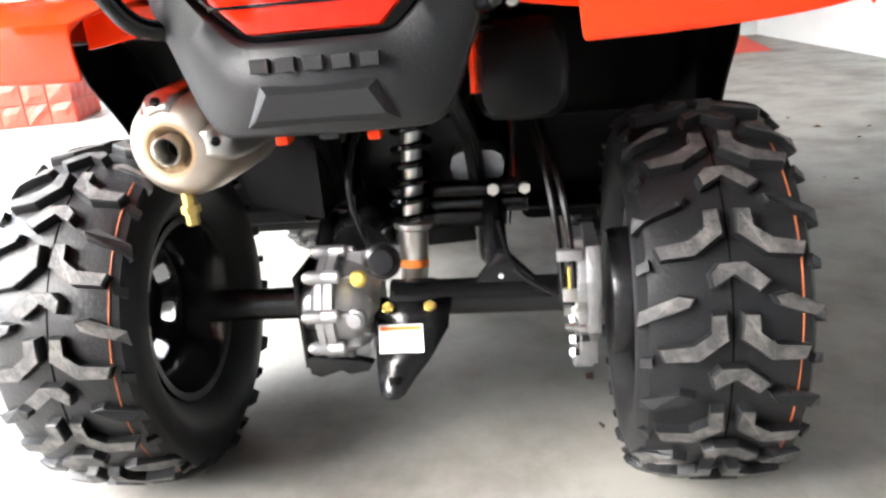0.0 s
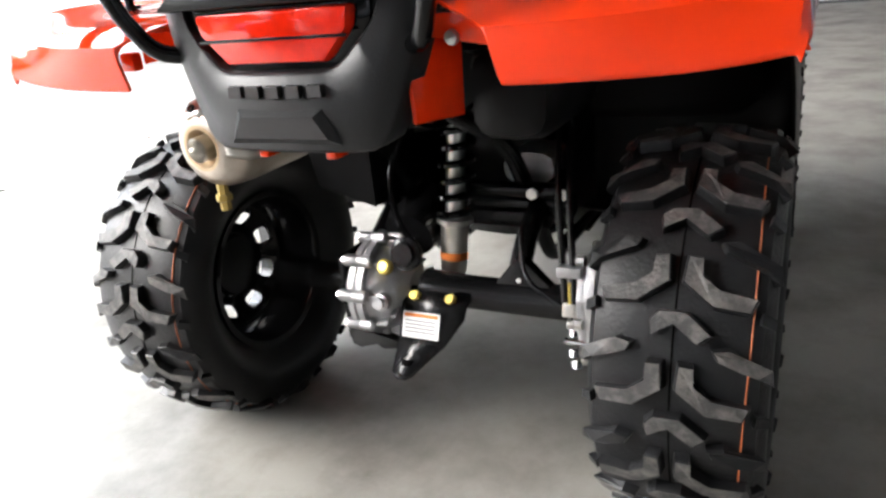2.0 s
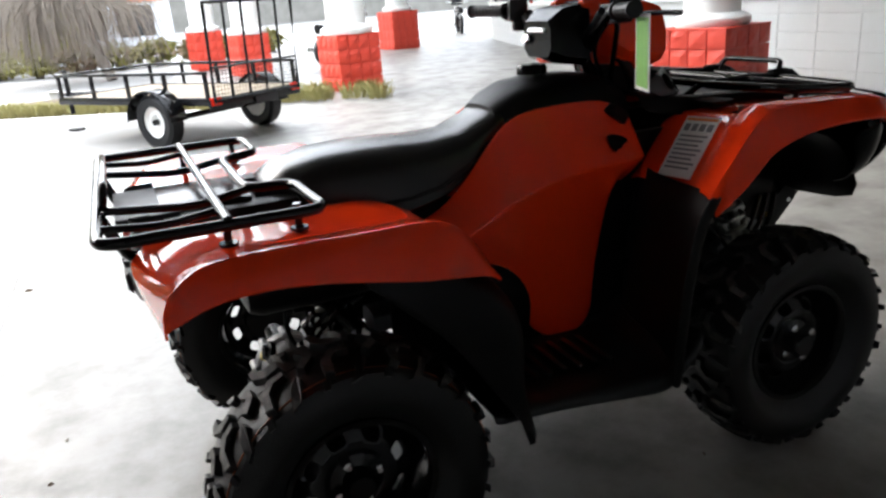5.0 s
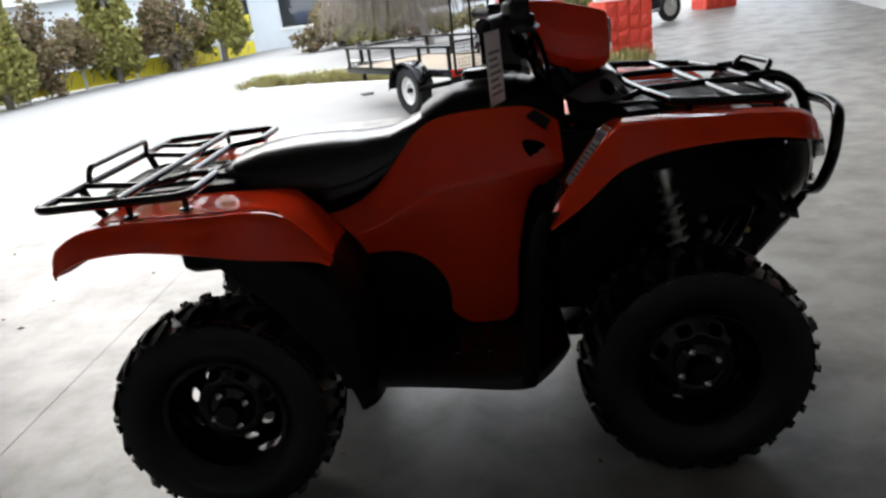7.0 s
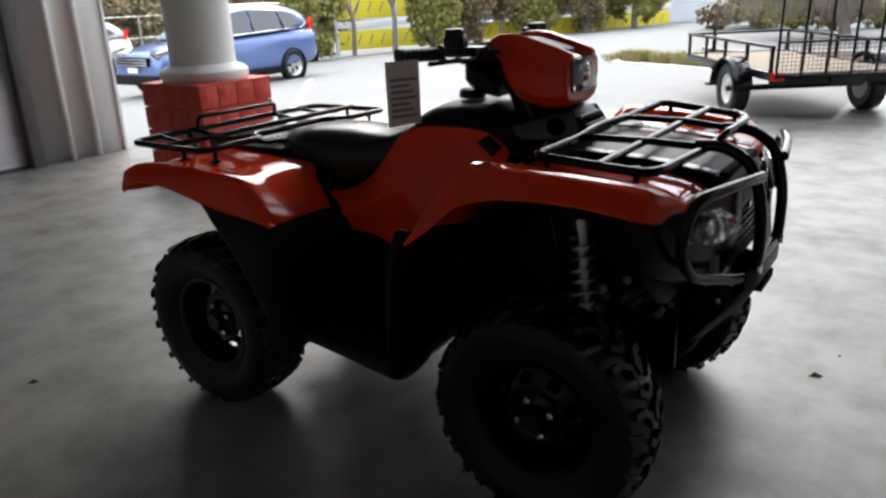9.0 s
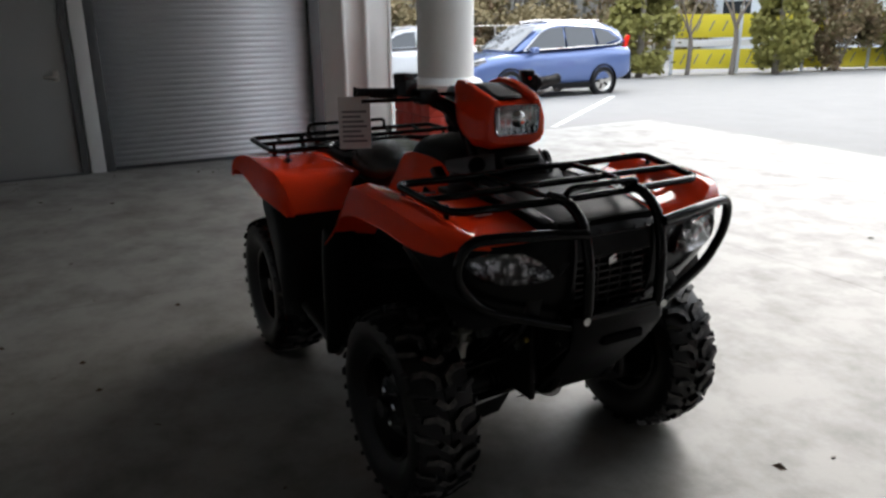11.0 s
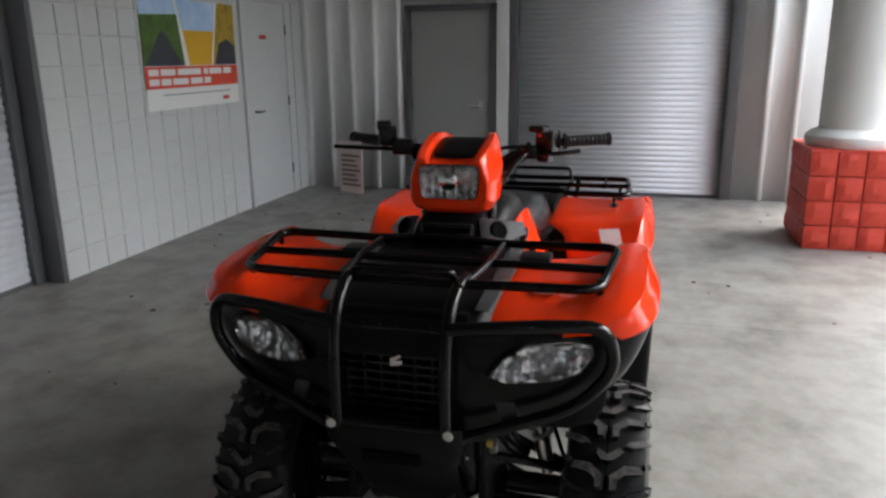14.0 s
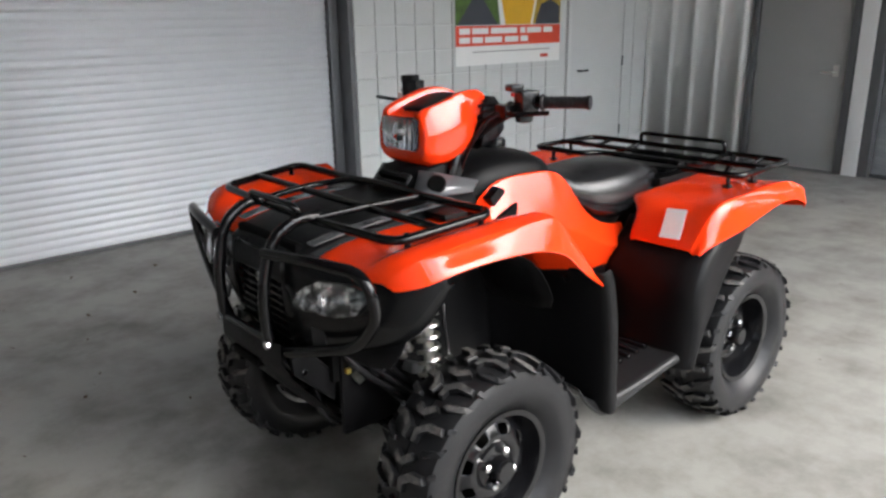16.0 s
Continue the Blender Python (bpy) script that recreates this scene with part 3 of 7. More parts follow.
for k in range(68):
    base = along([(x, y, 0) for x, y in isl[:6]], 34)[k % 34]
    gx_, gy_ = base.x + rnd.uniform(-0.1, 0.25), base.y + (0.42 if k < 34 else rnd.uniform(0.6, 1.3))
    b = bmesh.new()
    blades(b, 0, 0, 0, 0.2, rnd.uniform(0.18, 0.3), 80, rnd)
    o = part("grass_tuft", b, GRASSM, None, "tuft of dry ornamental grass in the planted island", smooth=False, loc=(gx_, gy_, 0.002 + rise(gy_) * min(1.0, max(0.0, (gx_ - 0.4) / 1.2))))
    tagged(o, category="grass", group="grass tufts in the island")


# conifers, shrubs, bare trees
def leaf_cloud(rnd, n, place, size):
    bm = bmesh.new()
    for _ in range(n):
        p = place()
        s = size * rnd.uniform(0.6, 1.4)
        d = Vector((rnd.uniform(-1, 1), rnd.uniform(-1, 1), rnd.uniform(-0.3, 1))).normalized() * s
        e = Vector((rnd.uniform(-1, 1), rnd.uniform(-1, 1), rnd.uniform(-1, 1))).cross(d).normalized() * s * 0.55
        v = [bm.verts.new(p), bm.verts.new(p + d * 0.5 + e), bm.verts.new(p + d), bm.verts.new(p + d * 0.5 - e)]
        bm.faces.new(v)
    return bm


def conifer(x, y, h, r, seed):
    rnd = random.Random(seed)
    z = max(drop(x), -0.7)
    t = thing("conifer", "dense olive-green conifer by the car park", "tree", (x, y, z), "conifers along the yard")
    part("trunk", tube([(0, 0, 0), (0.03, 0, h * 0.5), (0, 0, h * 0.95)], 0.12, 8, taper=0.02), BARK, t)
    lumps = [(rnd.uniform(0, 6.28), rnd.uniform(0.05, 0.9), rnd.uniform(0.7, 1.12)) for _ in range(60)]

    def place():
        a, f, k = rnd.choice(lumps)
        f = min(0.98, max(0.01, f + rnd.gauss(0, 0.035)))
        a += rnd.gauss(0, 0.22)
        rr = r * (1 - f) ** 0.62 * min(1, 0.55 + f * 3.5) * k * rnd.uniform(0.72, 1.04)
        return Vector((rr * math.cos(a), rr * math.sin(a), 0.12 + f * h))

    part("crown", leaf_cloud(rnd, 12000, place, 0.13), CONIF, t, smooth=False)


def shrub(x, y, h, r, m, seed, name="shrub", label="loose rounded shrub with mixed green and reddish leaves", n=7000, size=0.1):
    rnd = random.Random(seed)
    z = max(drop(x), -0.7)
    t = thing(name, label, "shrub", (x, y, z), "shrubs along the yard")
    bm = bmesh.new()
    for k in range(7):
        a = k * 0.9
        add_tube(bm, [(0.05 * math.cos(a), 0.05 * math.sin(a), 0), (r * 0.3 * math.cos(a), r * 0.3 * math.sin(a), h * 0.4), (r * 0.6 * math.cos(a), r * 0.6 * math.sin(a), h * 0.75)], 0.04, 6, taper=0.01)
    part("stem", bm, BARK, t)
    lumps = [Vector((rnd.gauss(0, 1), rnd.gauss(0, 1), rnd.gauss(0, 1))).normalized() * rnd.uniform(0.5, 0.95) for _ in range(34)]

    def place():
        c = rnd.choice(lumps)
        q = c + Vector((rnd.gauss(0, 0.13), rnd.gauss(0, 0.13), rnd.gauss(0, 0.13)))
        return Vector((q.x * r, q.y * r, max(0.05, h * 0.52 + q.z * h * 0.5)))

    part("crown", leaf_cloud(rnd, n, place, size), m, t, smooth=False)


def limb(bm, rnd, p, d, length, r, depth, droop=0.0):
    q = p + d * length * 0.5 + Vector((rnd.uniform(-1, 1), rnd.uniform(-1, 1), 0)) * length * 0.06
    e = p + d * length + Vector((0, 0, -droop * length))
    add_tube(bm, [p, q, e], r, 5 if r > 0.02 else 3, taper=r * 0.6)
    if depth:
        for _ in range(rnd.choice((2, 3, 3))):
            nd = (d + Vector((rnd.uniform(-1, 1), rnd.uniform(-1, 1), rnd.uniform(-0.35, 0.6) - droop)) * 0.75).normalized()
            limb(bm, rnd, e, nd, length * rnd.uniform(0.6, 0.85), r * 0.6, depth - 1, droop)


def bare_tree(x, y, h, seed, depth=5, label="leafless deciduous tree with grey branches"):
    rnd = random.Random(seed)
    z = max(drop(x), -0.7)
    t = thing("bare_tree", label, "tree", (x, y, z), "bare trees")
    bm = bmesh.new()
    add_tube(bm, [(0, 0, 0), (0.04, 0.02, h * 0.2), (0, 0, h * 0.3)], h * 0.018, 8, taper=h * 0.013)
    part("trunk", bm, BARK, t)
    bm = bmesh.new()
    for k in range(4):
        a = k * 1.6 + rnd.uniform(0, 0.5)
        limb(bm, rnd, Vector((0, 0, h * 0.28)), Vector((math.cos(a) * 0.5, math.sin(a) * 0.5, 1)).normalized(), h * 0.24, h * 0.009, depth)
    part("crown", bm, TWIG, t)


def weeping(x, y, h, r, seed):
    rnd = random.Random(seed)
    t = thing("weeping_tree", "bare weeping tree with a dense veil of grey twigs", "tree", (x, y, 0.0))
    part("trunk", tube([(0.7, -0.5, 0), (0.35, -0.2, h * 0.4), (0, 0, h * 0.75)], 0.13, 10, taper=0.07), BARK, t, "leaning grey trunk")
    bm = bmesh.new()
    for _ in range(1300):
        a, q = rnd.uniform(0, 6.283), r * rnd.uniform(0.25, 1.0)
        top = h * rnd.uniform(0.7, 1.0) * (1 - 0.25 * (q / r) ** 2)
        end = rnd.uniform(0.15, 0.55) * h * (0.4 + 0.6 * rnd.random())
        c, s_ = math.cos(a), math.sin(a)
        add_tube(bm, [(0, 0, h * 0.72), (q * 0.5 * c, q * 0.5 * s_, top), (q * 0.9 * c, q * 0.9 * s_, (top + end) / 2 + 0.2), (q * c + rnd.uniform(-0.1, 0.1), q * s_, end)], 0.012, 3, taper=0.004)
    part("crown", bm, TWIG, t)


conifer(-15.0, 14.8, 4.6, 1.25, 1)
conifer(-12.6, 17.9, 4.2, 1.0, 2)
conifer(-11.5, 22.5, 4.2, 1.0, 3)
conifer(-9.0, 26.0, 4.6, 1.15, 4)
conifer(-2.6, 26.5, 4.5, 1.3, 5)
shrub(-12.5, 20.5, 2.7, 1.2, SHRUB, 6)
shrub(-10.3, 24.5, 2.6, 1.1, SHRUB, 7)
shrub(-4.2, 23.5, 1.6, 1.0, TANSH, 8, "shrub", "low tan winter shrub")
bare_tree(-13.6, 17.2, 4.8, 9, 4)
bare_tree(-14.6, 16.4, 4.2, 19, 4)
weeping(-1.6, 18.4, 3.1, 2.3, 10)
for k in range(9):
    shrub(-4.8 + 1.05 * k, 21.8 + 0.5 * math.sin(k * 1.7), 0.75, 0.65, SHRUB if k % 3 == 0 else CONIF, 40 + k, "low_hedge_shrub", "low clipped shrub in a bed", 900, 0.11)

# yellow banners on a fence before a pale building
fence = thing("banner_fence", "white board fence hung with two rows of yellow banners", "fence", (-15.2, 16.3, -0.4))
fdir = Vector((0.437, 0.9, 0)).normalized()
fang = math.degrees(math.atan2(fdir.y, fdir.x))
for k in range(0, 7):
    c = fdir * (2.1 * k)
    part("post", cbox((c.x, c.y, 1.0), (0.09, 0.09, 2.1), 0.01, (0, 0, fang)), PALE, fence)
    for z in (0.45, 1.45):
        m_ = cbox((c.x + fdir.x * 1.05, c.y + fdir.y * 1.05, z), (2.0, 0.03, 0.7 if z > 1 else 0.6), 0.006, (0, 0, fang))
        bn = part("banner", m_, YELLOW, fence, "yellow banner with plain slanted dark bars")
        for j in range(4):
            cc = c + fdir * (0.35 + 0.42 * j)
            part("print_bar", cbox((cc.x + fdir.y * 0.018, cc.y - fdir.x * 0.018, z), (0.04, 0.006, 0.34), 0, (0, 24, fang)), INK, bn, smooth=False)
    part("rail", cbox((c.x + fdir.x * 1.05, c.y + fdir.y * 1.05, 0.93), (2.1, 0.05, 0.2), 0.006, (0, 0, fang)), WHITE, fence)
bld = thing("far_building", "pale flat-roofed building beyond the yard", "building", (-16, 30, -0.5))
part("wall", box((-14, 0, 0), (14, 8, 3.4)), PALE, bld, smooth=False)
part("roof", box((-14.4, -0.5, 3.4), (14.4, 8.5, 3.8)), WHITE, bld, smooth=False)
for k in range(9):
    w_ = part("window", box((-12.6 + 3 * k, -0.04, 1.2), (-10.9 + 3 * k, 0.02, 2.5)), GLASS, bld, smooth=False)
    part("frame", box((-12.7 + 3 * k, -0.06, 1.1), (-10.8 + 3 * k, -0.03, 1.2)), WHITE, w_, smooth=False)
bld2 = thing("far_shop", "low far shop with an orange sign band", "building", (-6, 46, 0))
part("wall", box((-9, 0, 0), (9, 8, 3.2)), PALE, bld2, smooth=False)
part("sign_band", box((-9, -0.2, 2.4), (9, 0, 3.2)), ORANGE, bld2, "plain orange sign band", smooth=False)
for k in range(6):
    part("window", box((-8 + 2.8 * k, -0.05, 0.5), (-6 + 2.8 * k, 0.02, 2.2)), GLASS, bld2, smooth=False)

# winter woods behind the yard
for seed, (x0, x1, y0, y1) in enumerate(((-48, -30, -4, 34), (-40, -16, 40, 58))):
    rnd = random.Random(50 + seed)
    bm, bl, bt = bmesh.new(), bmesh.new(), bmesh.new()
    for k in range(130):
        x, y, h = rnd.uniform(x0, x1), rnd.uniform(y0, y1), rnd.uniform(9, 15)
        add_tube(bm, [(x, y, -0.8), (x + rnd.uniform(-0.3, 0.3), y, h * 0.55), (x + rnd.uniform(-0.6, 0.6), y, h)], rnd.uniform(0.1, 0.2), 5, taper=0.03)
        if k % 3 == 0:
            for _ in range(420):
                f = rnd.uniform(0.35, 1.0)
                a, q = rnd.uniform(0, 6.28), rnd.uniform(0.2, 2.3) * (1.1 - f * 0.8)
                p = Vector((x + q * math.cos(a), y + q * math.sin(a), h * f))
                d = Vector((rnd.uniform(-1, 1), rnd.uniform(-1, 1), rnd.uniform(-0.4, 0.6))) * 0.6
                e = Vector((rnd.uniform(-1, 1), rnd.uniform(-1, 1), rnd.uniform(-1, 1))) * 0.35
                bl.faces.new([bl.verts.new(c) for c in (p, p + d + e, p + d * 2, p + d - e)])
        else:
            for _ in range(160):
                f, a, q = rnd.uniform(0.25, 1.0), rnd.uniform(0, 6.28), rnd.uniform(0.1, 2.6)
                p = Vector((x + q * math.cos(a), y + q * math.sin(a), h * f))
                d = Vector((rnd.uniform(-0.5, 0.5), rnd.uniform(-0.5, 0.5), rnd.uniform(0.4, 1.2))) * 1.2
                e = Vector((rnd.uniform(-1, 1), rnd.uniform(-1, 1), 0)) * 0.09
                bt.faces.new([bt.verts.new(c) for c in (p - e, p + e, p + d)])
            for _ in range(14):
                f = rnd.uniform(0.3, 0.95)
                a = rnd.uniform(0, 6.28)
                ln = rnd.uniform(0.8, 2.2) * (1.2 - f)
                p = Vector((x, y, h * f))
                add_tube(bt, [p, p + Vector((math.cos(a) * ln, math.sin(a) * ln, ln * 0.7)), p + Vector((math.cos(a + 0.4) * ln * 1.5, math.sin(a + 0.4) * ln * 1.5, ln * 1.7))], 0.035, 3, taper=0.012)
    for nm, b_, m_ in (("woods_trunks", bm, HAZY), ("woods_pine_needles", bl, PINEM), ("woods_twigs", bt, HAZY)):
        tagged(part(nm, b_, m_, None, "far winter woods of bare trees and pines behind the yard", smooth=False), category="woods", kind="stuff")
for k in range(16):
    shrub(-27 + rnd.uniform(-2, 2), -2 + 2.1 * k, rnd.uniform(2.2, 3.8), rnd.uniform(1.5, 2.2), TANSH if k % 3 else SHRUB, 70 + k, "far_shrub", "tan winter shrub at the edge of the woods", 2600, 0.17)
cf = thing("chain_fence", "grey wire fence with posts at the edge of the yard", "fence", (-24.5, 6, -0.66))
for k in range(14):
    part("post", rod((0, -8 + 2.2 * k, 0), (0, -8 + 2.2 * k, 1.7), 0.04, 6), STEEL, cf)
for z in (0.1, 0.9, 1.68):
    part("rail", rod((0, -8, z), (0, 20.6, z), 0.02, 6), STEEL, cf)


# tree line closing the view far behind the yard, its haze put into the grey
rnd = random.Random(77)
line = along([(-70, -90, 0), (-72, 10, 0), (-66, 62, 0), (-20, 84, 0), (60, 88, 0)], 120)
rows = [[(p.x, p.y, -1.0) for p in line], [(p.x, p.y, 4.0) for p in line], [(p.x + rnd.uniform(-1, 1), p.y + rnd.uniform(-1, 1), rnd.uniform(9, 15)) for p in line]]
struct("backdrop", sheet(rows), HAZY, smooth=False)


# cars
def make_car(x, y, z, heading, paint, label, scale=1.0):
    car = thing("car", label, "car", (x, y, z))
    car.rotation_euler, car.scale = (0, 0, radians(heading)), (scale, scale, scale)
    st = [(2.22, 0.42, 0.68, 0.62), (2.16, 0.3, 0.80, 0.78), (2.0, 0.25, 0.92, 0.86), (1.6, 0.24, 0.99, 0.9), (1.0, 0.24, 1.05, 0.91), (0.2, 0.24, 1.06, 0.91), (-0.8, 0.24, 1.09, 0.91), (-1.6, 0.25, 1.13, 0.9), (-2.05, 0.3, 1.14, 0.87), (-2.25, 0.4, 1.1, 0.8), (-2.3, 0.5, 0.95, 0.74)]

    def ring(x_, z0, z1, w):
        m_ = (z0 + z1) / 2
        return [(x_, -w * 0.94, z0), (x_, -w * 0.99, z0 + 0.12), (x_, -w, m_), (x_, -w * 0.985, z1 - 0.1), (x_, -w * 0.93, z1), (x_, 0, z1 + 0.03), (x_, w * 0.93, z1), (x_, w * 0.985, z1 - 0.1), (x_, w, m_), (x_, w * 0.99, z0 + 0.12), (x_, w * 0.94, z0)]

    soften(part("body", loft([ring(*s_) for s_ in st]), paint, car), 1)
    cab = [(1.2, 1.0, 1.03, 0.80, 0.79), (0.82, 1.02, 1.3, 0.83, 0.69), (0.38, 1.03, 1.58, 0.85, 0.64), (-0.1, 1.04, 1.69, 0.85, 0.63), (-0.9, 1.05, 1.72, 0.85, 0.62), (-1.6, 1.07, 1.67, 0.84, 0.6), (-1.98, 1.1, 1.52, 0.8, 0.62), (-2.2, 1.1, 1.2, 0.76, 0.7)]
    soften(part("cabin", loft([[(x_, -w0, z0), (x_, -(w0 + w1) / 2 - 0.02, (z0 + z1) / 2), (x_, -w1, z1 - 0.03), (x_, -w1 * 0.7, z1), (x_, w1 * 0.7, z1), (x_, w1, z1 - 0.03), (x_, (w0 + w1) / 2 + 0.02, (z0 + z1) / 2), (x_, w0, z0)] for x_, z0, z1, w0, w1 in cab]), paint, car), 1)
    for s in (1, -1):
        def lean(z_):
            return s * (0.872 - 0.36 * max(0.0, z_ - 1.05) + 0.012)

        for nm, poly in (("side_window", [(0.88, 1.1), (0.46, 1.44), (0.14, 1.55), (-0.22, 1.58), (-0.22, 1.1)]), ("side_window", [(-0.28, 1.1), (-0.28, 1.58), (-1.05, 1.56), (-1.12, 1.13)]), ("side_window", [(-1.2, 1.14), (-1.12, 1.55), (-1.5, 1.48), (-1.82, 1.28)])):
            bmw = bmesh.new()
            a_ = [bmw.verts.new((px, lean(pz), pz)) for px, pz in poly]
            c_ = [bmw.verts.new((px, lean(pz) - s * 0.03, pz)) for px, pz in poly]
            bmw.faces.new(a_)
            for i in range(len(a_)):
                bmw.faces.new((a_[i], a_[(i + 1) % len(a_)], c_[(i + 1) % len(a_)], c_[i]))
            part(nm, bmw, GLASS, car, "dark window glass", smooth=False)
        part("window_trim", tube([(0.95, lean(1.08), 1.08), (-1.75, lean(1.13), 1.16), (-1.93, lean(1.29), 1.29), (-1.5, lean(1.53), 1.53), (-0.2, lean(1.62), 1.62), (0.3, lean(1.55), 1.55), (0.95, lean(1.08), 1.08)], 0.014, 6, fr=0.1), CHROME, car, "bright trim round the windows")
        part("mirror", cbox((0.72, s * 0.98, 1.1), (0.14, 0.2, 0.13), 0.04), paint, car, "door mirror")
        part("headlight", cbox((2.0, s * 0.62, 0.86), (0.34, 0.34, 0.14), 0.05, (0, 12, -14 * s)), REFLECT, car, "clear headlight")
        part("tail_light", cbox((-2.13, s * 0.7, 1.2), (0.1, 0.09, 0.34), 0.03, (0, -20, 0)), TAIL, car, "red tail light")
        part("sill", box((-1.0, s * 0.88 - 0.04, 0.2), (1.0, s * 0.88 + 0.04, 0.34), 0.02), PLASTIC, car, "black sill")
        part("roof_rail", tube([(0.1, s * 0.56, 1.66), (-0.4, s * 0.55, 1.72), (-1.4, s * 0.54, 1.7)], 0.015, 6, fr=0.1), CHROME, car)
        for wx in (1.3, -1.32):
            part("wheel_arch", lathe([(0.40, -0.02), (0.385, 0.03), (0.36, 0.03), (0.36, -0.06)], 28, pose(wx, s * 0.9, 0.34, -90 * s, 0, 0), False), PLASTIC, car, "black arch trim")
            wh = part("wheel", lathe([(0, 0.0), (0.2, 0.0), (0.225, 0.03), (0.235, 0.045), (0.235, -0.1), (0, -0.1)], 28, pose(wx, s * 0.87, 0.335, -90 * s, 0, 0)), STEEL, car, "silver alloy wheel")
            part("tyre", lathe([(0.235, -0.16), (0.3, -0.16), (0.335, -0.13), (0.335, 0.03), (0.31, 0.055), (0.24, 0.05)], 32, pose(wx, s * 0.87, 0.335, -90 * s, 0, 0), False), RUBBER, wh)
            for k in range(5):
                a = 2 * math.pi * k / 5
                # Dark block painted in for the shade between two spokes.
                part("spoke_gap", cbox((wx + 0.13 * math.cos(a), s * 0.874, 0.335 + 0.13 * math.sin(a)), (0.13, 0.012, 0.05), 0.01, (0, -math.degrees(a), 0)), PITCH, wh)
    part("windscreen", sheet([[(1.17, -0.68, 1.08), (1.2, 0, 1.09), (1.17, 0.68, 1.08)], [(0.4, -0.57, 1.6), (0.42, 0, 1.62), (0.4, 0.57, 1.6)]]), GLASS, car, "windscreen")
    part("grille", box((2.17, -0.5, 0.62), (2.25, 0.5, 0.8), 0.02), PITCH, car, "black grille")
    for k in range(3):
        part("grille_bar", box((2.24, -0.48, 0.64 + 0.055 * k), (2.265, 0.48, 0.66 + 0.055 * k), 0.005), CHROME, car)
    part("bumper", box((2.05, -0.74, 0.25), (2.25, 0.74, 0.45), 0.04), PLASTIC, car, "black lower bumper")
    part("bumper", box((-2.34, -0.74, 0.32), (-2.15, 0.74, 0.6), 0.04), PLASTIC, car, "black rear bumper")
    part("number_plate", box((2.26, -0.16, 0.5), (2.27, 0.16, 0.6)), PAPER, car, "blank plate", smooth=False)
    return car


make_car(-10.95, 8.13, drop(-10.95) + 0.012, -90, CARB, "blue compact SUV with silver wheels parked in the yard", 0.9)
SILV = material("white_car_paint", (0.62, 0.63, 0.64), 0.3, 0.2, vary=0.1, scale=3, coat=0.6)
make_car(-19.5, 9.0, drop(-19.5) + 0.012, -100, SILV, "white car parked far across the yard")
make_car(-20.8, 3.4, drop(-20.8) + 0.012, -100, SILV, "white car parked far across the yard")

# utility trailer with its ramp gate up
tr = thing("utility_trailer", "black steel utility trailer with a raised mesh ramp gate", "trailer", (-0.15, 6.9, 0))
tr.rotation_euler = (0, 0, math.atan2(0.82, -0.57))
for s in (1, -1):
    wh = part("wheel", lathe([(0, 0.02), (0.06, 0.02), (0.075, 0.04), (0.12, 0.03), (0.15, 0.06), (0.16, 0.06), (0.16, -0.08), (0, -0.08)], 28, pose(-0.29, s * 0.715, 0.275, -90 * s, 0, 0)), WHITE, tr, "white steel trailer wheel")
    part("tyre", lathe([(0.16, -0.09), (0.24, -0.095), (0.275, -0.07), (0.275, 0.06), (0.24, 0.085), (0.16, 0.075)], 32, pose(-0.29, s * 0.715, 0.275, -90 * s, 0, 0), False), RUBBER, wh)
    part("hub", lathe([(0, 0.02), (0.03, 0.02), (0.03, 0.07), (0, 0.07)], 16, pose(-0.29, s * 0.715, 0.275, -90 * s, 0, 0)), STEELB, wh)
    rows = []
    for k in range(11):
        a = math.radians(180 * k / 10)
        rows.append([(-0.29 + 0.34 * math.cos(a), s * 0.645, 0.29 + 0.31 * math.sin(a)), (-0.29 + 0.34 * math.cos(a), s * 0.83, 0.29 + 0.31 * math.sin(a)), (-0.29 + 0.34 * math.cos(a), s * 0.845, 0.27 + 0.31 * math.sin(a))])
    skin(part("mudguard", sheet(rows), GLOSS, tr, "rounded black mudguard"), 0.004, 0)
    part("side_rail", box((-0.98, s * 0.62 - 0.02, 0.42), (1.5, s * 0.62 + 0.02, 0.5), 0.004), STEELB, tr)
    part("top_rail", box((-0.98, s * 0.62 - 0.015, 0.72), (1.5, s * 0.62 + 0.015, 0.75), 0.003), STEELB, tr)
    for k in range(5):
        part("stake", box((-0.97 + 0.6 * k, s * 0.62 - 0.015, 0.46), (-0.93 + 0.6 * k, s * 0.62 + 0.015, 0.74), 0.002), STEELB, tr)
    part("tail_light", cbox((-0.995, s * 0.57, 0.46), (0.04, 0.13, 0.08), 0.01), TAIL, tr, "red tail light")
    part("tongue_bar", tube([(1.5, s * 0.5, 0.44), (2.5, 0.0, 0.44)], 0.03, 8), STEELB, tr)
part("axle", rod((-0.29, -0.7, 0.275), (-0.29, 0.7, 0.275), 0.03), STEELB, tr)
for z0, z1 in ((0.42, 0.5), (0.72, 0.75)):
    part("front_rail", box((1.46, -0.6, z0), (1.5, 0.6, z1), 0.004), STEELB, tr)
for k in range(9):
    part("deck_board", box((-0.97, -0.6 + 0.135 * k, 0.46), (1.46, -0.472 + 0.135 * k, 0.49), 0.004), material("weathered_board", (0.3, 0.24, 0.17), 0.85, vary=0.6, scale=12, bump=0.4, bump_scale=50) if k == 0 else bpy.data.materials["weathered_board"], tr)
part("rear_rail", box((-1.0, -0.64, 0.38), (-0.96, 0.64, 0.48), 0.004), STEELB, tr)
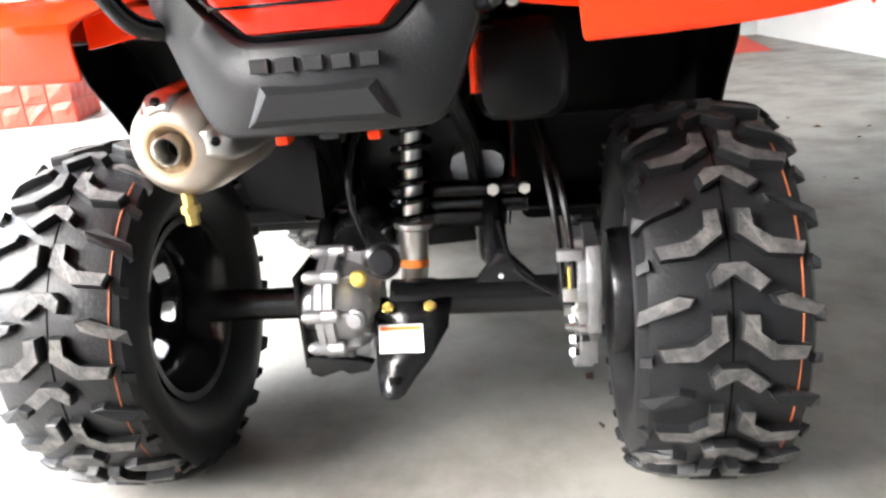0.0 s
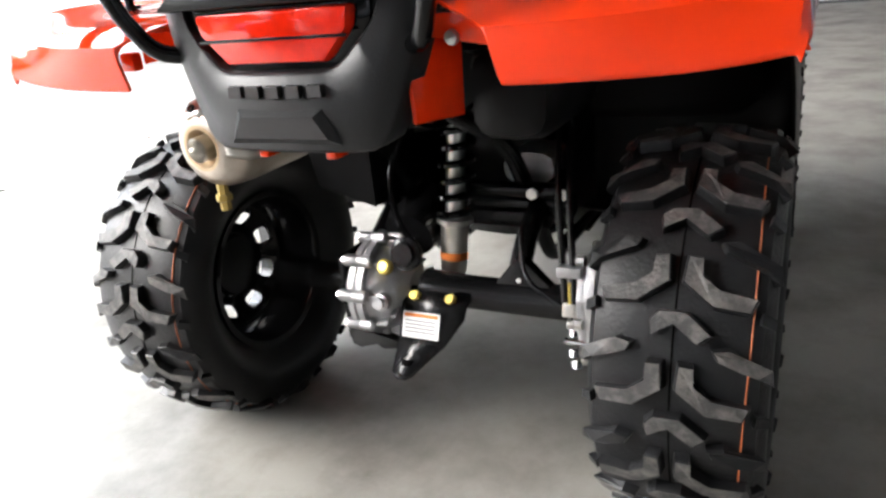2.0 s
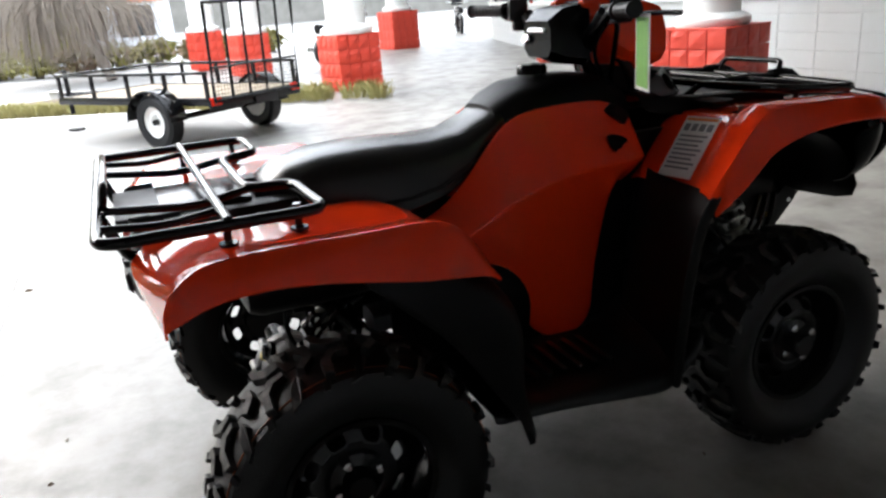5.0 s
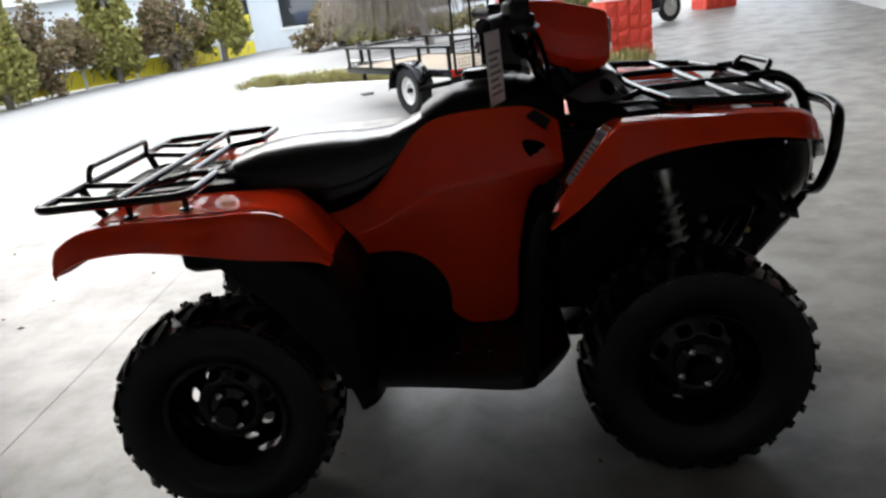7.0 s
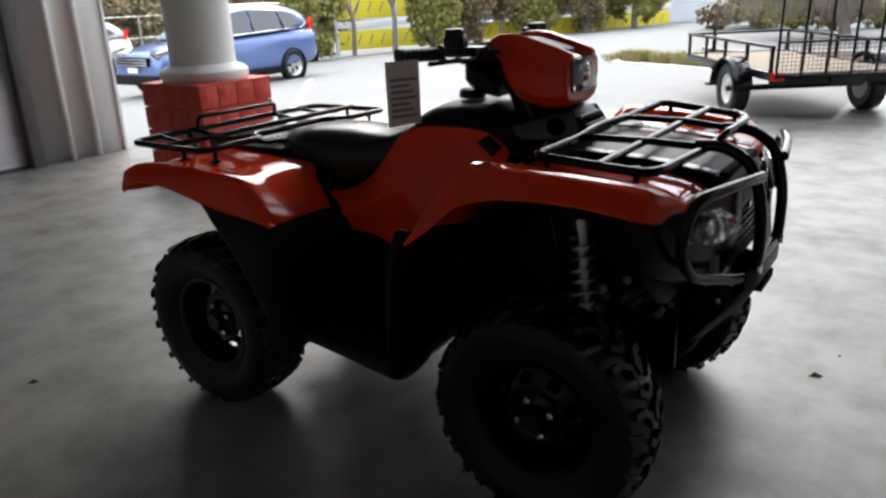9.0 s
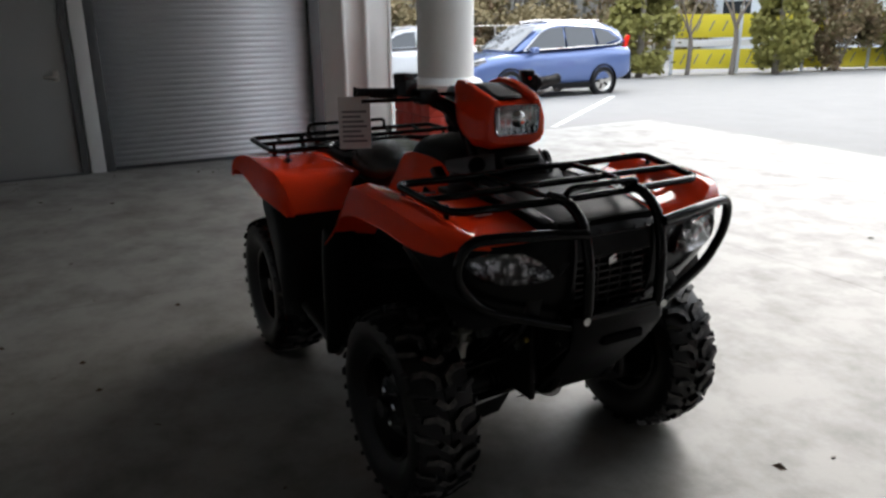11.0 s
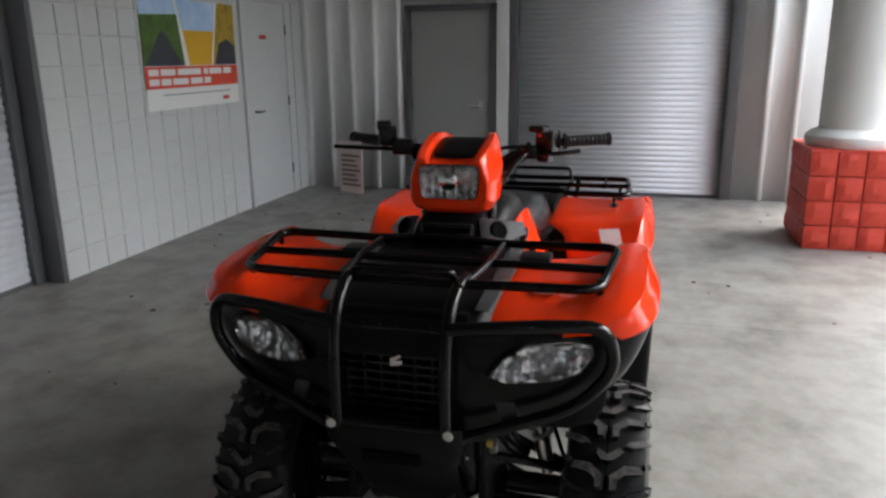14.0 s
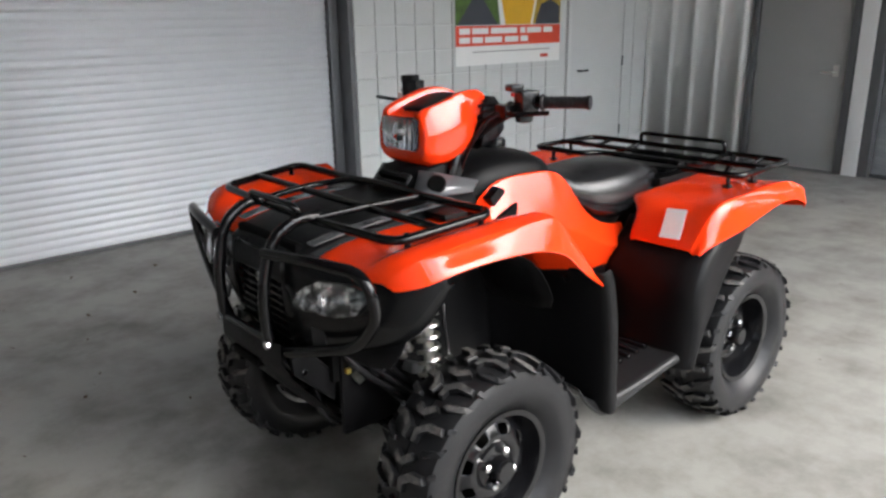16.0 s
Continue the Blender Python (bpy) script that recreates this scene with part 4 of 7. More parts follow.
gate = part("ramp_gate", tube([(-1.02, -0.6, 0.46), (-1.06, -0.6, 1.38), (-1.06, 0.6, 1.38), (-1.02, 0.6, 0.46)], 0.022, 8, True), STEELB, tr, "upright mesh ramp gate")
for k in range(1, 5):
    part("gate_bar", rod((-1.02, -0.6 + 0.24 * k, 0.46), (-1.06, -0.6 + 0.24 * k, 1.38), 0.014, 8), STEELB, gate)
part("gate_bar", rod((-1.035, -0.6, 0.78), (-1.035, 0.6, 0.78), 0.012, 8), STEELB, gate)
bm = bmesh.new()
for k in range(30):
    add_tube(bm, [(-1.03, -0.59 + 0.0407 * k, 0.47), (-1.04, -0.59 + 0.0407 * k, 0.78)], 0.0035, 3)
for k in range(9):
    add_tube(bm, [(-1.032, -0.6, 0.49 + 0.036 * k), (-1.032, 0.6, 0.49 + 0.036 * k)], 0.0035, 3)
part("mesh_panel", bm, STEELB, gate, "steel mesh", smooth=False)
part("plate_holder", cbox((-1.02, -0.1, 0.41), (0.01, 0.32, 0.1), 0.004), GREYPL, tr, "grey blank plate")
part("jack", tube([(2.3, 0, 0.2), (2.3, 0, 0.75)], 0.03, 8), STEELB, tr)
part("jack_foot", box((2.22, -0.07, -0.01), (2.38, 0.07, 0.02), 0.004), STEELB, tr)
part("coupler", cbox((2.56, 0, 0.44), (0.2, 0.1, 0.1), 0.02), STEEL, tr)


# two motorbikes far off
def motorbike(x, y, heading):
    mb = thing("motorbike", "dark parked motorbike far along the pavement", "motorbike", (x, y, 0.084), "parked motorbikes")
    mb.rotation_euler = (0, 0, radians(heading))
    for wx in (0.68, -0.68):
        w_ = part("wheel", lathe([(0, -0.03), (0.2, -0.03), (0.2, 0.03), (0, 0.03)], 20, pose(wx, 0, 0.31, 90, 0, 0)), STEEL, mb)
        part("tyre", lathe([(0.2, -0.05), (0.28, -0.055), (0.31, -0.03), (0.31, 0.03), (0.28, 0.055), (0.2, 0.05)], 24, pose(wx, 0, 0.31, 90, 0, 0), False), RUBBER, w_)
    part("engine", box((-0.25, -0.15, 0.25), (0.3, 0.15, 0.6), 0.06), STEELB, mb)
    part("tank", loft([oval(x_, 0.62, z1, w, 0, 12, 2.4) for x_, z1, w in ((-0.08, 0.76, 0.08), (0.1, 0.88, 0.15), (0.3, 0.88, 0.14), (0.42, 0.76, 0.07))]), GLOSS, mb)
    part("seat", loft([oval(x_, 0.66, z1, w, 0, 12, 2.6) for x_, z1, w in ((-0.85, 0.86, 0.08), (-0.6, 0.82, 0.14), (-0.3, 0.76, 0.14), (-0.05, 0.76, 0.1))]), SEAT, mb)
    for s in (1, -1):
        part("fork", rod((0.68, s * 0.09, 0.31), (0.46, s * 0.09, 0.95), 0.025), CHROME, mb)
        part("exhaust", tube([(0.2, s * 0.18, 0.3), (-0.3, s * 0.2, 0.26), (-0.95, s * 0.22, 0.36)], 0.045, 8, fr=0.1), CHROME, mb)
    part("handlebar", tube([(0.3, -0.4, 1.05), (0.45, -0.15, 1.02), (0.45, 0.15, 1.02), (0.3, 0.4, 1.05)], 0.015, 6, fr=0.06), CHROME, mb)
    part("windscreen", sheet([[(0.55, -0.2, 0.95), (0.62, 0, 0.95), (0.55, 0.2, 0.95)], [(0.42, -0.16, 1.35), (0.48, 0, 1.38), (0.42, 0.16, 1.35)]]), GLASS, mb)
    part("stand", rod((0, 0.1, 0.3), (-0.05, 0.28, 0.0), 0.012), STEELB, mb)


motorbike(10.5, 22.5, 70)
motorbike(3.9, 14.3, 30)

# poster on the block wall
pp = thing("poster", "large photo poster with a red text band hung on the wall", "poster", (-3.225, YB + 0.006, 1.05))
part("sheet", box((-0.64, 0.0, 0.0), (0.64, 0.004, 0.86)), PAPER, pp, "white poster sheet", smooth=False)
SKYP = material("printed_sky", (0.3, 0.5, 0.8), 0.5, vary=0.7, scale=5, other=(0.75, 0.82, 0.9))
FIELD = material("printed_field", (0.75, 0.42, 0.02), 0.5, vary=0.4, scale=12, other=(0.55, 0.28, 0.02))
LEAFP = material("printed_leaves", (0.1, 0.2, 0.03), 0.5, vary=0.9, scale=8, other=(0.02, 0.03, 0.015))
ROADP = material("printed_road", (0.05, 0.055, 0.07), 0.5, vary=0.4, scale=10)
AUTUMN = material("printed_autumn", (0.6, 0.38, 0.03), 0.5, vary=0.9, scale=9, other=(0.12, 0.1, 0.03))


def pane(name, poly, m, d=0.0048):
    part(name, prism(poly, "y", 0.003, d), m, pp, smooth=False)


# x runs against the picture's left to right
pane("printed_sky", [(0.64, 0.86), (0.22, 0.86), (0.19, 0.74), (0.64, 0.72)], SKYP)
pane("printed_leaves", [(0.64, 0.72), (0.19, 0.74), (0.13, 0.34), (0.64, 0.34)], LEAFP)
pane("printed_road", [(0.62, 0.34), (0.42, 0.6), (0.36, 0.6), (0.16, 0.34)], ROADP, 0.0054)
pane("printed_sky", [(0.19, 0.86), (-0.36, 0.86), (-0.31, 0.62), (0.13, 0.62)], SKYP)
pane("printed_field", [(0.13, 0.62), (-0.31, 0.62), (-0.245, 0.34), (0.065, 0.34)], FIELD)
pane("printed_autumn", [(-0.39, 0.86), (-0.64, 0.86), (-0.64, 0.34), (-0.275, 0.34)], AUTUMN)
pane("printed_road", [(-0.3, 0.34), (-0.38, 0.52), (-0.5, 0.56), (-0.63, 0.5), (-0.63, 0.34)], ROADP, 0.0054)
pane("text_band", [(0.64, 0.335), (-0.64, 0.335), (-0.64, 0.165), (0.64, 0.165)], material("red_print", (0.7, 0.07, 0.03), 0.5, vary=0.2, scale=10), 0.005)
for r_, z_, ws in ((0, 0.265, (0.13, 0.2, 0.34, 0.07, 0.2, 0.13)), (1, 0.19, (0.13, 0.13, 0.22, 0.18, 0.1))):
    x_ = 0.6
    for w_ in ws:
        pane("text_bar", [(x_, z_), (x_ - w_ * 0.92, z_), (x_ - w_ * 0.92, z_ + 0.05), (x_, z_ + 0.05)], PAPER, 0.0058)
        x_ -= w_ + 0.015
pane("text_bar", [(0.45, 0.11), (-0.5, 0.11), (-0.5, 0.118), (0.45, 0.118)], INK, 0.0045)
pane("text_bar", [(-0.38, 0.04), (-0.48, 0.04), (-0.48, 0.07), (-0.38, 0.07)], REDB, 0.0045)

pp.scale = (1.055, 1, 1)

# leaf litter and stains on the floor
LITTER = material("dead_leaf", (0.09, 0.055, 0.03), 0.9, vary=0.6, scale=30)
rnd = random.Random(3)
bm = bmesh.new()
for _ in range(150):
    x_, y_ = rnd.uniform(-5.2, 2.5), rnd.choice((rnd.gauss(-1.9, 0.5), rnd.uniform(-3.0, 3.5)))
    s_, a_ = rnd.uniform(0.008, 0.028), rnd.uniform(0, 6.28)
    c_ = Vector((x_, y_, 0.001))
    u_, v_ = Vector((math.cos(a_), math.sin(a_), 0.1)) * s_, Vector((-math.sin(a_), math.cos(a_), 0.15)) * s_ * 0.6
    q = [bm.verts.new(c_ - u_), bm.verts.new(c_ + v_ + Vector((0, 0, s_ * 0.3))), bm.verts.new(c_ + u_), bm.verts.new(c_ - v_)]
    bm.faces.new(q)
tagged(part("leaf_litter", bm, LITTER, None, "scattered dead leaves and crumbs on the concrete", smooth=False), category="litter", kind="stuff")

# ---- the quad bike: x forward, y to its left ----
bike = thing("quad_bike", "glossy red utility quad bike with black racks and knobbly tyres", "quad bike", (0, -0.012, 0))


def P(name, bm, m, label="", parent=None, **k):
    return part(name, bm, m, parent or bike, label, **k)


# wheels
def tyre_profile(R, W, rim):
    h = W / 2
    return [(rim, -h * 0.62), (rim + 0.012, -h * 0.74), (rim + 0.04, -h * 0.93), (R * 0.74, -h * 1.0), (R * 0.86, -h * 0.99), (R * 0.925, -h * 0.9),
            (R * 0.952, -h * 0.68), (R * 0.965, -h * 0.35), (R * 0.97, 0)]


def tyre_mesh(R, W, rim):
    half = tyre_profile(R, W, rim)
    prof = half + [(r, -h) for r, h in half[-2::-1]]
    bm = lathe(prof, 72, caps=False)
    bmesh.ops.recalc_face_normals(bm, faces=bm.faces)
    return bm


def skin_radius(R, W, w):
    """Radius and lateral place of the carcass at a distance w along the tread from its middle line."""
    pts = tyre_profile(R, W, R * 0.5)[4:][::-1]
    left = abs(w)
    for (r0, h0), (r1, h1) in zip(pts, pts[1:]):
        d = math.hypot(r1 - r0, h1 - h0)
        if left <= d:
            t = left / d
            nr, nh = abs(h1 - h0) / d, (r0 - r1) / d
            return r0 + (r1 - r0) * t, (abs(h0) + (abs(h1) - abs(h0)) * t) * (1 if w >= 0 else -1), nr, nh * (1 if w >= 0 else -1)
        left -= d
    r, h = pts[-1]
    return r, abs(h) * (1 if w >= 0 else -1), 0.1, 1.0 if w >= 0 else -1.0


def add_lug(bm, R, W, a0, outline, high, worn):
    """One rubber block: outline of (along, across) metres on the tread, raised by high, with a softened rim."""
    rings = ([], [], [])
    cu = sum(p[0] for p in outline) / len(outline)
    cw = sum(p[1] for p in outline) / len(outline)
    for u, w in outline:
        for ring, k, dz in zip(rings, (1.07, 0.985, 0.93), (-0.003, high * 0.82, high)):
            uu, ww = cu + (u - cu) * k, cw + (w - cw) * k
            r, h, nr, nh = skin_radius(R, W, ww)
            a = a0 + uu / R
            rr = r + nr * dz
            ring.append(bm.verts.new((rr * math.cos(a), rr * math.sin(a), h + nh * dz)))
    n = len(outline)
    f = bm.faces.new(rings[2])
    f.material_index = 1 if worn else 0
    for lo, hi in zip(rings, rings[1:]):
        for k in range(n):
            bm.faces.new((lo[k], lo[(k + 1) % n], hi[(k + 1) % n], hi[k]))


# tread blocks of one pitch, (along, across) in millimetres for one half
HOOK = ((52, 27), (51, 9), (85, 6), (114, 43), (117, 84), (99, 92), (93, 50), (76, 28))
CAP = ((13, 46), (-13, 15), (-12, -17), (1, -29), (19, -25), (3, 0), (26, 31))
ELBOW = ((73, 114), (49, 107), (27, 66), (31, 46), (43, 52), (54, 79), (60, 98))
STUB = ((118, 112), (112, 99), (127, 97), (133, 111))


def tread(R, W, pitches, flip):
    bm = bmesh.new()
    k0, step = W / 0.226, 2 * math.pi / pitches
    p = step * R / 134.0
    for k in range(pitches):
        a = step * k
        add_lug(bm, R, W, a, [(u * p, w * flip * k0 / 1000) for u, w in CAP], 0.016, True)
        for s in (1, -1):
            add_lug(bm, R, W, a, [(u * p, s * w * k0 / 1000) for u, w in HOOK], 0.016, True)
            add_lug(bm, R, W, a, [(u * p, s * w * k0 / 1000) for u, w in ELBOW], 0.014, k % 2 == 0)
            add_lug(bm, R, W, a, [(u * p, s * w * k0 / 1000) for u, w in STUB], 0.011, False)
    return bm


def make_wheel(x, y, R, W, rear, s):
    """The disc faces outwards: s is the sign of y."""
    m = pose(x, y, R - 0.004, 90, 0, 0)
    rim_r, h = 0.158, W / 2
    o = -s  # after the turn, local z points to -y
    bm = bmesh.new()
    prof = [(rim_r + 0.008, -h * 0.72), (rim_r + 0.008, -h * 0.66), (rim_r - 0.004, -h * 0.6), (rim_r - 0.012, -h * 0.2), (rim_r - 0.02, 0.0),
            (rim_r - 0.012, h * 0.3), (rim_r - 0.004, h * 0.6), (rim_r + 0.008, h * 0.66), (rim_r + 0.008, h * 0.72), (rim_r - 0.006, h * 0.7),
            (rim_r - 0.012, h * 0.58), (rim_r - 0.022, h * 0.2), (rim_r - 0.03, 0), (rim_r - 0.022, -h * 0.3), (rim_r - 0.008, -h * 0.68)]
    add_lathe(bm, prof + prof[:1], 48, caps=False)
    wheel = part("wheel", bm, RIM, bike, "black steel wheel with a knobbly tyre")
    wheel.matrix_local = m
    # disc with oval windows
    disc = bmesh.new()
    z0 = o * h * (0.12 if rear else 0.3)
    holes = 8
    seg = 6
    ring_r = (0.058, 0.09, 0.114, rim_r - 0.022)
    ring_z = (0.012 * o, 0.018 * o, 0.0, -0.012 * o)
    n = holes * seg
    vs = [[disc.verts.new((r * math.cos(2 * math.pi * k / n), r * math.sin(2 * math.pi * k / n), z0 + z)) for k in range(n)] for r, z in zip(ring_r, ring_z)]
    for i in range(3):
        for k in range(n):
            if i == 1 and k % seg in (1, 2, 3):
                continue
            disc.faces.new((vs[i][k], vs[i][(k + 1) % n], vs[i + 1][(k + 1) % n], vs[i + 1][k]))
    d = part("disc", disc, RIM, wheel)
    skin(d, 0.004, 1)
    hub = lathe([(0.0, 0), (0.062, 0), (0.062, 0.012), (0.034, 0.02), (0.034, 0.05), (0.028, 0.058), (0.0, 0.058)], 24, pose(0, 0, z0, 0 if o > 0 else 180, 0, 0))
    part("hub", hub, RIM, wheel)
    if not rear:
        part("brake_drum", lathe([(0, 0), (0.11, 0), (0.126, 0.01), (0.128, 0.05), (0.1, 0.07), (0, 0.07)], 32, pose(0, 0, z0 - o * 0.03, 180 if o > 0 else 0, 0, 0)), PITCH, wheel, "black brake drum")
    for k in range(4):
        a = math.pi / 2 * k + 0.4
        nut = lathe([(0.0, 0.0), (0.013, 0.0), (0.013, 0.006), (0.011, 0.022), (0.006, 0.026), (0, 0.026)], 6, pose(0.05 * math.cos(a), 0.05 * math.sin(a), z0 + o * 0.014, 0 if o > 0 else 180, 0, 0))
        part("lug_nut", nut, CHROME, wheel, "chrome wheel nut")
    t = part("tyre", tyre_mesh(R, W, rim_r + 0.006), RUBBER, wheel)
    part("tread", tread(R, W, 14 if rear else 15, -s), [RUBBER, WORN], t, "chunky bent rubber tread blocks", smooth=False)
    if rear:
        for q in (1,):
            rr, hh, nr, nh = skin_radius(R, W, q * h * 0.76)
            line = [(rr * math.cos(a) , rr * math.sin(a), hh + 0.0012 * q + 0.003 * math.sin(3 * a)) for a in (2 * math.pi * k / 96 for k in range(96))]
            part("moulding_line", tube(line, 0.0014, 5, True), LINEM, t, "thin orange line round the tread")
    seam = [((R * 0.97 + 0.0004) * math.cos(a), (R * 0.97 + 0.0004) * math.sin(a), 0.0) for a in (2 * math.pi * k / 96 for k in range(96))]
    part("moulding_seam", tube(seam, 0.0012, 4, True), PITCH, t, "thin dark seam round the tread")
    return wheel


TR, TF = 0.298, 0.298
for s in (1, -1):
    make_wheel(-0.632, s * (0.464 if s > 0 else 0.472), TR, 0.226, True, s)
    make_wheel(0.61, s * 0.464, TF, 0.2, False, s)

# rear fenders
for s in (1, -1):
    ys = [0.165, 0.19, 0.29, 0.40, 0.46, 0.515, 0.532, 0.542, 0.556, 0.569, 0.573]
    # x at the inside, x at the outside, inner z, ridge z, lower z of the outer band
    st = [(-0.957, -0.942, 0.722, 0.743, 0.744), (-0.97, -0.943, 0.755, 0.775, 0.748), (-0.977, -0.926, 0.787, 0.808, 0.755), (-0.945, -0.895, 0.808, 0.829, 0.768), (-0.885, -0.855, 0.822, 0.842, 0.782), (-0.77, -0.77, 0.822, 0.845, 0.788),
          (-0.68, -0.68, 0.82, 0.844, 0.78), (-0.56, -0.56, 0.815, 0.84, 0.756), (-0.48, -0.48, 0.812, 0.839, 0.737), (-0.425, -0.418, 0.806, 0.836, 0.726), (-0.38, -0.37, 0.788, 0.812, 0.716), (-0.34, -0.33, 0.75, 0.766, 0.706), (-0.308, -0.3, 0.71, 0.718, 0.694), (-0.29, -0.284, 0.686, 0.689, 0.676)]
    rows = []
    for i, (xi, xo, zi, zr, zl) in enumerate(st):
        zb = [zi - 0.012 if i > 4 else zi, zi, zi, zi + (zr - zi) * 0.1, zi + (zr - zi) * 0.4, zr - 0.002, zr, zr - 0.012, zr - 0.45 * (zr - zl), zl + 0.01, zl]
        yo = [y if i < 9 or y < 0.3 else y - 0.008 * (i - 8) * (y - 0.3) / 0.27 for y in ys]
        if i < 4:
            e = (0.29, 0.287, 0.282, 0.225)[i]
            yo[:3] = [e, e + 0.006, max(0.3, e + 0.02)]
            yo[4:] = [0.5, 0.552, 0.564, 0.567, 0.57, 0.572, 0.573] if i < 3 else [0.48, 0.535, 0.552, 0.558, 0.565, 0.571, 0.573]
        if i > 9:
            yo[:2] = [0.225 + 0.01 * (i - 9), 0.24 + 0.01 * (i - 9)]
        turn = [min(1.0, max(0.0, (y - 0.40) / 0.16)) for y in yo]
        wide = 0.024 * (1 - max(0, i - 7) / 9) if s < 0 else 0.0
        rows.append([(xi + (xo - xi) * k, s * (y + wide * min(1.0, max(0.0, (y - 0.38) / 0.16))), z) for k, y, z in zip(turn, yo, zb)])
    f = P("rear_fender", fold(fold(sheet(rows), rows, (6,), (), 0.9), rows, (), (2,), 0.9), RED, "glossy red plastic rear mudguard")
    skin(f, 0.005, 2)
    # inner bracket panel between the tail cover and the mudguard
    if s < 0:
        P("inner_panel", prism([(-0.94, 0.672), (-0.80, 0.655), (-0.79, 0.79), (-0.93, 0.79), (-0.945, 0.74)], "y", s * 0.163, s * 0.169, 0.002), RED, "red inner panel beside the tail cover")
    P("inner_panel", prism([(s * 0.169, 0.775), (s * 0.30, 0.755), (s * 0.30, 0.80), (s * 0.169, 0.80)], "x", -0.915, -0.905, 0.002), RED)
    P("panel_clip", lathe([(0, 0), (0.01, 0), (0.008, 0.006), (0, 0.007)], 12, pose(-0.916, s * 0.215, 0.772, 0, -90, 0)), STEEL, "bright panel clip")
    P("fender_tab", cbox((-0.85, s * 0.40, 0.752), (0.022, 0.03, 0.03), 0.006), RED)

# white warning plates
def plate(name, c0, c1, c2, thick, m, label, bars=(), parent=None):
    """A flat plate from three corners (top left, top right, bottom left); bars are (u0, u1, v0, v1, material)."""
    a, u, v = Vector(c0), Vector(c1) - Vector(c0), Vector(c2) - Vector(c0)
    n = u.cross(v).normalized() * -1

    def quad(bm, u0, u1, v0, v1, d0, d1):
        lo = [bm.verts.new(a + u * p + v * q + n * d0) for p, q in ((u0, v0), (u1, v0), (u1, v1), (u0, v1))]
        hi = [bm.verts.new(a + u * p + v * q + n * d1) for p, q in ((u0, v0), (u1, v0), (u1, v1), (u0, v1))]
        bm.faces.new(hi)
        bm.faces.new(lo[::-1])
        for k in range(4):
            bm.faces.new((lo[k], lo[(k + 1) % 4], hi[(k + 1) % 4], hi[k]))

    bm = bmesh.new()
    quad(bm, 0, 1, 0, 1, 0, thick)
    ob = part(name, bm, m, parent or bike, label, smooth=False)
    for u0, u1, v0, v1, mm in bars:
        bm = bmesh.new()
        quad(bm, u0, u1, v0, v1, thick - 0.0002, thick + 0.0006)
        part("print_bar", bm, mm, ob, smooth=False)
    return ob


text_bars = [(0.03, 0.97, 0.02, 0.07, ORANGE)] + [(0.08 + 0.23 * k, 0.24 + 0.23 * k, 0.12, 0.24, INK) for k in range(4)] + [(0.08, 0.9 - 0.07 * (k % 3), 0.31 + 0.075 * k, 0.34 + 0.075 * k, INK) for k in range(8)]
plate("warning_label", (0.441, -0.264, 0.897), (0.447, -0.378, 0.903), (0.328, -0.282, 0.76), 0.002, PAPER, "white warning label with an orange band and grey lines", text_bars)
plate("capacity_label", (-0.346, 0.442, 0.808), (-0.346, 0.367, 0.802), (-0.268, 0.468, 0.728), 0.002, PAPER, "small white rating label", [(0.1, 0.9, 0.15 + 0.2 * k, 0.24 + 0.2 * k, INK) for k in range(4)])

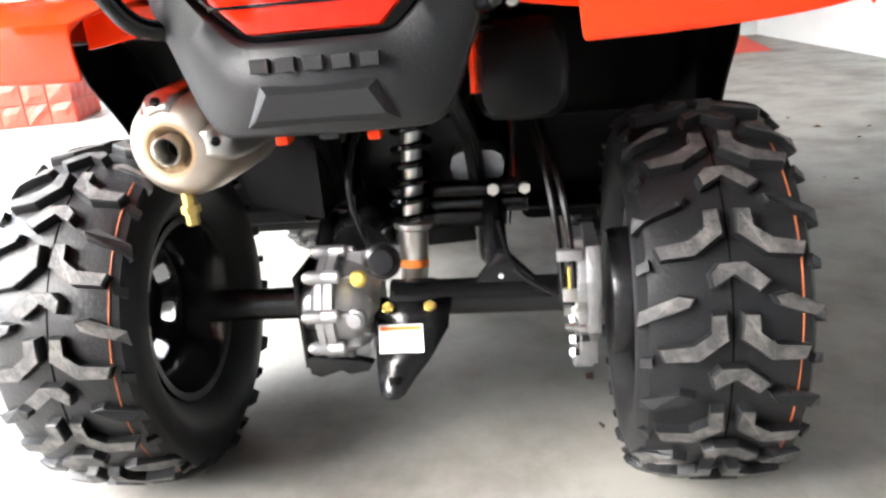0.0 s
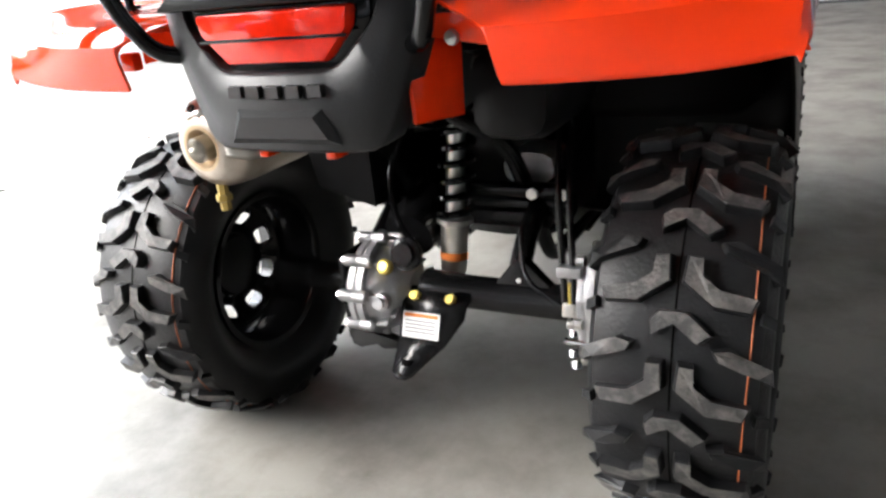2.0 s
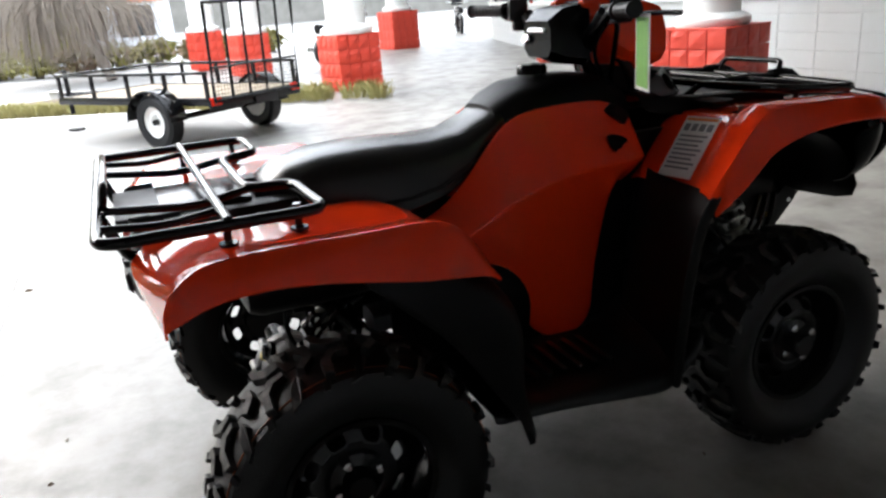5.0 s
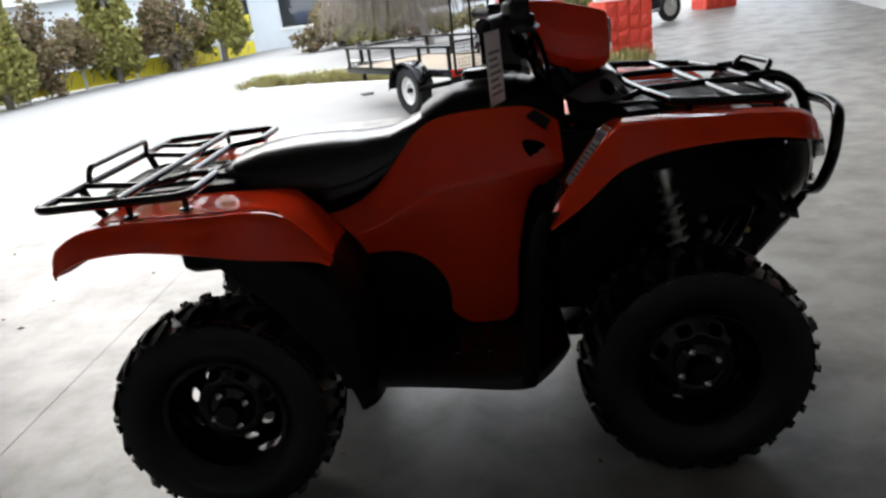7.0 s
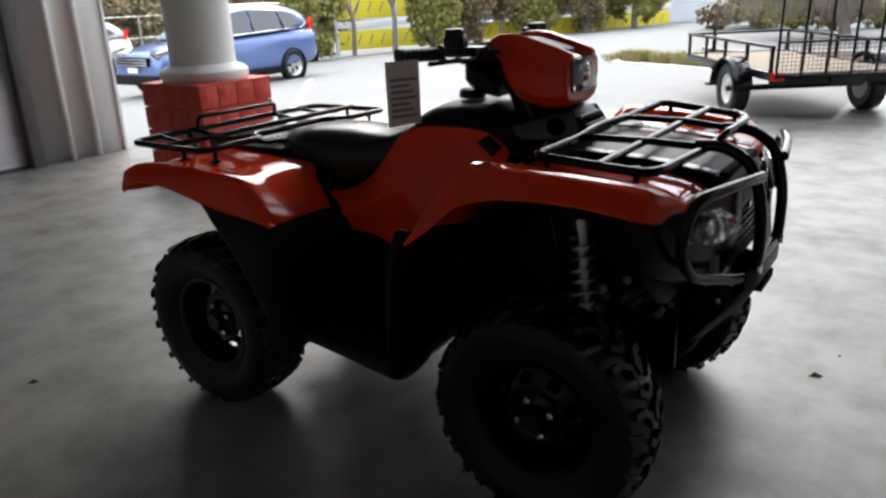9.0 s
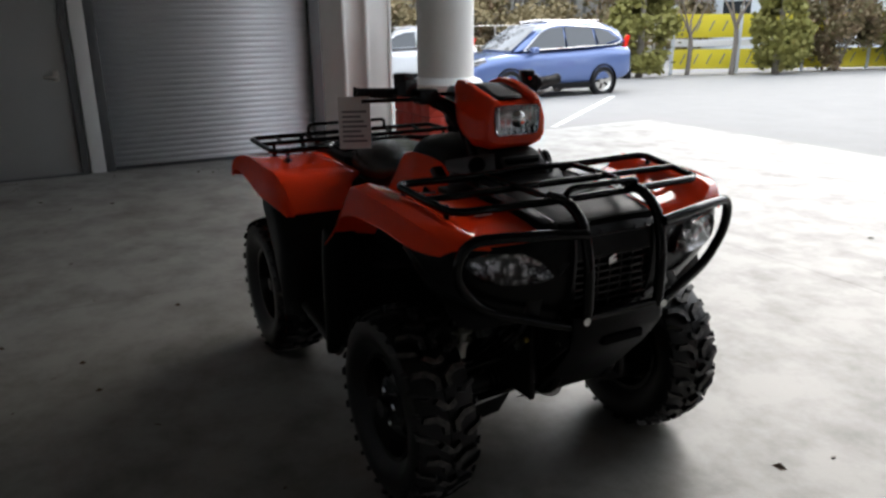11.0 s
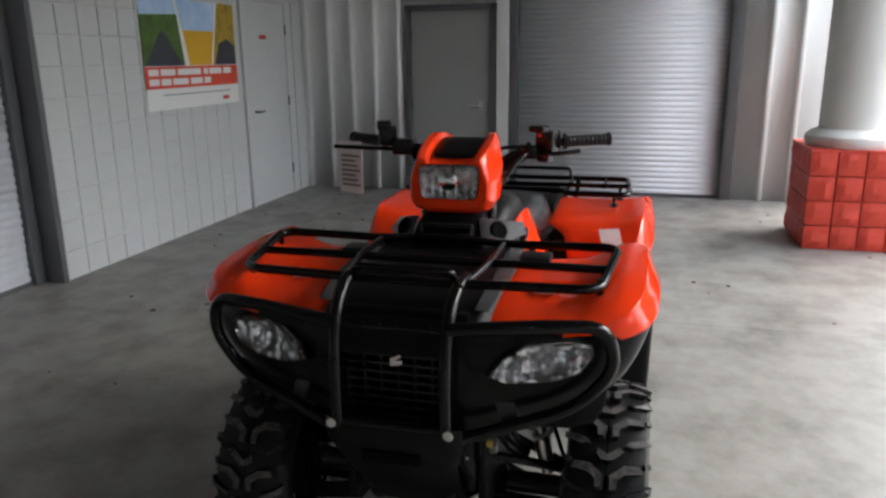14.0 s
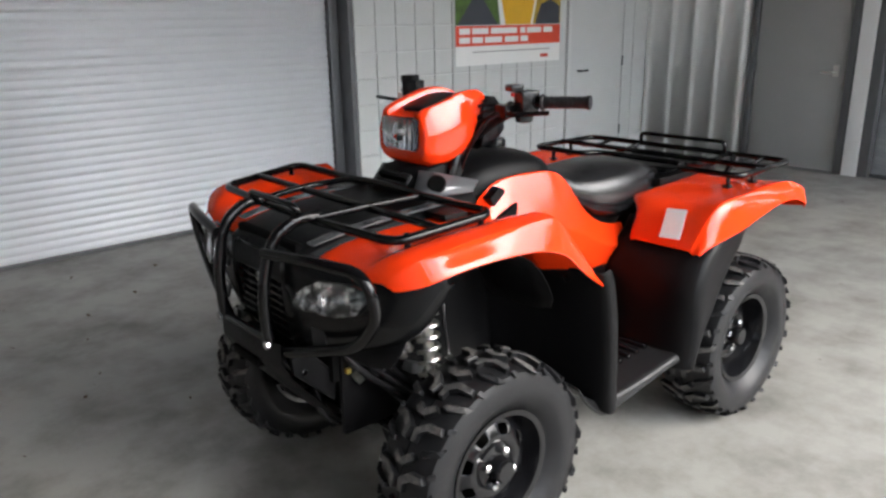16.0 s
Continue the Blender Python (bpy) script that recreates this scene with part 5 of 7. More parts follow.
# front fenders
for s in (1, -1):
    cols = [0.155, 0.2, 0.24, 0.33, 0.405, 0.437, 0.482, 0.5, 0.543, 0.558, 0.573, 0.577]
    # inner x, outer x, inner z, ridge z, lower z, outermost y
    st = [(0.322, 0.254, 0.742, 0.76, 0.72, 0.575), (0.35, 0.275, 0.765, 0.797, 0.735, 0.577), (0.40, 0.33, 0.83, 0.862, 0.77, 0.577), (0.445, 0.385, 0.885, 0.924, 0.818, 0.577), (0.475, 0.42, 0.9, 0.951, 0.85, 0.577), (0.53, 0.51, 0.905, 0.951, 0.88, 0.577),
          (0.62, 0.62, 0.905, 0.948, 0.888, 0.577), (0.72, 0.72, 0.902, 0.943, 0.888, 0.574), (0.80, 0.79, 0.896, 0.935, 0.882, 0.57), (0.855, 0.835, 0.888, 0.929, 0.872, 0.56), (0.895, 0.866, 0.878, 0.914, 0.862, 0.542), (0.918, 0.888, 0.866, 0.892, 0.854, 0.515), (0.93, 0.902, 0.85, 0.862, 0.848, 0.49)]
    rows = []
    for xi, xo, zi, zr, zl, ym in st:
        t = [min(1.0, max(0.0, (y - 0.40) / 0.17)) for y in cols]
        zz = [zi - 0.02, zi, zi, zi + 0.06 * (zr - zi), zi + 0.2 * (zr - zi), zi + 0.7 * (zr - zi), zr - 0.003, zr, zr - 0.1 * (zr - zl), zr - 0.5 * (zr - zl), zl + 0.008, zl]
        ym -= 0.01 if s > 0 else 0.0
        yy = [y if y < 0.3 else 0.3 + (y - 0.3) * (ym - 0.3) / 0.277 for y in cols]
        rows.append([(xi + (xo - xi) * k, s * y, z) for y, z, k in zip(yy, zz, t)])
    f = P("front_fender", fold(fold(sheet(rows), rows, (8,), (), 0.9), rows, (), (4,), 0.6), RED, "glossy red plastic front mudguard")
    skin(f, 0.005, 2)
    P("fender_bolt", lathe([(0, 0), (0.012, 0), (0.01, 0.006), (0, 0.006)], 10, pose(0.30, s * 0.47, 0.73, 0, -60, 0)), STEELB)
    # marker label on the deck
    P("deck_label", box((0.765, 0.28 if s > 0 else -0.33, 0.908), (0.80, 0.33 if s > 0 else -0.28, 0.9125)), PAPER, "small white label", smooth=False)

# body side panels
def side_panel(name, upper, lower, ytop, ymid, ybot, m, s, label="", n=9, rows=5, th=0.005):
    up, lo = along([(x, 0, z) for x, z in upper], n), along([(x, 0, z) for x, z in lower], n)
    grid = []
    for r in range(rows):
        t = r / (rows - 1)
        y = (1 - t) * (1 - t) * ytop + 2 * t * (1 - t) * ymid + t * t * ybot
        grid.append([(u.x + (v.x - u.x) * t, s * y, u.z + (v.z - u.z) * t) for u, v in zip(up, lo)])
    return skin(P(name, sheet(grid), m, label), th, 2)


for s in (1, -1):
    # panel from the seat to the fender, folded along the middle: upper, middle and lower point of each column
    cols = [((-0.50, 0.765), (-0.47, 0.69), (-0.45, 0.625)), ((-0.42, 0.71), (-0.40, 0.66), (-0.39, 0.607)), ((-0.32, 0.702), (-0.30, 0.645), (-0.28, 0.572)), ((-0.22, 0.745), (-0.20, 0.67), (-0.19, 0.538)), ((-0.14, 0.83), (-0.12, 0.715), (-0.10, 0.48)),
            ((-0.08, 0.905), (-0.05, 0.75), (-0.04, 0.385)), ((-0.02, 0.95), (0.04, 0.77), (0.03, 0.318)), ((0.1, 0.957), (0.12, 0.78), (0.12, 0.31)), ((0.2, 0.957), (0.20, 0.785), (0.19, 0.36)), ((0.26, 0.95), (0.245, 0.787), (0.185, 0.56)), ((0.3, 0.925), (0.29, 0.79), (0.205, 0.70)), ((0.335, 0.9), (0.335, 0.80), (0.325, 0.757))]
    rows = []
    for low, t, y0 in ((0, 0, 0.143), (0, 0.1, 0.151), (0, 0.45, 0.178), (0, 0.9, 0.21), (1, 0.0, 0.216), (1, 0.1, 0.215), (1, 0.5, 0.2), (1, 1.0, 0.185)):
        rows.append([(c[low][0] + (c[low + 1][0] - c[low][0]) * t, s * (y0 + 0.05 * max(0.0, (-0.28 - c[1][0]) / 0.2)), c[low][1] + (c[low + 1][1] - c[low][1]) * t) for c in cols])
    skin(P("side_cover", fold(sheet(rows), rows, (), (4,), 0.4), RED, "glossy red side cover below the seat and tank"), 0.005, 2)
    P("shroud_vent", prism([(0.245, 0.925), (0.27, 0.942), (0.312, 0.912), (0.295, 0.885)], "y", s * 0.15, s * 0.186, 0.003), PLASTIC, "black air vent")
    # wing mark as a plain dark shape lying on the shroud
    bm = bmesh.new()
    top = [bm.verts.new((x, s * (0.196 + (0.893 - z) * 0.3), z)) for x, z in ((0.207, 0.885), (0.30, 0.855), (0.29, 0.84), (0.272, 0.842), (0.268, 0.825), (0.252, 0.83), (0.246, 0.815), (0.234, 0.83))]
    low = [bm.verts.new((v.co.x, v.co.y - s * 0.012, v.co.z)) for v in top]
    bm.faces.new(top)
    bm.faces.new(low[::-1])
    for k in range(8):
        bm.faces.new((top[k], top[(k + 1) % 8], low[(k + 1) % 8], low[k]))
    P("wing_mark", bm, PITCH, "plain dark emblem", smooth=False)

# seat and tank cover
seat_st = [(-0.672, 0.80, 0.835, 0.06), (-0.66, 0.785, 0.862, 0.115), (-0.61, 0.765, 0.893, 0.155), (-0.52, 0.738, 0.911, 0.178), (-0.42, 0.712, 0.916, 0.188), (-0.33, 0.712, 0.914, 0.185),
           (-0.24, 0.735, 0.908, 0.17), (-0.15, 0.79, 0.912, 0.148), (-0.07, 0.86, 0.942, 0.128), (-0.02, 0.91, 0.972, 0.118), (0.005, 0.94, 0.985, 0.10)]
P("seat", loft([oval(*r, p=3.4) for r in seat_st]), SEAT, "black vinyl seat")
soften(bike.children[-1], 2)
tank_st = [(-0.05, 0.88, 0.965, 0.11), (-0.01, 0.88, 0.99, 0.138), (0.05, 0.88, 1.015, 0.152), (0.16, 0.88, 1.027, 0.154), (0.26, 0.88, 1.02, 0.15), (0.32, 0.88, 1.0, 0.14), (0.36, 0.88, 0.97, 0.12)]
P("tank_cover", loft([oval(*r, p=3.2) for r in tank_st]), PLASTIC, "matte black tank cover")
soften(bike.children[-1], 2)
P("fuel_cap", lathe([(0, 0), (0.042, 0), (0.042, 0.018), (0.036, 0.026), (0, 0.026)], 20, pose(0.12, 0.0, 1.028, 0, 0, 0)), DARK, "black fuel filler cap")
for s in (1, -1):
    seam = [(x, s * w * 0.99, z0 + (z1 - z0) * 0.36) for x, z0, z1, w in seat_st[1:-1]]
    P("seat_piping", tube(seam, 0.003, 6), SEAT, "stitched black seat seam")

# rear deck between the fenders
P("rear_deck", box((-0.96, -0.172, 0.80), (-0.60, 0.172, 0.838), 0.012), PLASTIC, "matte black rear deck")
P("tool_lid", box((-0.9, -0.13, 0.836), (-0.70, 0.13, 0.85), 0.008), DARK, "dark grey tool box lid")
for y in (-0.07, 0.07):
    P("deck_rib", box((-0.69, y - 0.03, 0.836), (-0.61, y + 0.03, 0.855), 0.008), PLASTIC)

# tail cover with lamp
def bent(y, x):
    return x + 0.95 * y * y


outer = along(fillet([(y, 0, z) for y, z in ((0.2, 0.848), (0.194, 0.795), (0.152, 0.68), (0.132, 0.645), (-0.132, 0.645), (-0.152, 0.68), (-0.194, 0.795), (-0.2, 0.848))], 0.02), 41)
inner = along(fillet([(y, 0, z) for y, z in ((0.15, 0.848), (0.144, 0.806), (0.086, 0.748), (-0.086, 0.748), (-0.144, 0.806), (-0.15, 0.848))], 0.02), 41)
rows = []
for k, x in ((0.0, -0.935), (0.0, -0.984), (0.05, -0.99), (0.5, -0.994), (0.94, -0.99), (1.0, -0.984), (1.0, -0.945)):
    rows.append([(bent(p.x + (q.x - p.x) * k, x), p.x + (q.x - p.x) * k, p.z + (q.z - p.z) * k) for p, q in zip(outer, inner)])
P("tail_cover", sheet(rows), GREYPL, "dark grey plastic tail cover", angle=50)
# scoop pressed into its lower edge
bm = bmesh.new()
vs = [[bm.verts.new(p) for p in r_] for r_ in ([(bent(y, -0.995), y, z) for y, z in ((0.088, 0.657), (0.066, 0.703), (-0.066, 0.703), (-0.088, 0.657))], [(bent(y, -1.004), y, z) for y, z in ((0.074, 0.666), (0.057, 0.694), (-0.057, 0.694), (-0.074, 0.666))])]
for k in range(4):
    bm.faces.new((vs[0][k], vs[0][(k + 1) % 4], vs[1][(k + 1) % 4], vs[1][k]))
bm.faces.new(vs[1])
P("cover_step", bm, GREYPL, "pressed panel in the tail cover", smooth=False)
for k in range(5):
    y = 0.062 - 0.031 * k
    P("emblem_bar", box((-1.0005 + 0.95 * y * y, y - 0.0105, 0.7175), (-0.99 + 0.95 * y * y, y + 0.0105, 0.7325), 0.0006, None, 1), EMBOSS, "plain embossed bar", smooth=False)
P("tail_lamp_housing", prism([(-0.14, 0.83), (-0.135, 0.8), (-0.085, 0.745), (0.085, 0.745), (0.135, 0.8), (0.14, 0.83)], "x", -0.965, -0.90, 0.006), GLOSS, "glossy black lamp surround")
lamp = P("tail_lamp", prism([(-0.118, 0.822), (-0.112, 0.795), (-0.075, 0.757), (0.075, 0.757), (0.112, 0.795), (0.118, 0.822)], "x", -0.985, -0.955, 0.008), TAIL, "red tail lamp lens")
P("tail_cover_lid", prism([(-0.175, 0.828), (0.175, 0.828), (0.15, 0.846), (-0.15, 0.846)], "x", -0.995, -0.86, 0.006), PLASTIC, "black cover above the lamp")
for y in (-0.05, 0.06):
    P("bracket_foot", cbox((-0.95, y, 0.64), (0.03, 0.016, 0.018), 0.004), RED, "red frame tab")
P("lamp_divider", box((-0.9875, -0.112, 0.786), (-0.983, 0.112, 0.79), 0.001), GLOSS, "", lamp)

# rear rack
RZ = 0.884
P("rack_frame", tube([(-1.022, -0.478, RZ), (-1.022, 0.46, RZ), (-0.62, 0.47, RZ), (-0.625, 0.22, RZ), (-0.72, 0.2, RZ - 0.004), (-0.72, -0.2, RZ - 0.004), (-0.625, -0.22, RZ), (-0.62, -0.486, RZ)], 0.0115, 12, True, 0.05), GLOSS, "glossy black tubular rear rack")
P("rack_bar", tube([(-0.80, -0.48, RZ + 0.006), (-0.80, 0.47, RZ + 0.006)], 0.0105, 12), GLOSS)
for y in (-0.2, 0.2):
    P("rack_bar", tube([(-0.72, y, RZ - 0.004), (-0.83, y, RZ - 0.022), (-1.02, y * 1.05, RZ)], 0.009, 10, fr=0.04), GLOSS)
for y in (-0.36, 0.36):
    P("rack_bar", tube([(-1.02, y, RZ), (-0.9, y, RZ - 0.012), (-0.80, y, RZ)], 0.008, 10, fr=0.03), GLOSS)
P("rack_rail", tube([(-1.01, -0.2, RZ), (-1.0, -0.2, RZ + 0.048), (-1.0, 0.2, RZ + 0.048), (-1.01, 0.2, RZ)], 0.0085, 10, fr=0.03), GLOSS, "raised black rail at the rear of the rack")
for s in (1, -1):
    P("rack_stay", tube([(-1.02, s * 0.235, RZ), (-1.0, s * 0.232, 0.83), (-0.975, s * 0.205, 0.775), (-0.94, s * 0.17, 0.768)], 0.012, 12, fr=0.04), GLOSS, "black tubular rack stay")
    for x, y in ((-0.80, 0.43), (-0.66, 0.41)):
        P("rack_leg", tube([(x, s * y, RZ), (x, s * y, 0.82)], 0.008, 8), GLOSS)
        P("rack_washer", lathe([(0, 0), (0.018, 0), (0.018, 0.006), (0, 0.006)], 14, pose(x, s * y, 0.831, 0, 0, 0)), STEELB)

# black wheel guards and footwells
for s in (1, -1):
    # rear guard ahead of the rear wheel
    rows = []
    wide = 0.02 if s < 0 else 0.0
    for z, x0, x1, yo in ((0.755, -0.36, -0.6, 0.54), (0.72, -0.335, -0.56, 0.546), (0.70, -0.325, -0.535, 0.55), (0.68, -0.29, -0.52, 0.555), (0.61, -0.238, -0.44, 0.558), (0.54, -0.222, -0.39, 0.56), (0.45, -0.23, -0.335, 0.562), (0.385, -0.226, -0.29, 0.564), (0.30, -0.205, -0.235, 0.566)):
        yo += wide
        rows.append([(x0 - 0.02, s * 0.2, z), (x0, s * 0.24, z), (x0, s * 0.4, z), (x0 - 0.005, s * (yo - 0.06), z), (x0 - 0.03, s * (yo - 0.01), z), (x0 - 0.06, s * yo, z), ((x0 + x1) / 2 - 0.03, s * yo, z), (x1, s * (yo - 0.004), z)])
    skin(P("rear_wheel_guard", sheet(rows), PLASTIC, "matte black guard in front of the rear wheel"), 0.005, 2)
    # front guard behind the front wheel
    rows = []
    for z, x, yo in ((0.765, 0.27, 0.575), (0.72, 0.24, 0.572), (0.62, 0.215, 0.568), (0.5, 0.2, 0.565), (0.4, 0.192, 0.562), (0.345, 0.188, 0.56), (0.30, 0.182, 0.56)):
        lift = 0.05 if z < 0.3 else 0.0
        rows.append([(x + 0.12, s * 0.16, max(z, 0.385)), (x + 0.07, s * 0.22, max(z, 0.38)), (x + 0.045, s * 0.32, max(z, 0.375)), (x + 0.03, s * 0.44, max(z, 0.37)), (x + 0.014, s * (yo - 0.025), z + lift), (x + 0.004, s * (yo - 0.004), z), (x - 0.015, s * yo, z), (x - 0.03, s * (yo - 0.004), z + 0.012)])
    skin(P("front_wheel_guard", sheet(rows), PLASTIC, "matte black guard behind the front wheel"), 0.005, 2)
    # foot board with ribs and a lipped edge
    rows = []
    for x, z, drop in ((0.285, 0.405, 0.02), (0.24, 0.348, 0.02), (0.185, 0.325, 0.045), (0.14, 0.32, 0.044), (0.0, 0.326, 0.026), (-0.12, 0.338, 0.022), (-0.22, 0.35, 0.022), (-0.31, 0.35, 0.022)):
        rows.append([(x, s * 0.16, z + 0.0), (x, s * 0.3, z), (x, s * 0.48, z), (x, s * 0.512, z + 0.002), (x, s * 0.524, z - 0.01), (x, s * 0.525, z - drop)])
    skin(P("foot_board", sheet(rows), GUARD, "matte black plastic foot board"), 0.006, 2)
    for k in range(7):
        x = -0.2 + 0.045 * k
        P("foot_rib", box((x, s * 0.34 - 0.08, 0.345 - 0.05 * (x + 0.2)), (x + 0.016, s * 0.34 + 0.08, 0.362 - 0.05 * (x + 0.2)), 0.004), STEELB)
    # inner skirt of the engine bay
    side_panel("engine_skirt", [(-0.42, 0.66), (-0.25, 0.68), (0.0, 0.66), (0.12, 0.70), (0.28, 0.78)], [(-0.42, 0.33), (-0.3, 0.33), (0.0, 0.32), (0.16, 0.32), (0.3, 0.37)], 0.2, 0.2, 0.18, PLASTIC, s, "", 6, 4)
    # inner liners over the wheels
    rows = []
    for k in range(9):
        a = math.radians(20 + 140 * k / 8)
        x, z = 0.60 + 0.31 * math.cos(a), 0.47 + 0.40 * math.sin(a)
        z = min(z, 0.835)
        rows.append([(x, s * 0.16, z), (x, s * 0.3, z + 0.01), (x, s * 0.46, z + 0.015)])
    skin(P("wheel_liner", sheet(rows), PLASTIC, "black inner wheel arch"), 0.004, 1)
    rows = []
    for k in range(9):
        a = math.radians(15 + 88 * k / 8)
        x, z = -0.62 + 0.36 * math.cos(a), 0.44 + 0.37 * math.sin(a)
        z = min(z, 0.76)
        rows.append([(x, s * 0.14, z), (x, s * 0.3, z), (x, s * 0.52, z)])
    skin(P("wheel_liner", sheet(rows), PLASTIC, "black inner wheel arch"), 0.004, 1)

# engine, frame
P("engine", loft([oval(x, z0, z1, w, 0, 16, 4) for x, z0, z1, w in ((-0.34, 0.34, 0.56, 0.12), (-0.28, 0.27, 0.62, 0.17), (-0.05, 0.24, 0.66, 0.18), (0.1, 0.24, 0.7, 0.17), (0.26, 0.26, 0.6, 0.14), (0.32, 0.3, 0.5, 0.1))]), STEELB, "dark engine block")
P("air_box", box((-0.6, -0.13, 0.60), (-0.22, 0.13, 0.79), 0.02), PLASTIC, "black air box")
P("cylinder_head", box((-0.06, -0.1, 0.62), (0.16, 0.1, 0.86), 0.02), STEELB)
for k in range(5):
    P("cooling_fin", box((-0.08, -0.12, 0.56 + 0.035 * k), (0.18, 0.12, 0.566 + 0.035 * k), 0.002), ALU)
for s in (1, -1):
    P("frame_rail", tube([(-0.86, s * 0.12, 0.70), (-0.55, s * 0.13, 0.55), (-0.42, s * 0.13, 0.36), (-0.35, s * 0.13, 0.25), (0.5, s * 0.13, 0.24), (0.88, s * 0.1, 0.36), (0.92, s * 0.1, 0.62)], 0.016, 12, fr=0.08), STEELB, "black tubular frame rail")
    P("frame_rail", tube([(-0.86, s * 0.12, 0.72), (-0.3, s * 0.12, 0.8), (0.3, s * 0.1, 0.86), (0.88, s * 0.11, 0.84)], 0.015, 12, fr=0.06), STEELB)
P("cross_tube", rod((-0.47, -0.22, 0.415), (-0.47, 0.2, 0.415), 0.022), STEELB)
P("cross_plate", box((-0.5, -0.18, 0.375), (-0.46, 0.15, 0.405), 0.004), STEELB)
P("belly_plate", box((-0.13, -0.15, 0.232), (0.6, 0.15, 0.245), 0.005), STEELB, "black skid plate under the engine")

# rear axle
AX, AZ = -0.632, 0.294
P("axle_tube", lathe([(0, -0.33), (0.031, -0.33), (0.031, -0.06), (0.034, -0.05), (0.034, 0.02), (0, 0.02)], 20, pose(AX, 0, AZ, -90, 0, 0)), STEELB, "black rear axle tube")
P("axle_tube", lathe([(0, 0.13), (0.042, 0.13), (0.042, 0.16), (0.028, 0.17), (0.028, 0.36), (0, 0.36)], 20, pose(AX, 0, AZ, -90, 0, 0)), STEELB, "black rear axle tube")
DY = 0.036
diff = P("differential", lathe([(0, 0.0), (0.036, 0.0), (0.042, 0.006), (0.056, 0.012), (0.07, 0.026), (0.08, 0.046), (0.084, 0.064), (0.094, 0.067), (0.094, 0.0795), (0.0905, 0.081), (0.0905, 0.083), (0.094, 0.0845), (0.094, 0.096), (0.086, 0.099), (0.06, 0.104), (0.045, 0.116), (0.042, 0.14), (0, 0.14)], 36, pose(AX - 0.005, DY, AZ - 0.002, -90, 0, 0)), ALU, "cast aluminium differential housing")
for k in range(9):
    a = 2 * math.pi * k / 9 + 0.2
    at = pose(AX - 0.005 + 0.094 * math.cos(a), DY, AZ + 0.094 * math.sin(a), -90, 0, 0)
    P("flange_boss", lathe([(0, 0.052), (0.008, 0.052), (0.0115, 0.056), (0.0115, 0.08), (0.0105, 0.082), (0.0115, 0.084), (0.0115, 0.108), (0.0, 0.108)], 12, at), ALU, "", diff)
    P("flange_bolt", lathe([(0, 0.108), (0.0085, 0.108), (0.0085, 0.115), (0.006, 0.117), (0, 0.117)], 6, at), STEEL, "", diff)
    P("case_web", cbox((AX - 0.005 + 0.078 * math.cos(a), DY + 0.045, AZ + 0.078 * math.sin(a)), (0.03, 0.034, 0.006), 0.002, (0, -math.degrees(a), 0)), ALU, "", diff)
P("drain_boss", lathe([(0, 0), (0.016, 0), (0.016, 0.016), (0.011, 0.018), (0.011, 0.026), (0, 0.026)], 12, pose(AX - 0.078, DY + 0.03, AZ + 0.002, 0, -80, 0)), ALU, "", diff)
P("breather_cap", lathe([(0, 0), (0.026, 0), (0.03, 0.006), (0.03, 0.016), (0.022, 0.02), (0.02, 0.03), (0, 0.03)], 20, pose(AX - 0.055, DY - 0.02, AZ + 0.09, 0, -75, 0)), STEELB, "black breather cap", diff)
for k in range(5):
    a = math.radians(200 + 40 * k)
    P("case_rib", cbox((AX + 0.055 * math.cos(a), DY + 0.016, AZ + 0.055 * math.sin(a)), (0.06, 0.012, 0.006), 0.002, (0, -math.degrees(a), 0)), ALU, "", diff)
P("filler_cap", lathe([(0, 0), (0.014, 0), (0.014, 0.012), (0.009, 0.016), (0, 0.016)], 12, pose(AX - 0.072, DY + 0.02, AZ + 0.066, 0, -60, 0)), ZINC, "yellow plated filler plug", diff)
P("pinion_case", lathe([(0, 0), (0.05, 0), (0.058, 0.03), (0.045, 0.07), (0.036, 0.15), (0, 0.15)], 20, pose(AX + 0.05, 0.075, AZ + 0.08, 0, 70, 0)), STEELB)
# guard and tow hitch
P("diff_guard", prism([(0.055, 0.198), (0.065, 0.184), (0.098, 0.178), (0.112, 0.186), (0.15, 0.174), (0.168, 0.18), (0.172, 0.212), (0.155, 0.216), (0.075, 0.204)], "x", AX - 0.055, AX - 0.035, 0.003), STEELB, "bent black steel guard plate")
P("diff_guard_side", box((AX - 0.05, 0.17, 0.19), (AX + 0.06, 0.177, 0.36), 0.002, pose(0, 0, 0)), STEELB)
hitch = P("tow_hitch", sheet([[(-0.655, 0.044, 0.305), (-0.655, -0.086, 0.305)], [(-0.682, 0.044, 0.282), (-0.68, -0.082, 0.284)], [(-0.69, 0.044, 0.265), (-0.69, -0.08, 0.265)], [(-0.712, 0.042, 0.222), (-0.716, -0.05, 0.222)], [(-0.742, 0.036, 0.205), (-0.746, -0.028, 0.205)], [(-0.772, 0.028, 0.19), (-0.774, -0.012, 0.19)], [(-0.782, 0.016, 0.185), (-0.782, 0.0, 0.185)]]), STEELB, "black steel tow hitch plate")
skin(hitch, 0.008, 0)
P("hitch_cheek", prism([(-0.655, 0.305), (-0.69, 0.28), (-0.718, 0.215), (-0.7, 0.19), (-0.65, 0.26)], "y", 0.034, 0.042, 0.002), STEELB)
# Black disc drawn for the dark inside of the hole.
P("hitch_hole", lathe([(0, 0), (0.011, 0), (0.011, 0.0105), (0, 0.0105)], 16, pose(-0.757, 0.006, 0.197, 0, 29, 0)), PITCH)
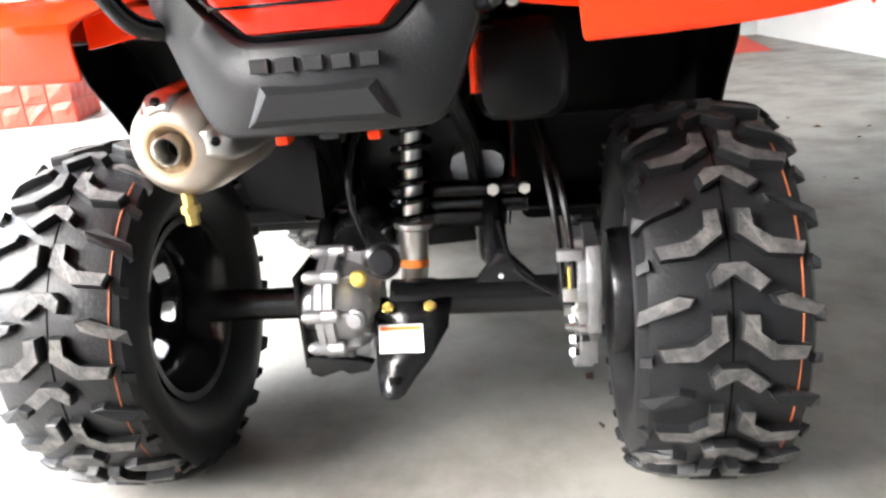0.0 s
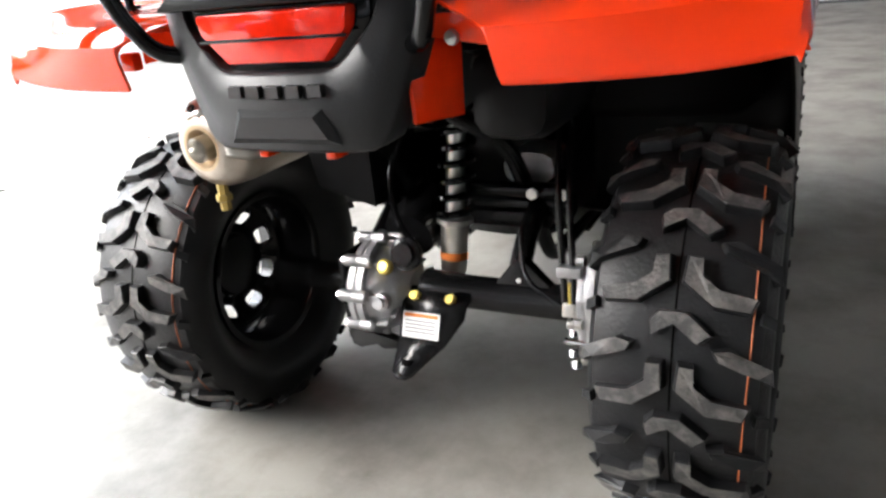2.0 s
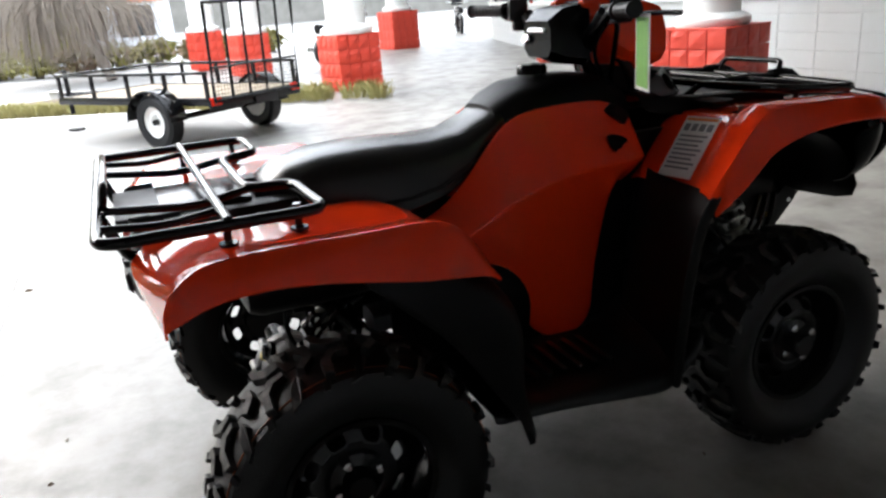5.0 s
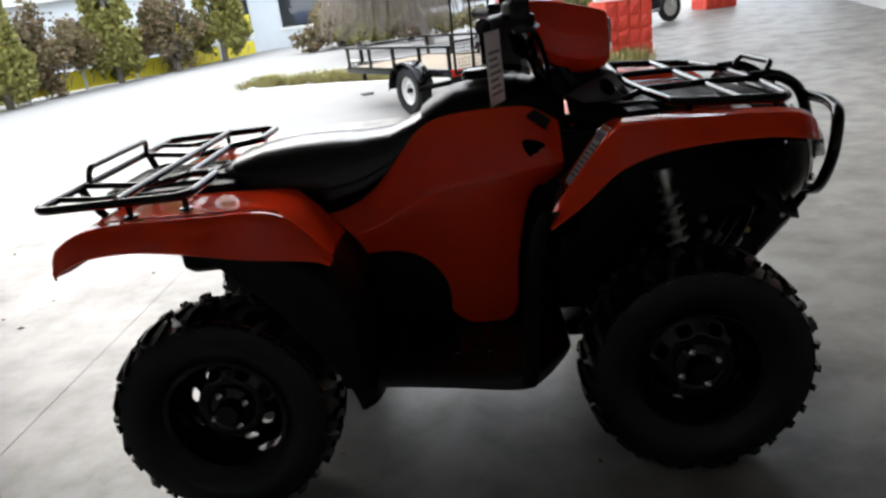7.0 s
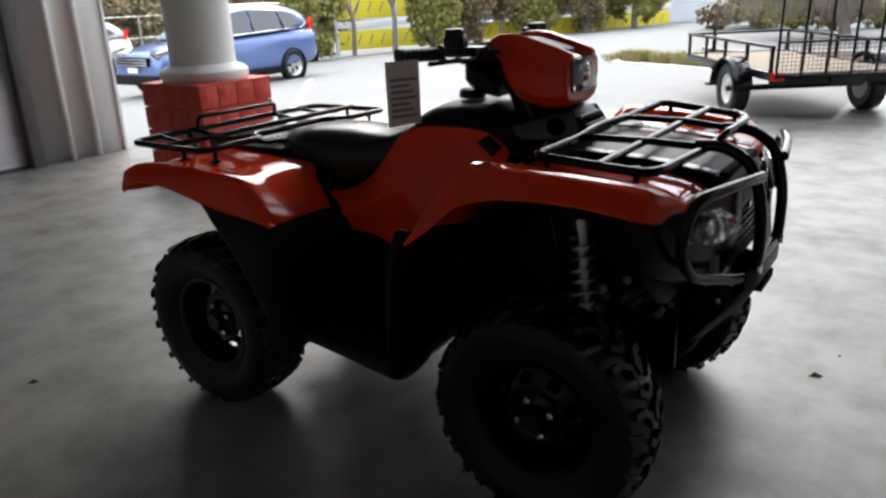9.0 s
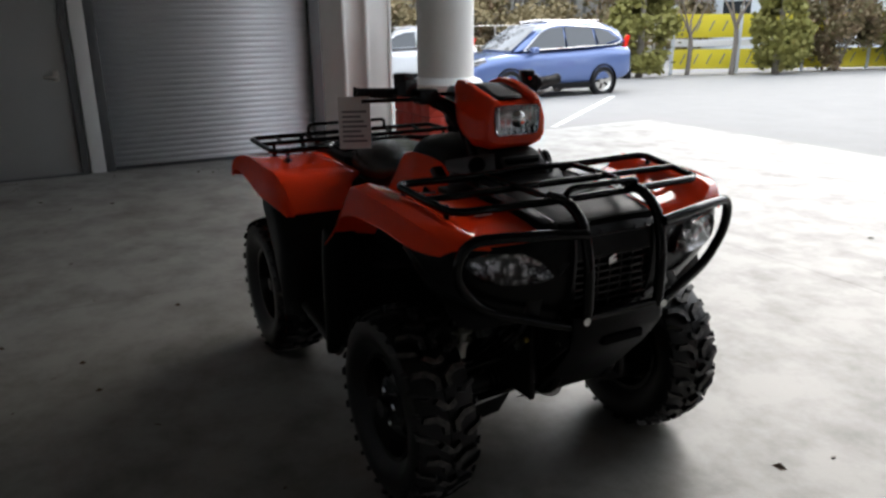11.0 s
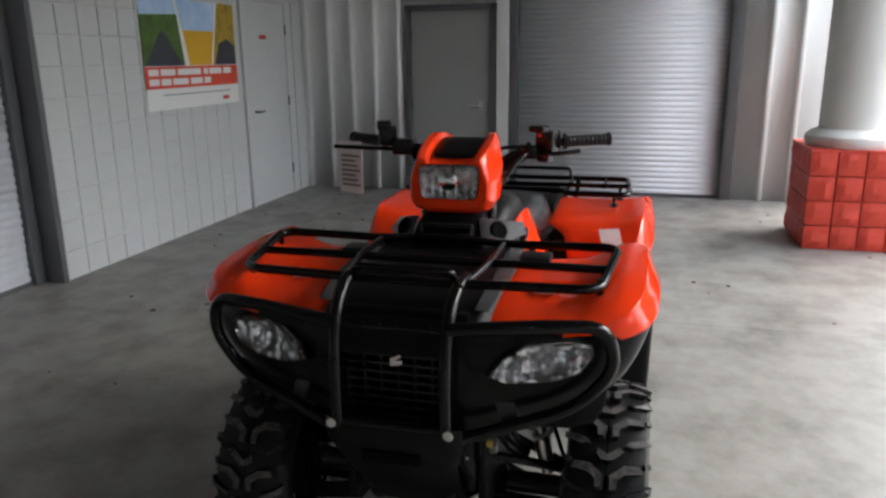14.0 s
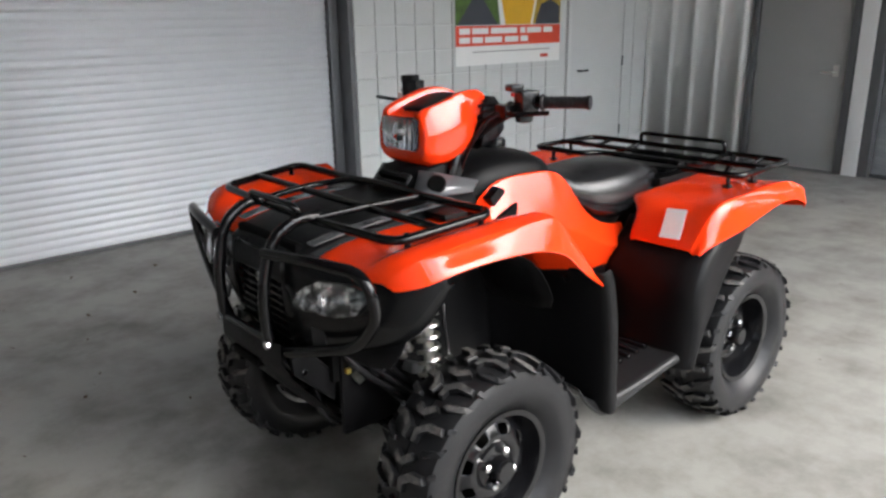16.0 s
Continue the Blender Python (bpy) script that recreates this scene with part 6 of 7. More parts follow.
plate("hitch_label", (-0.6965, 0.036, 0.274), (-0.6965, -0.038, 0.274), (-0.715, 0.035, 0.231), 0.0015, PAPER, "white hitch label with an orange band", [(0.04, 0.96, 0.06, 0.2, ORANGE)] + [(0.08, 0.9, 0.32 + 0.14 * k, 0.37 + 0.14 * k, INK) for k in range(4)])
for y in (0.022, -0.05):
    P("hitch_bolt", lathe([(0, 0), (0.012, 0), (0.012, 0.003), (0.009, 0.004), (0.009, 0.012), (0, 0.012)], 6, pose(-0.672, y, 0.292, 0, -50, 0)), ZINC, "yellow plated bolt")
P("gusset", prism([(-0.12, 0.315), (-0.235, 0.315), (-0.18, 0.372), (-0.165, 0.372)], "x", AX - 0.012, AX + 0.012, 0.003), STEELB, "triangular gusset on the axle")
# Small solid white plug set through the gusset.
P("gusset_hole", lathe([(0, 0), (0.0045, 0), (0.0045, 0.026), (0, 0.026)], 12, pose(AX + 0.013, -0.17, 0.332, 0, -90, 0)), PAPER)
# swing arm and links
P("swing_arm", tube([(AX, -0.165, 0.33), (AX + 0.06, -0.16, 0.38), (-0.42, -0.15, 0.44)], 0.02, 12, fr=0.03), STEELB)
P("swing_arm", tube([(AX, 0.15, 0.32), (-0.5, 0.15, 0.40), (-0.40, 0.14, 0.45)], 0.02, 12, fr=0.03), STEELB)
P("link_rod", rod((-0.5, -0.2, 0.45), (-0.5, 0.02, 0.45), 0.016), STEELB)
for y in (-0.215, -0.16, -0.02):
    P("pivot_bolt", lathe([(0, 0), (0.011, 0), (0.011, 0.008), (0, 0.008)], 6, pose(-0.525, y, 0.452, 0, -90, 0)), STEEL)
P("starter_case", loft([oval(x, 0.45, 0.51, 0.05, 0, 12, 3, -0.13) for x in (-0.46, -0.43, -0.36)]), ALU, "aluminium cover behind the shock")
# shock absorber
s0, s1 = Vector((-0.575, -0.012, 0.312)), Vector((-0.535, -0.03, 0.635))
sd = (s1 - s0).normalized()
turn = sd.to_track_quat("Z", "Y").to_matrix().to_4x4()
sm = Matrix.Translation(s0) @ turn
P("shock_body", lathe([(0, -0.02), (0.02, -0.02), (0.025, 0.0), (0.026, 0.085), (0.034, 0.09), (0.034, 0.098), (0.018, 0.1), (0.018, 0.3), (0.03, 0.31), (0.03, 0.33), (0, 0.33)], 20, sm), STEEL, "bright shock absorber body")
coil = [sm @ Vector((0.031 * math.cos(a), 0.031 * math.sin(a), 0.1 + 0.2 * a / (2 * math.pi * 6.5))) for a in (2 * math.pi * 6.5 * k / 110 for k in range(111))]
P("coil_spring", tube(coil, 0.0068, 8), GLOSS, "black coil spring")
P("shock_label", lathe([(0.0265, 0.02), (0.0265, 0.035)], 20, sm, False), ORANGE)
# right hand brake
PLATE = [(-0.695, 0.395), (-0.585, 0.4), (-0.57, 0.38), (-0.575, 0.16), (-0.6, 0.14), (-0.62, 0.15), (-0.63, 0.2), (-0.705, 0.25), (-0.72, 0.345)]
panel = P("brake_panel", prism(PLATE, "y", -0.348, -0.326, 0.003), ALU, "cast aluminium brake plate")
for (xa, za), (xb, zb) in zip(PLATE, PLATE[1:] + PLATE[:1]):
    mid = Vector(((xa + xb) / 2, -0.322, (za + zb) / 2))
    mid += (Vector((-0.64, -0.322, 0.29)) - mid) * 0.07
    P("plate_rim", cbox(mid, (math.hypot(xb - xa, zb - za) * 0.97, 0.018, 0.007), 0.002, (0, -math.degrees(math.atan2(zb - za, xb - xa)), 0)), ALU, "", panel)
for z in (0.23, 0.275, 0.32, 0.36):
    P("plate_rib", cbox((-0.643, -0.323, z), (0.115, 0.014, 0.006), 0.002), ALU, "", panel)
P("plate_boss", lathe([(0, 0), (0.05, 0), (0.046, 0.012), (0.036, 0.014), (0.034, 0.024), (0, 0.024)], 24, pose(AX, -0.328, AZ, -90, 0, 0)), ALU, "", panel)
P("cam_boss", lathe([(0, 0), (0.018, 0), (0.016, 0.022), (0.009, 0.024), (0.009, 0.036), (0, 0.036)], 14, pose(-0.688, -0.326, 0.285, -90, 0, 0)), STEEL, "", panel)
P("lower_lug", lathe([(0, 0), (0.013, 0), (0.013, 0.03), (0.008, 0.034), (0, 0.034)], 10, pose(-0.606, -0.34, 0.152, -90, 0, 0)), ALU, "", panel)
P("lever_pin", rod((-0.705, -0.322, 0.262), (-0.705, -0.29, 0.262), 0.006), CHROME, "", panel)
P("clevis", cbox((-0.704, -0.3, 0.318), (0.014, 0.024, 0.022), 0.003, (0, 12, 0)), STEEL, "", panel)
P("cable_tip", rod((-0.702, -0.3, 0.318), (-0.702, -0.3, 0.365), 0.0035), ZINC, "yellow plated cable end", panel)
P("brake_drum", lathe([(0, 0), (0.10, 0), (0.105, 0.01), (0.105, 0.04), (0, 0.04)], 28, pose(AX, -0.345, AZ, 90, 0, 0)), STEELB)
for x, z in ((-0.60, 0.155), (-0.585, 0.22), (-0.58, 0.3), (-0.585, 0.385), (-0.69, 0.4), (-0.71, 0.3)):
    P("plate_bolt", lathe([(0, 0), (0.01, 0), (0.01, 0.012), (0.006, 0.016), (0, 0.016)], 8, pose(x, -0.322, z, -90, 0, 0)), STEEL)
P("brake_arm", prism([(-0.70, 0.29), (-0.685, 0.30), (-0.665, 0.215), (-0.68, 0.205)], "y", -0.318, -0.308, 0.002), STEEL)
P("brake_spring", tube([(-0.7 + 0.006 * math.cos(a), -0.305 + 0.006 * math.sin(a), 0.215 + 0.006 * a / 2) for a in (0.55 * k for k in range(46))], 0.0018, 5), CHROME)
for x, z in ((-0.7, 0.27), (-0.705, 0.235), (-0.69, 0.205), (-0.7, 0.31)):
    P("adjuster_nut", lathe([(0, 0), (0.009, 0), (0.009, 0.012), (0, 0.012)], 6, pose(x, -0.305, z, 0, 15, 0)), CHROME)
P("brake_cable", tube([(-0.7, -0.305, 0.30), (-0.7, -0.305, 0.4), (-0.66, -0.29, 0.5), (-0.5, -0.25, 0.62)], 0.006, 8, fr=0.05), STEELB)
P("brake_cable", tube([(-0.695, -0.29, 0.30), (-0.695, -0.285, 0.41), (-0.65, -0.27, 0.52), (-0.5, -0.23, 0.64)], 0.006, 8, fr=0.05), STEELB)
P("cable_clamp", cbox((-0.7, -0.3, 0.385), (0.02, 0.04, 0.018), 0.003), ALU)
P("vent_hose", tube([(-0.62, 0.045, 0.37), (-0.64, 0.06, 0.42), (-0.635, 0.075, 0.5), (-0.6, 0.065, 0.56), (-0.58, 0.05, 0.6)], 0.006, 8, fr=0.04), DARK, "thin grey breather hose")
P("axle_cable", tube([(-0.62, -0.17, 0.42), (-0.675, -0.19, 0.35), (-0.68, -0.25, 0.315), (-0.69, -0.3, 0.295)], 0.0045, 8, fr=0.05), STEELB)
for o in bike.children:
    if o.name.startswith(("brake_panel", "plate_bolt", "brake_arm", "brake_spring", "adjuster_nut", "brake_cable", "cable_clamp")):
        o.location.y += 0.02
# muffler on the left
m0, m1 = Vector((-0.915, 0.226, 0.626)), Vector((-0.42, 0.2, 0.64))
mm = Matrix.Translation(m0) @ (m1 - m0).normalized().to_track_quat("Z", "Y").to_matrix().to_4x4()
DOME = [(0.034, 0.004), (0.046, 0.006), (0.056, 0.013), (0.064, 0.023), (0.069, 0.036), (0.071, 0.052)]
muf = P("muffler", lathe([(0.02, 0.018), (0.027, 0.012), (0.031, 0.004)] + DOME + [(0.0715, 0.07), (0.073, 0.074), (0.073, 0.2), (0.066, 0.25), (0.04, 0.34), (0.024, 0.36), (0, 0.36)], 40, mm, False), BURNT, "stainless muffler stained by heat")
P("tail_pipe", lathe([(0.0165, 0.08), (0.0165, -0.006), (0.0178, -0.008), (0.0195, -0.006), (0.0195, 0.04)], 24, mm, False), STEEL, "", muf)
# Black disc closes the pipe and stands for the shade down it.
P("pipe_bore", lathe([(0, 0.0), (0.0165, 0.0)], 20, mm @ pose(0, 0, 0.03), False), PITCH, "", muf)
P("heat_stain", lathe([(0.021, 0.0165), (0.0268, 0.0112), (0.0308, 0.0034), (0.036, 0.0034)], 28, mm, False), material("heat_tint", (0.30, 0.2, 0.11), 0.42, 0.8, vary=0.7, scale=18, other=(0.5, 0.42, 0.3)), "", muf)
P("drain_plug", lathe([(0, -0.012), (0.009, -0.012), (0.009, -0.03), (0.013, -0.03), (0.013, -0.04), (0.009, -0.042), (0.009, -0.056), (0, -0.056)], 6, pose(m0.x + 0.03, m0.y, m0.z - 0.05)), BRASS, "brass drain plug", muf)
mrot = mm.to_3x3().inverted()
mup, mright = (mrot @ Vector((0, 0, 1))).normalized(), (mrot @ Vector((0, -1, 0))).normalized()
for mid in (-8, 84):
    a = math.radians(mid)
    d, e = mup * math.cos(a) + mright * math.sin(a), mright * math.cos(a) - mup * math.sin(a)
    rows = []
    for v in (-1, -0.75, 0, 0.75, 1):
        lift = 0.004 if abs(v) < 1 else 0.001
        rows.append([mm @ (d * math.sqrt(max((r + lift) ** 2 - (v * w) ** 2, 1e-6)) + e * (v * w) + Vector((0, 0, z - lift))) for (r, z), w in zip(DOME[1:] + [(0.073, 0.09), (0.073, 0.2)], (0.014, 0.02, 0.026, 0.03, 0.032, 0.034, 0.034))])
    skin(P("heat_shield", sheet(rows), STEEL, "bright bent bracket plate on the muffler", muf), 0.002, 0)
    P("shield_screw", lathe([(0, 0), (0.007, 0), (0.006, 0.003), (0, 0.004)], 12, mm @ (Matrix.Translation(d * 0.061 + Vector((0, 0, 0.008))) @ (d * 0.6 - Vector((0, 0, 0.8))).to_track_quat("Z", "Y").to_matrix().to_4x4())), STEELB, "", muf)
P("muffler_bracket", cbox((-0.66, 0.17, 0.64), (0.16, 0.02, 0.05), 0.004), STEELB)
P("exhaust_pipe", tube([(-0.46, 0.193, 0.555), (-0.36, 0.17, 0.54), (-0.1, 0.16, 0.5), (0.2, 0.14, 0.48)], 0.02, 12, fr=0.1), BURNT)
# boxes and cables inside the rear bay
P("battery_box", loft([[(x, y, z) for y, z in ((0.13, 0.435), (0.255, 0.47), (0.275, 0.57), (0.27, 0.64), (0.13, 0.64))] for x in (-0.60, -0.42)]), PLASTIC, "black plastic box by the rear wheel")
P("inner_box", loft([oval(x, z0, z1, w, 0, 16, 4, y0) for x, z0, z1, w, y0 in ((-0.775, 0.64, 0.72, 0.03, -0.22), (-0.765, 0.615, 0.735, 0.055, -0.22), (-0.74, 0.605, 0.745, 0.066, -0.22), (-0.6, 0.6, 0.75, 0.07, -0.21), (-0.48, 0.6, 0.75, 0.07, -0.2))]), PLASTIC, "rounded black plastic air duct")
P("rubber_boot", lathe([(0.018, 0), (0.026, 0.008), (0.018, 0.016), (0.026, 0.024), (0.018, 0.032), (0.026, 0.04), (0.018, 0.048), (0.02, 0.06)], 14, pose(-0.74, -0.17, 0.73), False), STEELB)
P("connector", cbox((-0.75, 0.055, 0.615), (0.05, 0.03, 0.025), 0.004), GREYPL)
for k in range(3):
    P("wire", tube([(-0.78, -0.06 + 0.03 * k, 0.64), (-0.7, -0.08 + 0.05 * k, 0.61), (-0.6, -0.12 + 0.07 * k, 0.65), (-0.5, -0.1 + 0.05 * k, 0.7)], 0.004, 6, fr=0.04), STEELB)

# front end
def both(f):
    for s in (1, -1):
        f(s)


# centre cowl: from the dash down to the nose
cowl = []
for x, z, w, d in ((0.36, 0.955, 0.16, 0.1), (0.42, 0.945, 0.185, 0.1), (0.52, 0.93, 0.2, 0.1), (0.68, 0.925, 0.2, 0.1), (0.82, 0.915, 0.195, 0.1), (0.93, 0.895, 0.185, 0.09), (0.975, 0.862, 0.175, 0.08), (0.985, 0.80, 0.165, 0.06)):
    cowl.append([(x, -w - 0.02, z - 0.045), (x, -w, z - 0.008), (x, -w * 0.9, z), (x, -w * 0.45, z + 0.006), (x, 0, z + 0.006), (x, w * 0.45, z + 0.006), (x, w * 0.9, z), (x, w, z - 0.008), (x, w + 0.02, z - 0.045)])
skin(P("nose_cowl", sheet(cowl), PLASTIC, "matte black nose cowl"), 0.006, 2)


def sheen_strip(s):
    # The cowl's sky reflection, laid on as a grey strip.
    rows = [[(x, s * y, z) for y in (w - 0.024, w - 0.02, w + 0.012, w + 0.016)] for x, z, w in ((0.47, 0.943, 0.195), (0.54, 0.936, 0.198), (0.7, 0.931, 0.2), (0.84, 0.92, 0.196), (0.93, 0.901, 0.188))]
    skin(P("cowl_strip", sheet(rows), SKYGREY, "sky reflection along the black cowl, drawn as a smooth grey strip"), 0.004, 1)


both(sheen_strip)
# raised vent housing behind the cowl
vent = P("vent_housing", loft([[(x, y, z) for y, z in ((-w, z0), (-w * 0.86, z1 - 0.012), (-w * 0.7, z1), (w * 0.7, z1), (w * 0.86, z1 - 0.012), (w, z0))] for x, z0, z1, w in ((0.32, 0.95, 1.035, 0.09), (0.43, 0.945, 1.025, 0.1), (0.5, 0.94, 1.012, 0.1), (0.545, 0.93, 0.95, 0.11))]), PLASTIC, "black vent housing below the headlamp")
# Solid black bar stands for the shaded slot.
P("vent_slot", cbox((0.525, 0, 0.985), (0.012, 0.13, 0.022), 0.004, (0, 36, 0)), PITCH, "", vent)
P("vent_frame", tube([(0.519, -0.072, 0.996), (0.519, 0.072, 0.996), (0.537, 0.068, 0.972), (0.537, -0.068, 0.972)], 0.005, 8, True, 0.01), GREYPL, "", vent)


def vent_side(s):
    # Vent side takes the same grey for the sky it reflects.
    rows = [[(0.545, s * 0.105, 0.94), (0.5, s * 0.15, 0.942), (0.4, s * 0.2, 0.95)], [(0.5, s * 0.085, 1.012), (0.45, s * 0.12, 1.0), (0.36, s * 0.185, 0.975)]]
    skin(P("vent_side", sheet(rows), SKYGREY, "side of the vent housing, greyed for reflected sky"), 0.006, 0)
    # Black disc stands for the shade in the round vent.
    P("vent_hole", lathe([(0, 0), (0.026, 0), (0.028, 0.006), (0.022, 0.012), (0, 0.008)], 20, Matrix.Translation((0.474, s * 0.133, 0.973)) @ Vector((0.62, 0.55 * s, 0.45)).to_track_quat("Z", "Y").to_matrix().to_4x4()), PITCH, "round vent drawn as a black disc")
    P("cable_sleeve", tube([(0.40, s * 0.09, 0.95), (0.37, s * 0.1, 1.03), (0.32, s * 0.07, 1.09)], 0.016, 10, fr=0.04), STEELB)
    # lip behind the cowl
    P("deck_pocket", box((0.50, 0.2 * s if s > 0 else -0.29, 0.912), (0.58, 0.29 if s > 0 else -0.2, 0.93), 0.006), PLASTIC)


both(vent_side)
# grille, over a black slab that stands for the shade behind it
P("grille_back", box((0.93, -0.16, 0.63), (0.955, 0.16, 0.9), 0.01), PITCH)
for k in range(11):
    z = 0.645 + 0.021 * k
    P("grille_slat", box((0.955, -0.135, z), (0.975, 0.135, z + 0.008), 0.002), STEELB)
for k in range(7):
    y = -0.12 + 0.04 * k
    P("grille_slat", box((0.957, y - 0.003, 0.64), (0.971, y + 0.003, 0.87), 0.001), STEELB)
P("nose_emblem", prism([(-0.014, 0.772), (0.012, 0.778), (0.015, 0.788), (-0.003, 0.787), (0.012, 0.795), (0.009, 0.803), (-0.015, 0.792)], "x", 0.975, 0.982, 0.001), CHROME, "plain bright emblem")


def face(s):
    # glossy face between grille and fender, with the lamp in it
    rows = []
    for y, xf, z1, z0 in ((0.13, 0.985, 0.872, 0.60), (0.18, 0.98, 0.87, 0.605), (0.24, 0.965, 0.866, 0.625), (0.33, 0.945, 0.862, 0.645), (0.41, 0.918, 0.858, 0.672), (0.465, 0.893, 0.862, 0.69), (0.505, 0.868, 0.87, 0.725), (0.53, 0.838, 0.876, 0.78), (0.548, 0.80, 0.88, 0.842)):
        rows.append([(xf - 0.01, s * y, z1), (xf, s * y, z1 - 0.015), (xf + 0.004, s * y, (z1 * 2 + z0) / 3), (xf - 0.004, s * y, (z1 + 2 * z0) / 3), (xf - 0.03, s * (y - 0.01), z0 + 0.012), (xf - 0.05, s * (y - 0.03), z0)])
    skin(P("front_face", sheet(rows), DARK, "black front face panel"), 0.005, 2)
    # headlamp
    out = [(-0.112 * s, -0.03), (-0.08 * s, -0.043), (0.02 * s, -0.044), (0.085 * s, -0.026), (0.118 * s, 0.012), (0.112 * s, 0.034), (0.06 * s, 0.042), (-0.03 * s, 0.036), (-0.085 * s, 0.006)]

    def lampmesh(k, z0, z1, bev):
        bm = prism([(u * k, v * k) for u, v in out], "z", z0, z1, bev)
        # local x runs along the face, local y up it
        right = Vector((-0.3 * s, 0.93, 0)).normalized()
        n = Vector((0.93, 0.3 * s, 0.22)).normalized()
        up = n.cross(right) * -1
        if up.z < 0:
            up = -up
        R = Matrix((right, up, n)).transposed().to_4x4()
        bm.transform(Matrix.Translation((0.948, s * 0.315, 0.805)) @ R)
        return bm

    hl = P("headlamp", lampmesh(1.05, -0.01, 0.008, 0.003), GLOSS, "headlamp with clear lens and bright reflector")
    P("reflector", lampmesh(0.96, 0.006, 0.0095, 0.0), LAMPIN, "", hl)
    for i, (u, v, r) in enumerate(((0.005, -0.004, 0.026), (-0.055, -0.012, 0.014))):
        c = Vector((0.948, s * 0.315, 0.805)) + Vector((-0.3 * s, 0.93, 0)).normalized() * u * s + Vector((0.05, 0, 1)).normalized() * v
        P("lamp_bowl", lathe([(0.004, 0.004), (r * 0.5, 0.006), (r * 0.9, 0.018), (r, 0.022)], 18, Matrix.Translation(c) @ Vector((0.93, 0.3 * s, 0.22)).to_track_quat("Z", "Y").to_matrix().to_4x4(), False), REFLECT, "", hl)
    P("lamp_lens", lampmesh(1.0, 0.012, 0.03, 0.006), LENS, "clear lens", hl)
    P("side_reflector", cbox((0.958, s * 0.245, 0.69), (0.006, 0.04, 0.055), 0.002, (15 * s, -12, 18 * s)), GREYPL, "small grey reflector")


both(face)
# brush guard
P("guard_hoop", tube([(0.89, -0.135, 0.955), (0.96, -0.132, 0.958), (1.03, -0.128, 0.915), (1.062, -0.125, 0.80), (1.06, -0.125, 0.64), (0.99, -0.12, 0.55)], 0.015, 14, fr=0.07), GLOSS, "glossy black guard tube")
P("guard_hoop", tube([(0.89, 0.135, 0.955), (0.96, 0.132, 0.958), (1.03, 0.128, 0.915), (1.062, 0.125, 0.80), (1.06, 0.125, 0.64), (0.99, 0.12, 0.55)], 0.015, 14, fr=0.07), GLOSS, "glossy black guard tube")
both(lambda s: P("guard_wing", tube([(1.052, s * 0.13, 0.888), (1.03, s * 0.3, 0.902), (0.985, s * 0.455, 0.898), (0.965, s * 0.478, 0.80), (0.97, s * 0.40, 0.70), (1.02, s * 0.19, 0.635), (1.035, s * 0.13, 0.62)], 0.0145, 14, fr=0.085), GLOSS, "glossy black side hoop of the guard"))
P("guard_bar", rod((1.055, -0.125, 0.655), (1.055, 0.125, 0.655), 0.012), GLOSS)
P("guard_plate", sheet([[(1.045, -0.16, 0.655), (1.065, -0.13, 0.66), (1.066, 0.13, 0.66), (1.045, 0.16, 0.655)], [(1.045, -0.16, 0.60), (1.065, -0.13, 0.60), (1.066, 0.13, 0.60), (1.045, 0.16, 0.60)], [(1.01, -0.14, 0.54), (1.03, -0.11, 0.53), (1.03, 0.11, 0.53), (1.01, 0.14, 0.54)], [(0.93, -0.13, 0.44), (0.945, -0.1, 0.43), (0.945, 0.1, 0.43), (0.93, 0.13, 0.44)], [(0.86, -0.13, 0.355), (0.87, -0.1, 0.345), (0.87, 0.1, 0.345), (0.86, 0.13, 0.355)], [(0.74, -0.13, 0.27), (0.74, -0.1, 0.262), (0.74, 0.1, 0.262), (0.74, 0.13, 0.27)]]), PLASTIC, "black steel bumper and skid plate")
skin(bike.children[-1], 0.006, 0)
both(lambda s: P("guard_bolt", lathe([(0, 0), (0.012, 0), (0.012, 0.008), (0, 0.008)], 8, pose(1.066, s * 0.135, 0.652, 0, 90, 0)), CHROME, "bright bolt"))
# Black block set on the plate for the shade of the winch opening.
P("winch_opening", box((1.03, -0.07, 0.565), (1.069, 0.07, 0.59), 0.004), PITCH)
for o in bike.children:
    if o.name.startswith(("guard_", "winch")):
        o.location.x -= 0.026
# front rack
FZ = 0.958
both(lambda s: P("rack_frame", tube([(0.885, s * 0.13, FZ - 0.012), (0.862, s * 0.40, FZ - 0.014), (0.835, s * 0.435, FZ - 0.014), (0.60, s * 0.462, FZ + 0.008), (0.575, s * 0.44, FZ + 0.01), (0.565, s * 0.2, FZ + 0.004)], 0.0115, 12, fr=0.045), GLOSS, "glossy black tubular front rack"))
P("rack_bar", tube([(0.735, -0.445, FZ - 0.002), (0.735, 0.445, FZ - 0.002)], 0.0105, 12), GLOSS)
P("rack_bar", tube([(0.565, -0.2, FZ + 0.004), (0.55, 0, FZ + 0.008), (0.565, 0.2, FZ + 0.004)], 0.0105, 12, fr=0.05), GLOSS)
P("rack_bar", tube([(0.885, -0.14, FZ - 0.012), (0.885, 0.14, FZ - 0.012)], 0.0105, 12), GLOSS)
both(lambda s: P("rack_bar", tube([(0.50, s * 0.17, FZ - 0.03), (0.56, s * 0.17, FZ + 0.004), (0.75, s * 0.165, FZ + 0.004), (0.89, s * 0.14, FZ - 0.006), (0.95, s * 0.135, FZ - 0.002)], 0.0095, 12, fr=0.04), GLOSS))
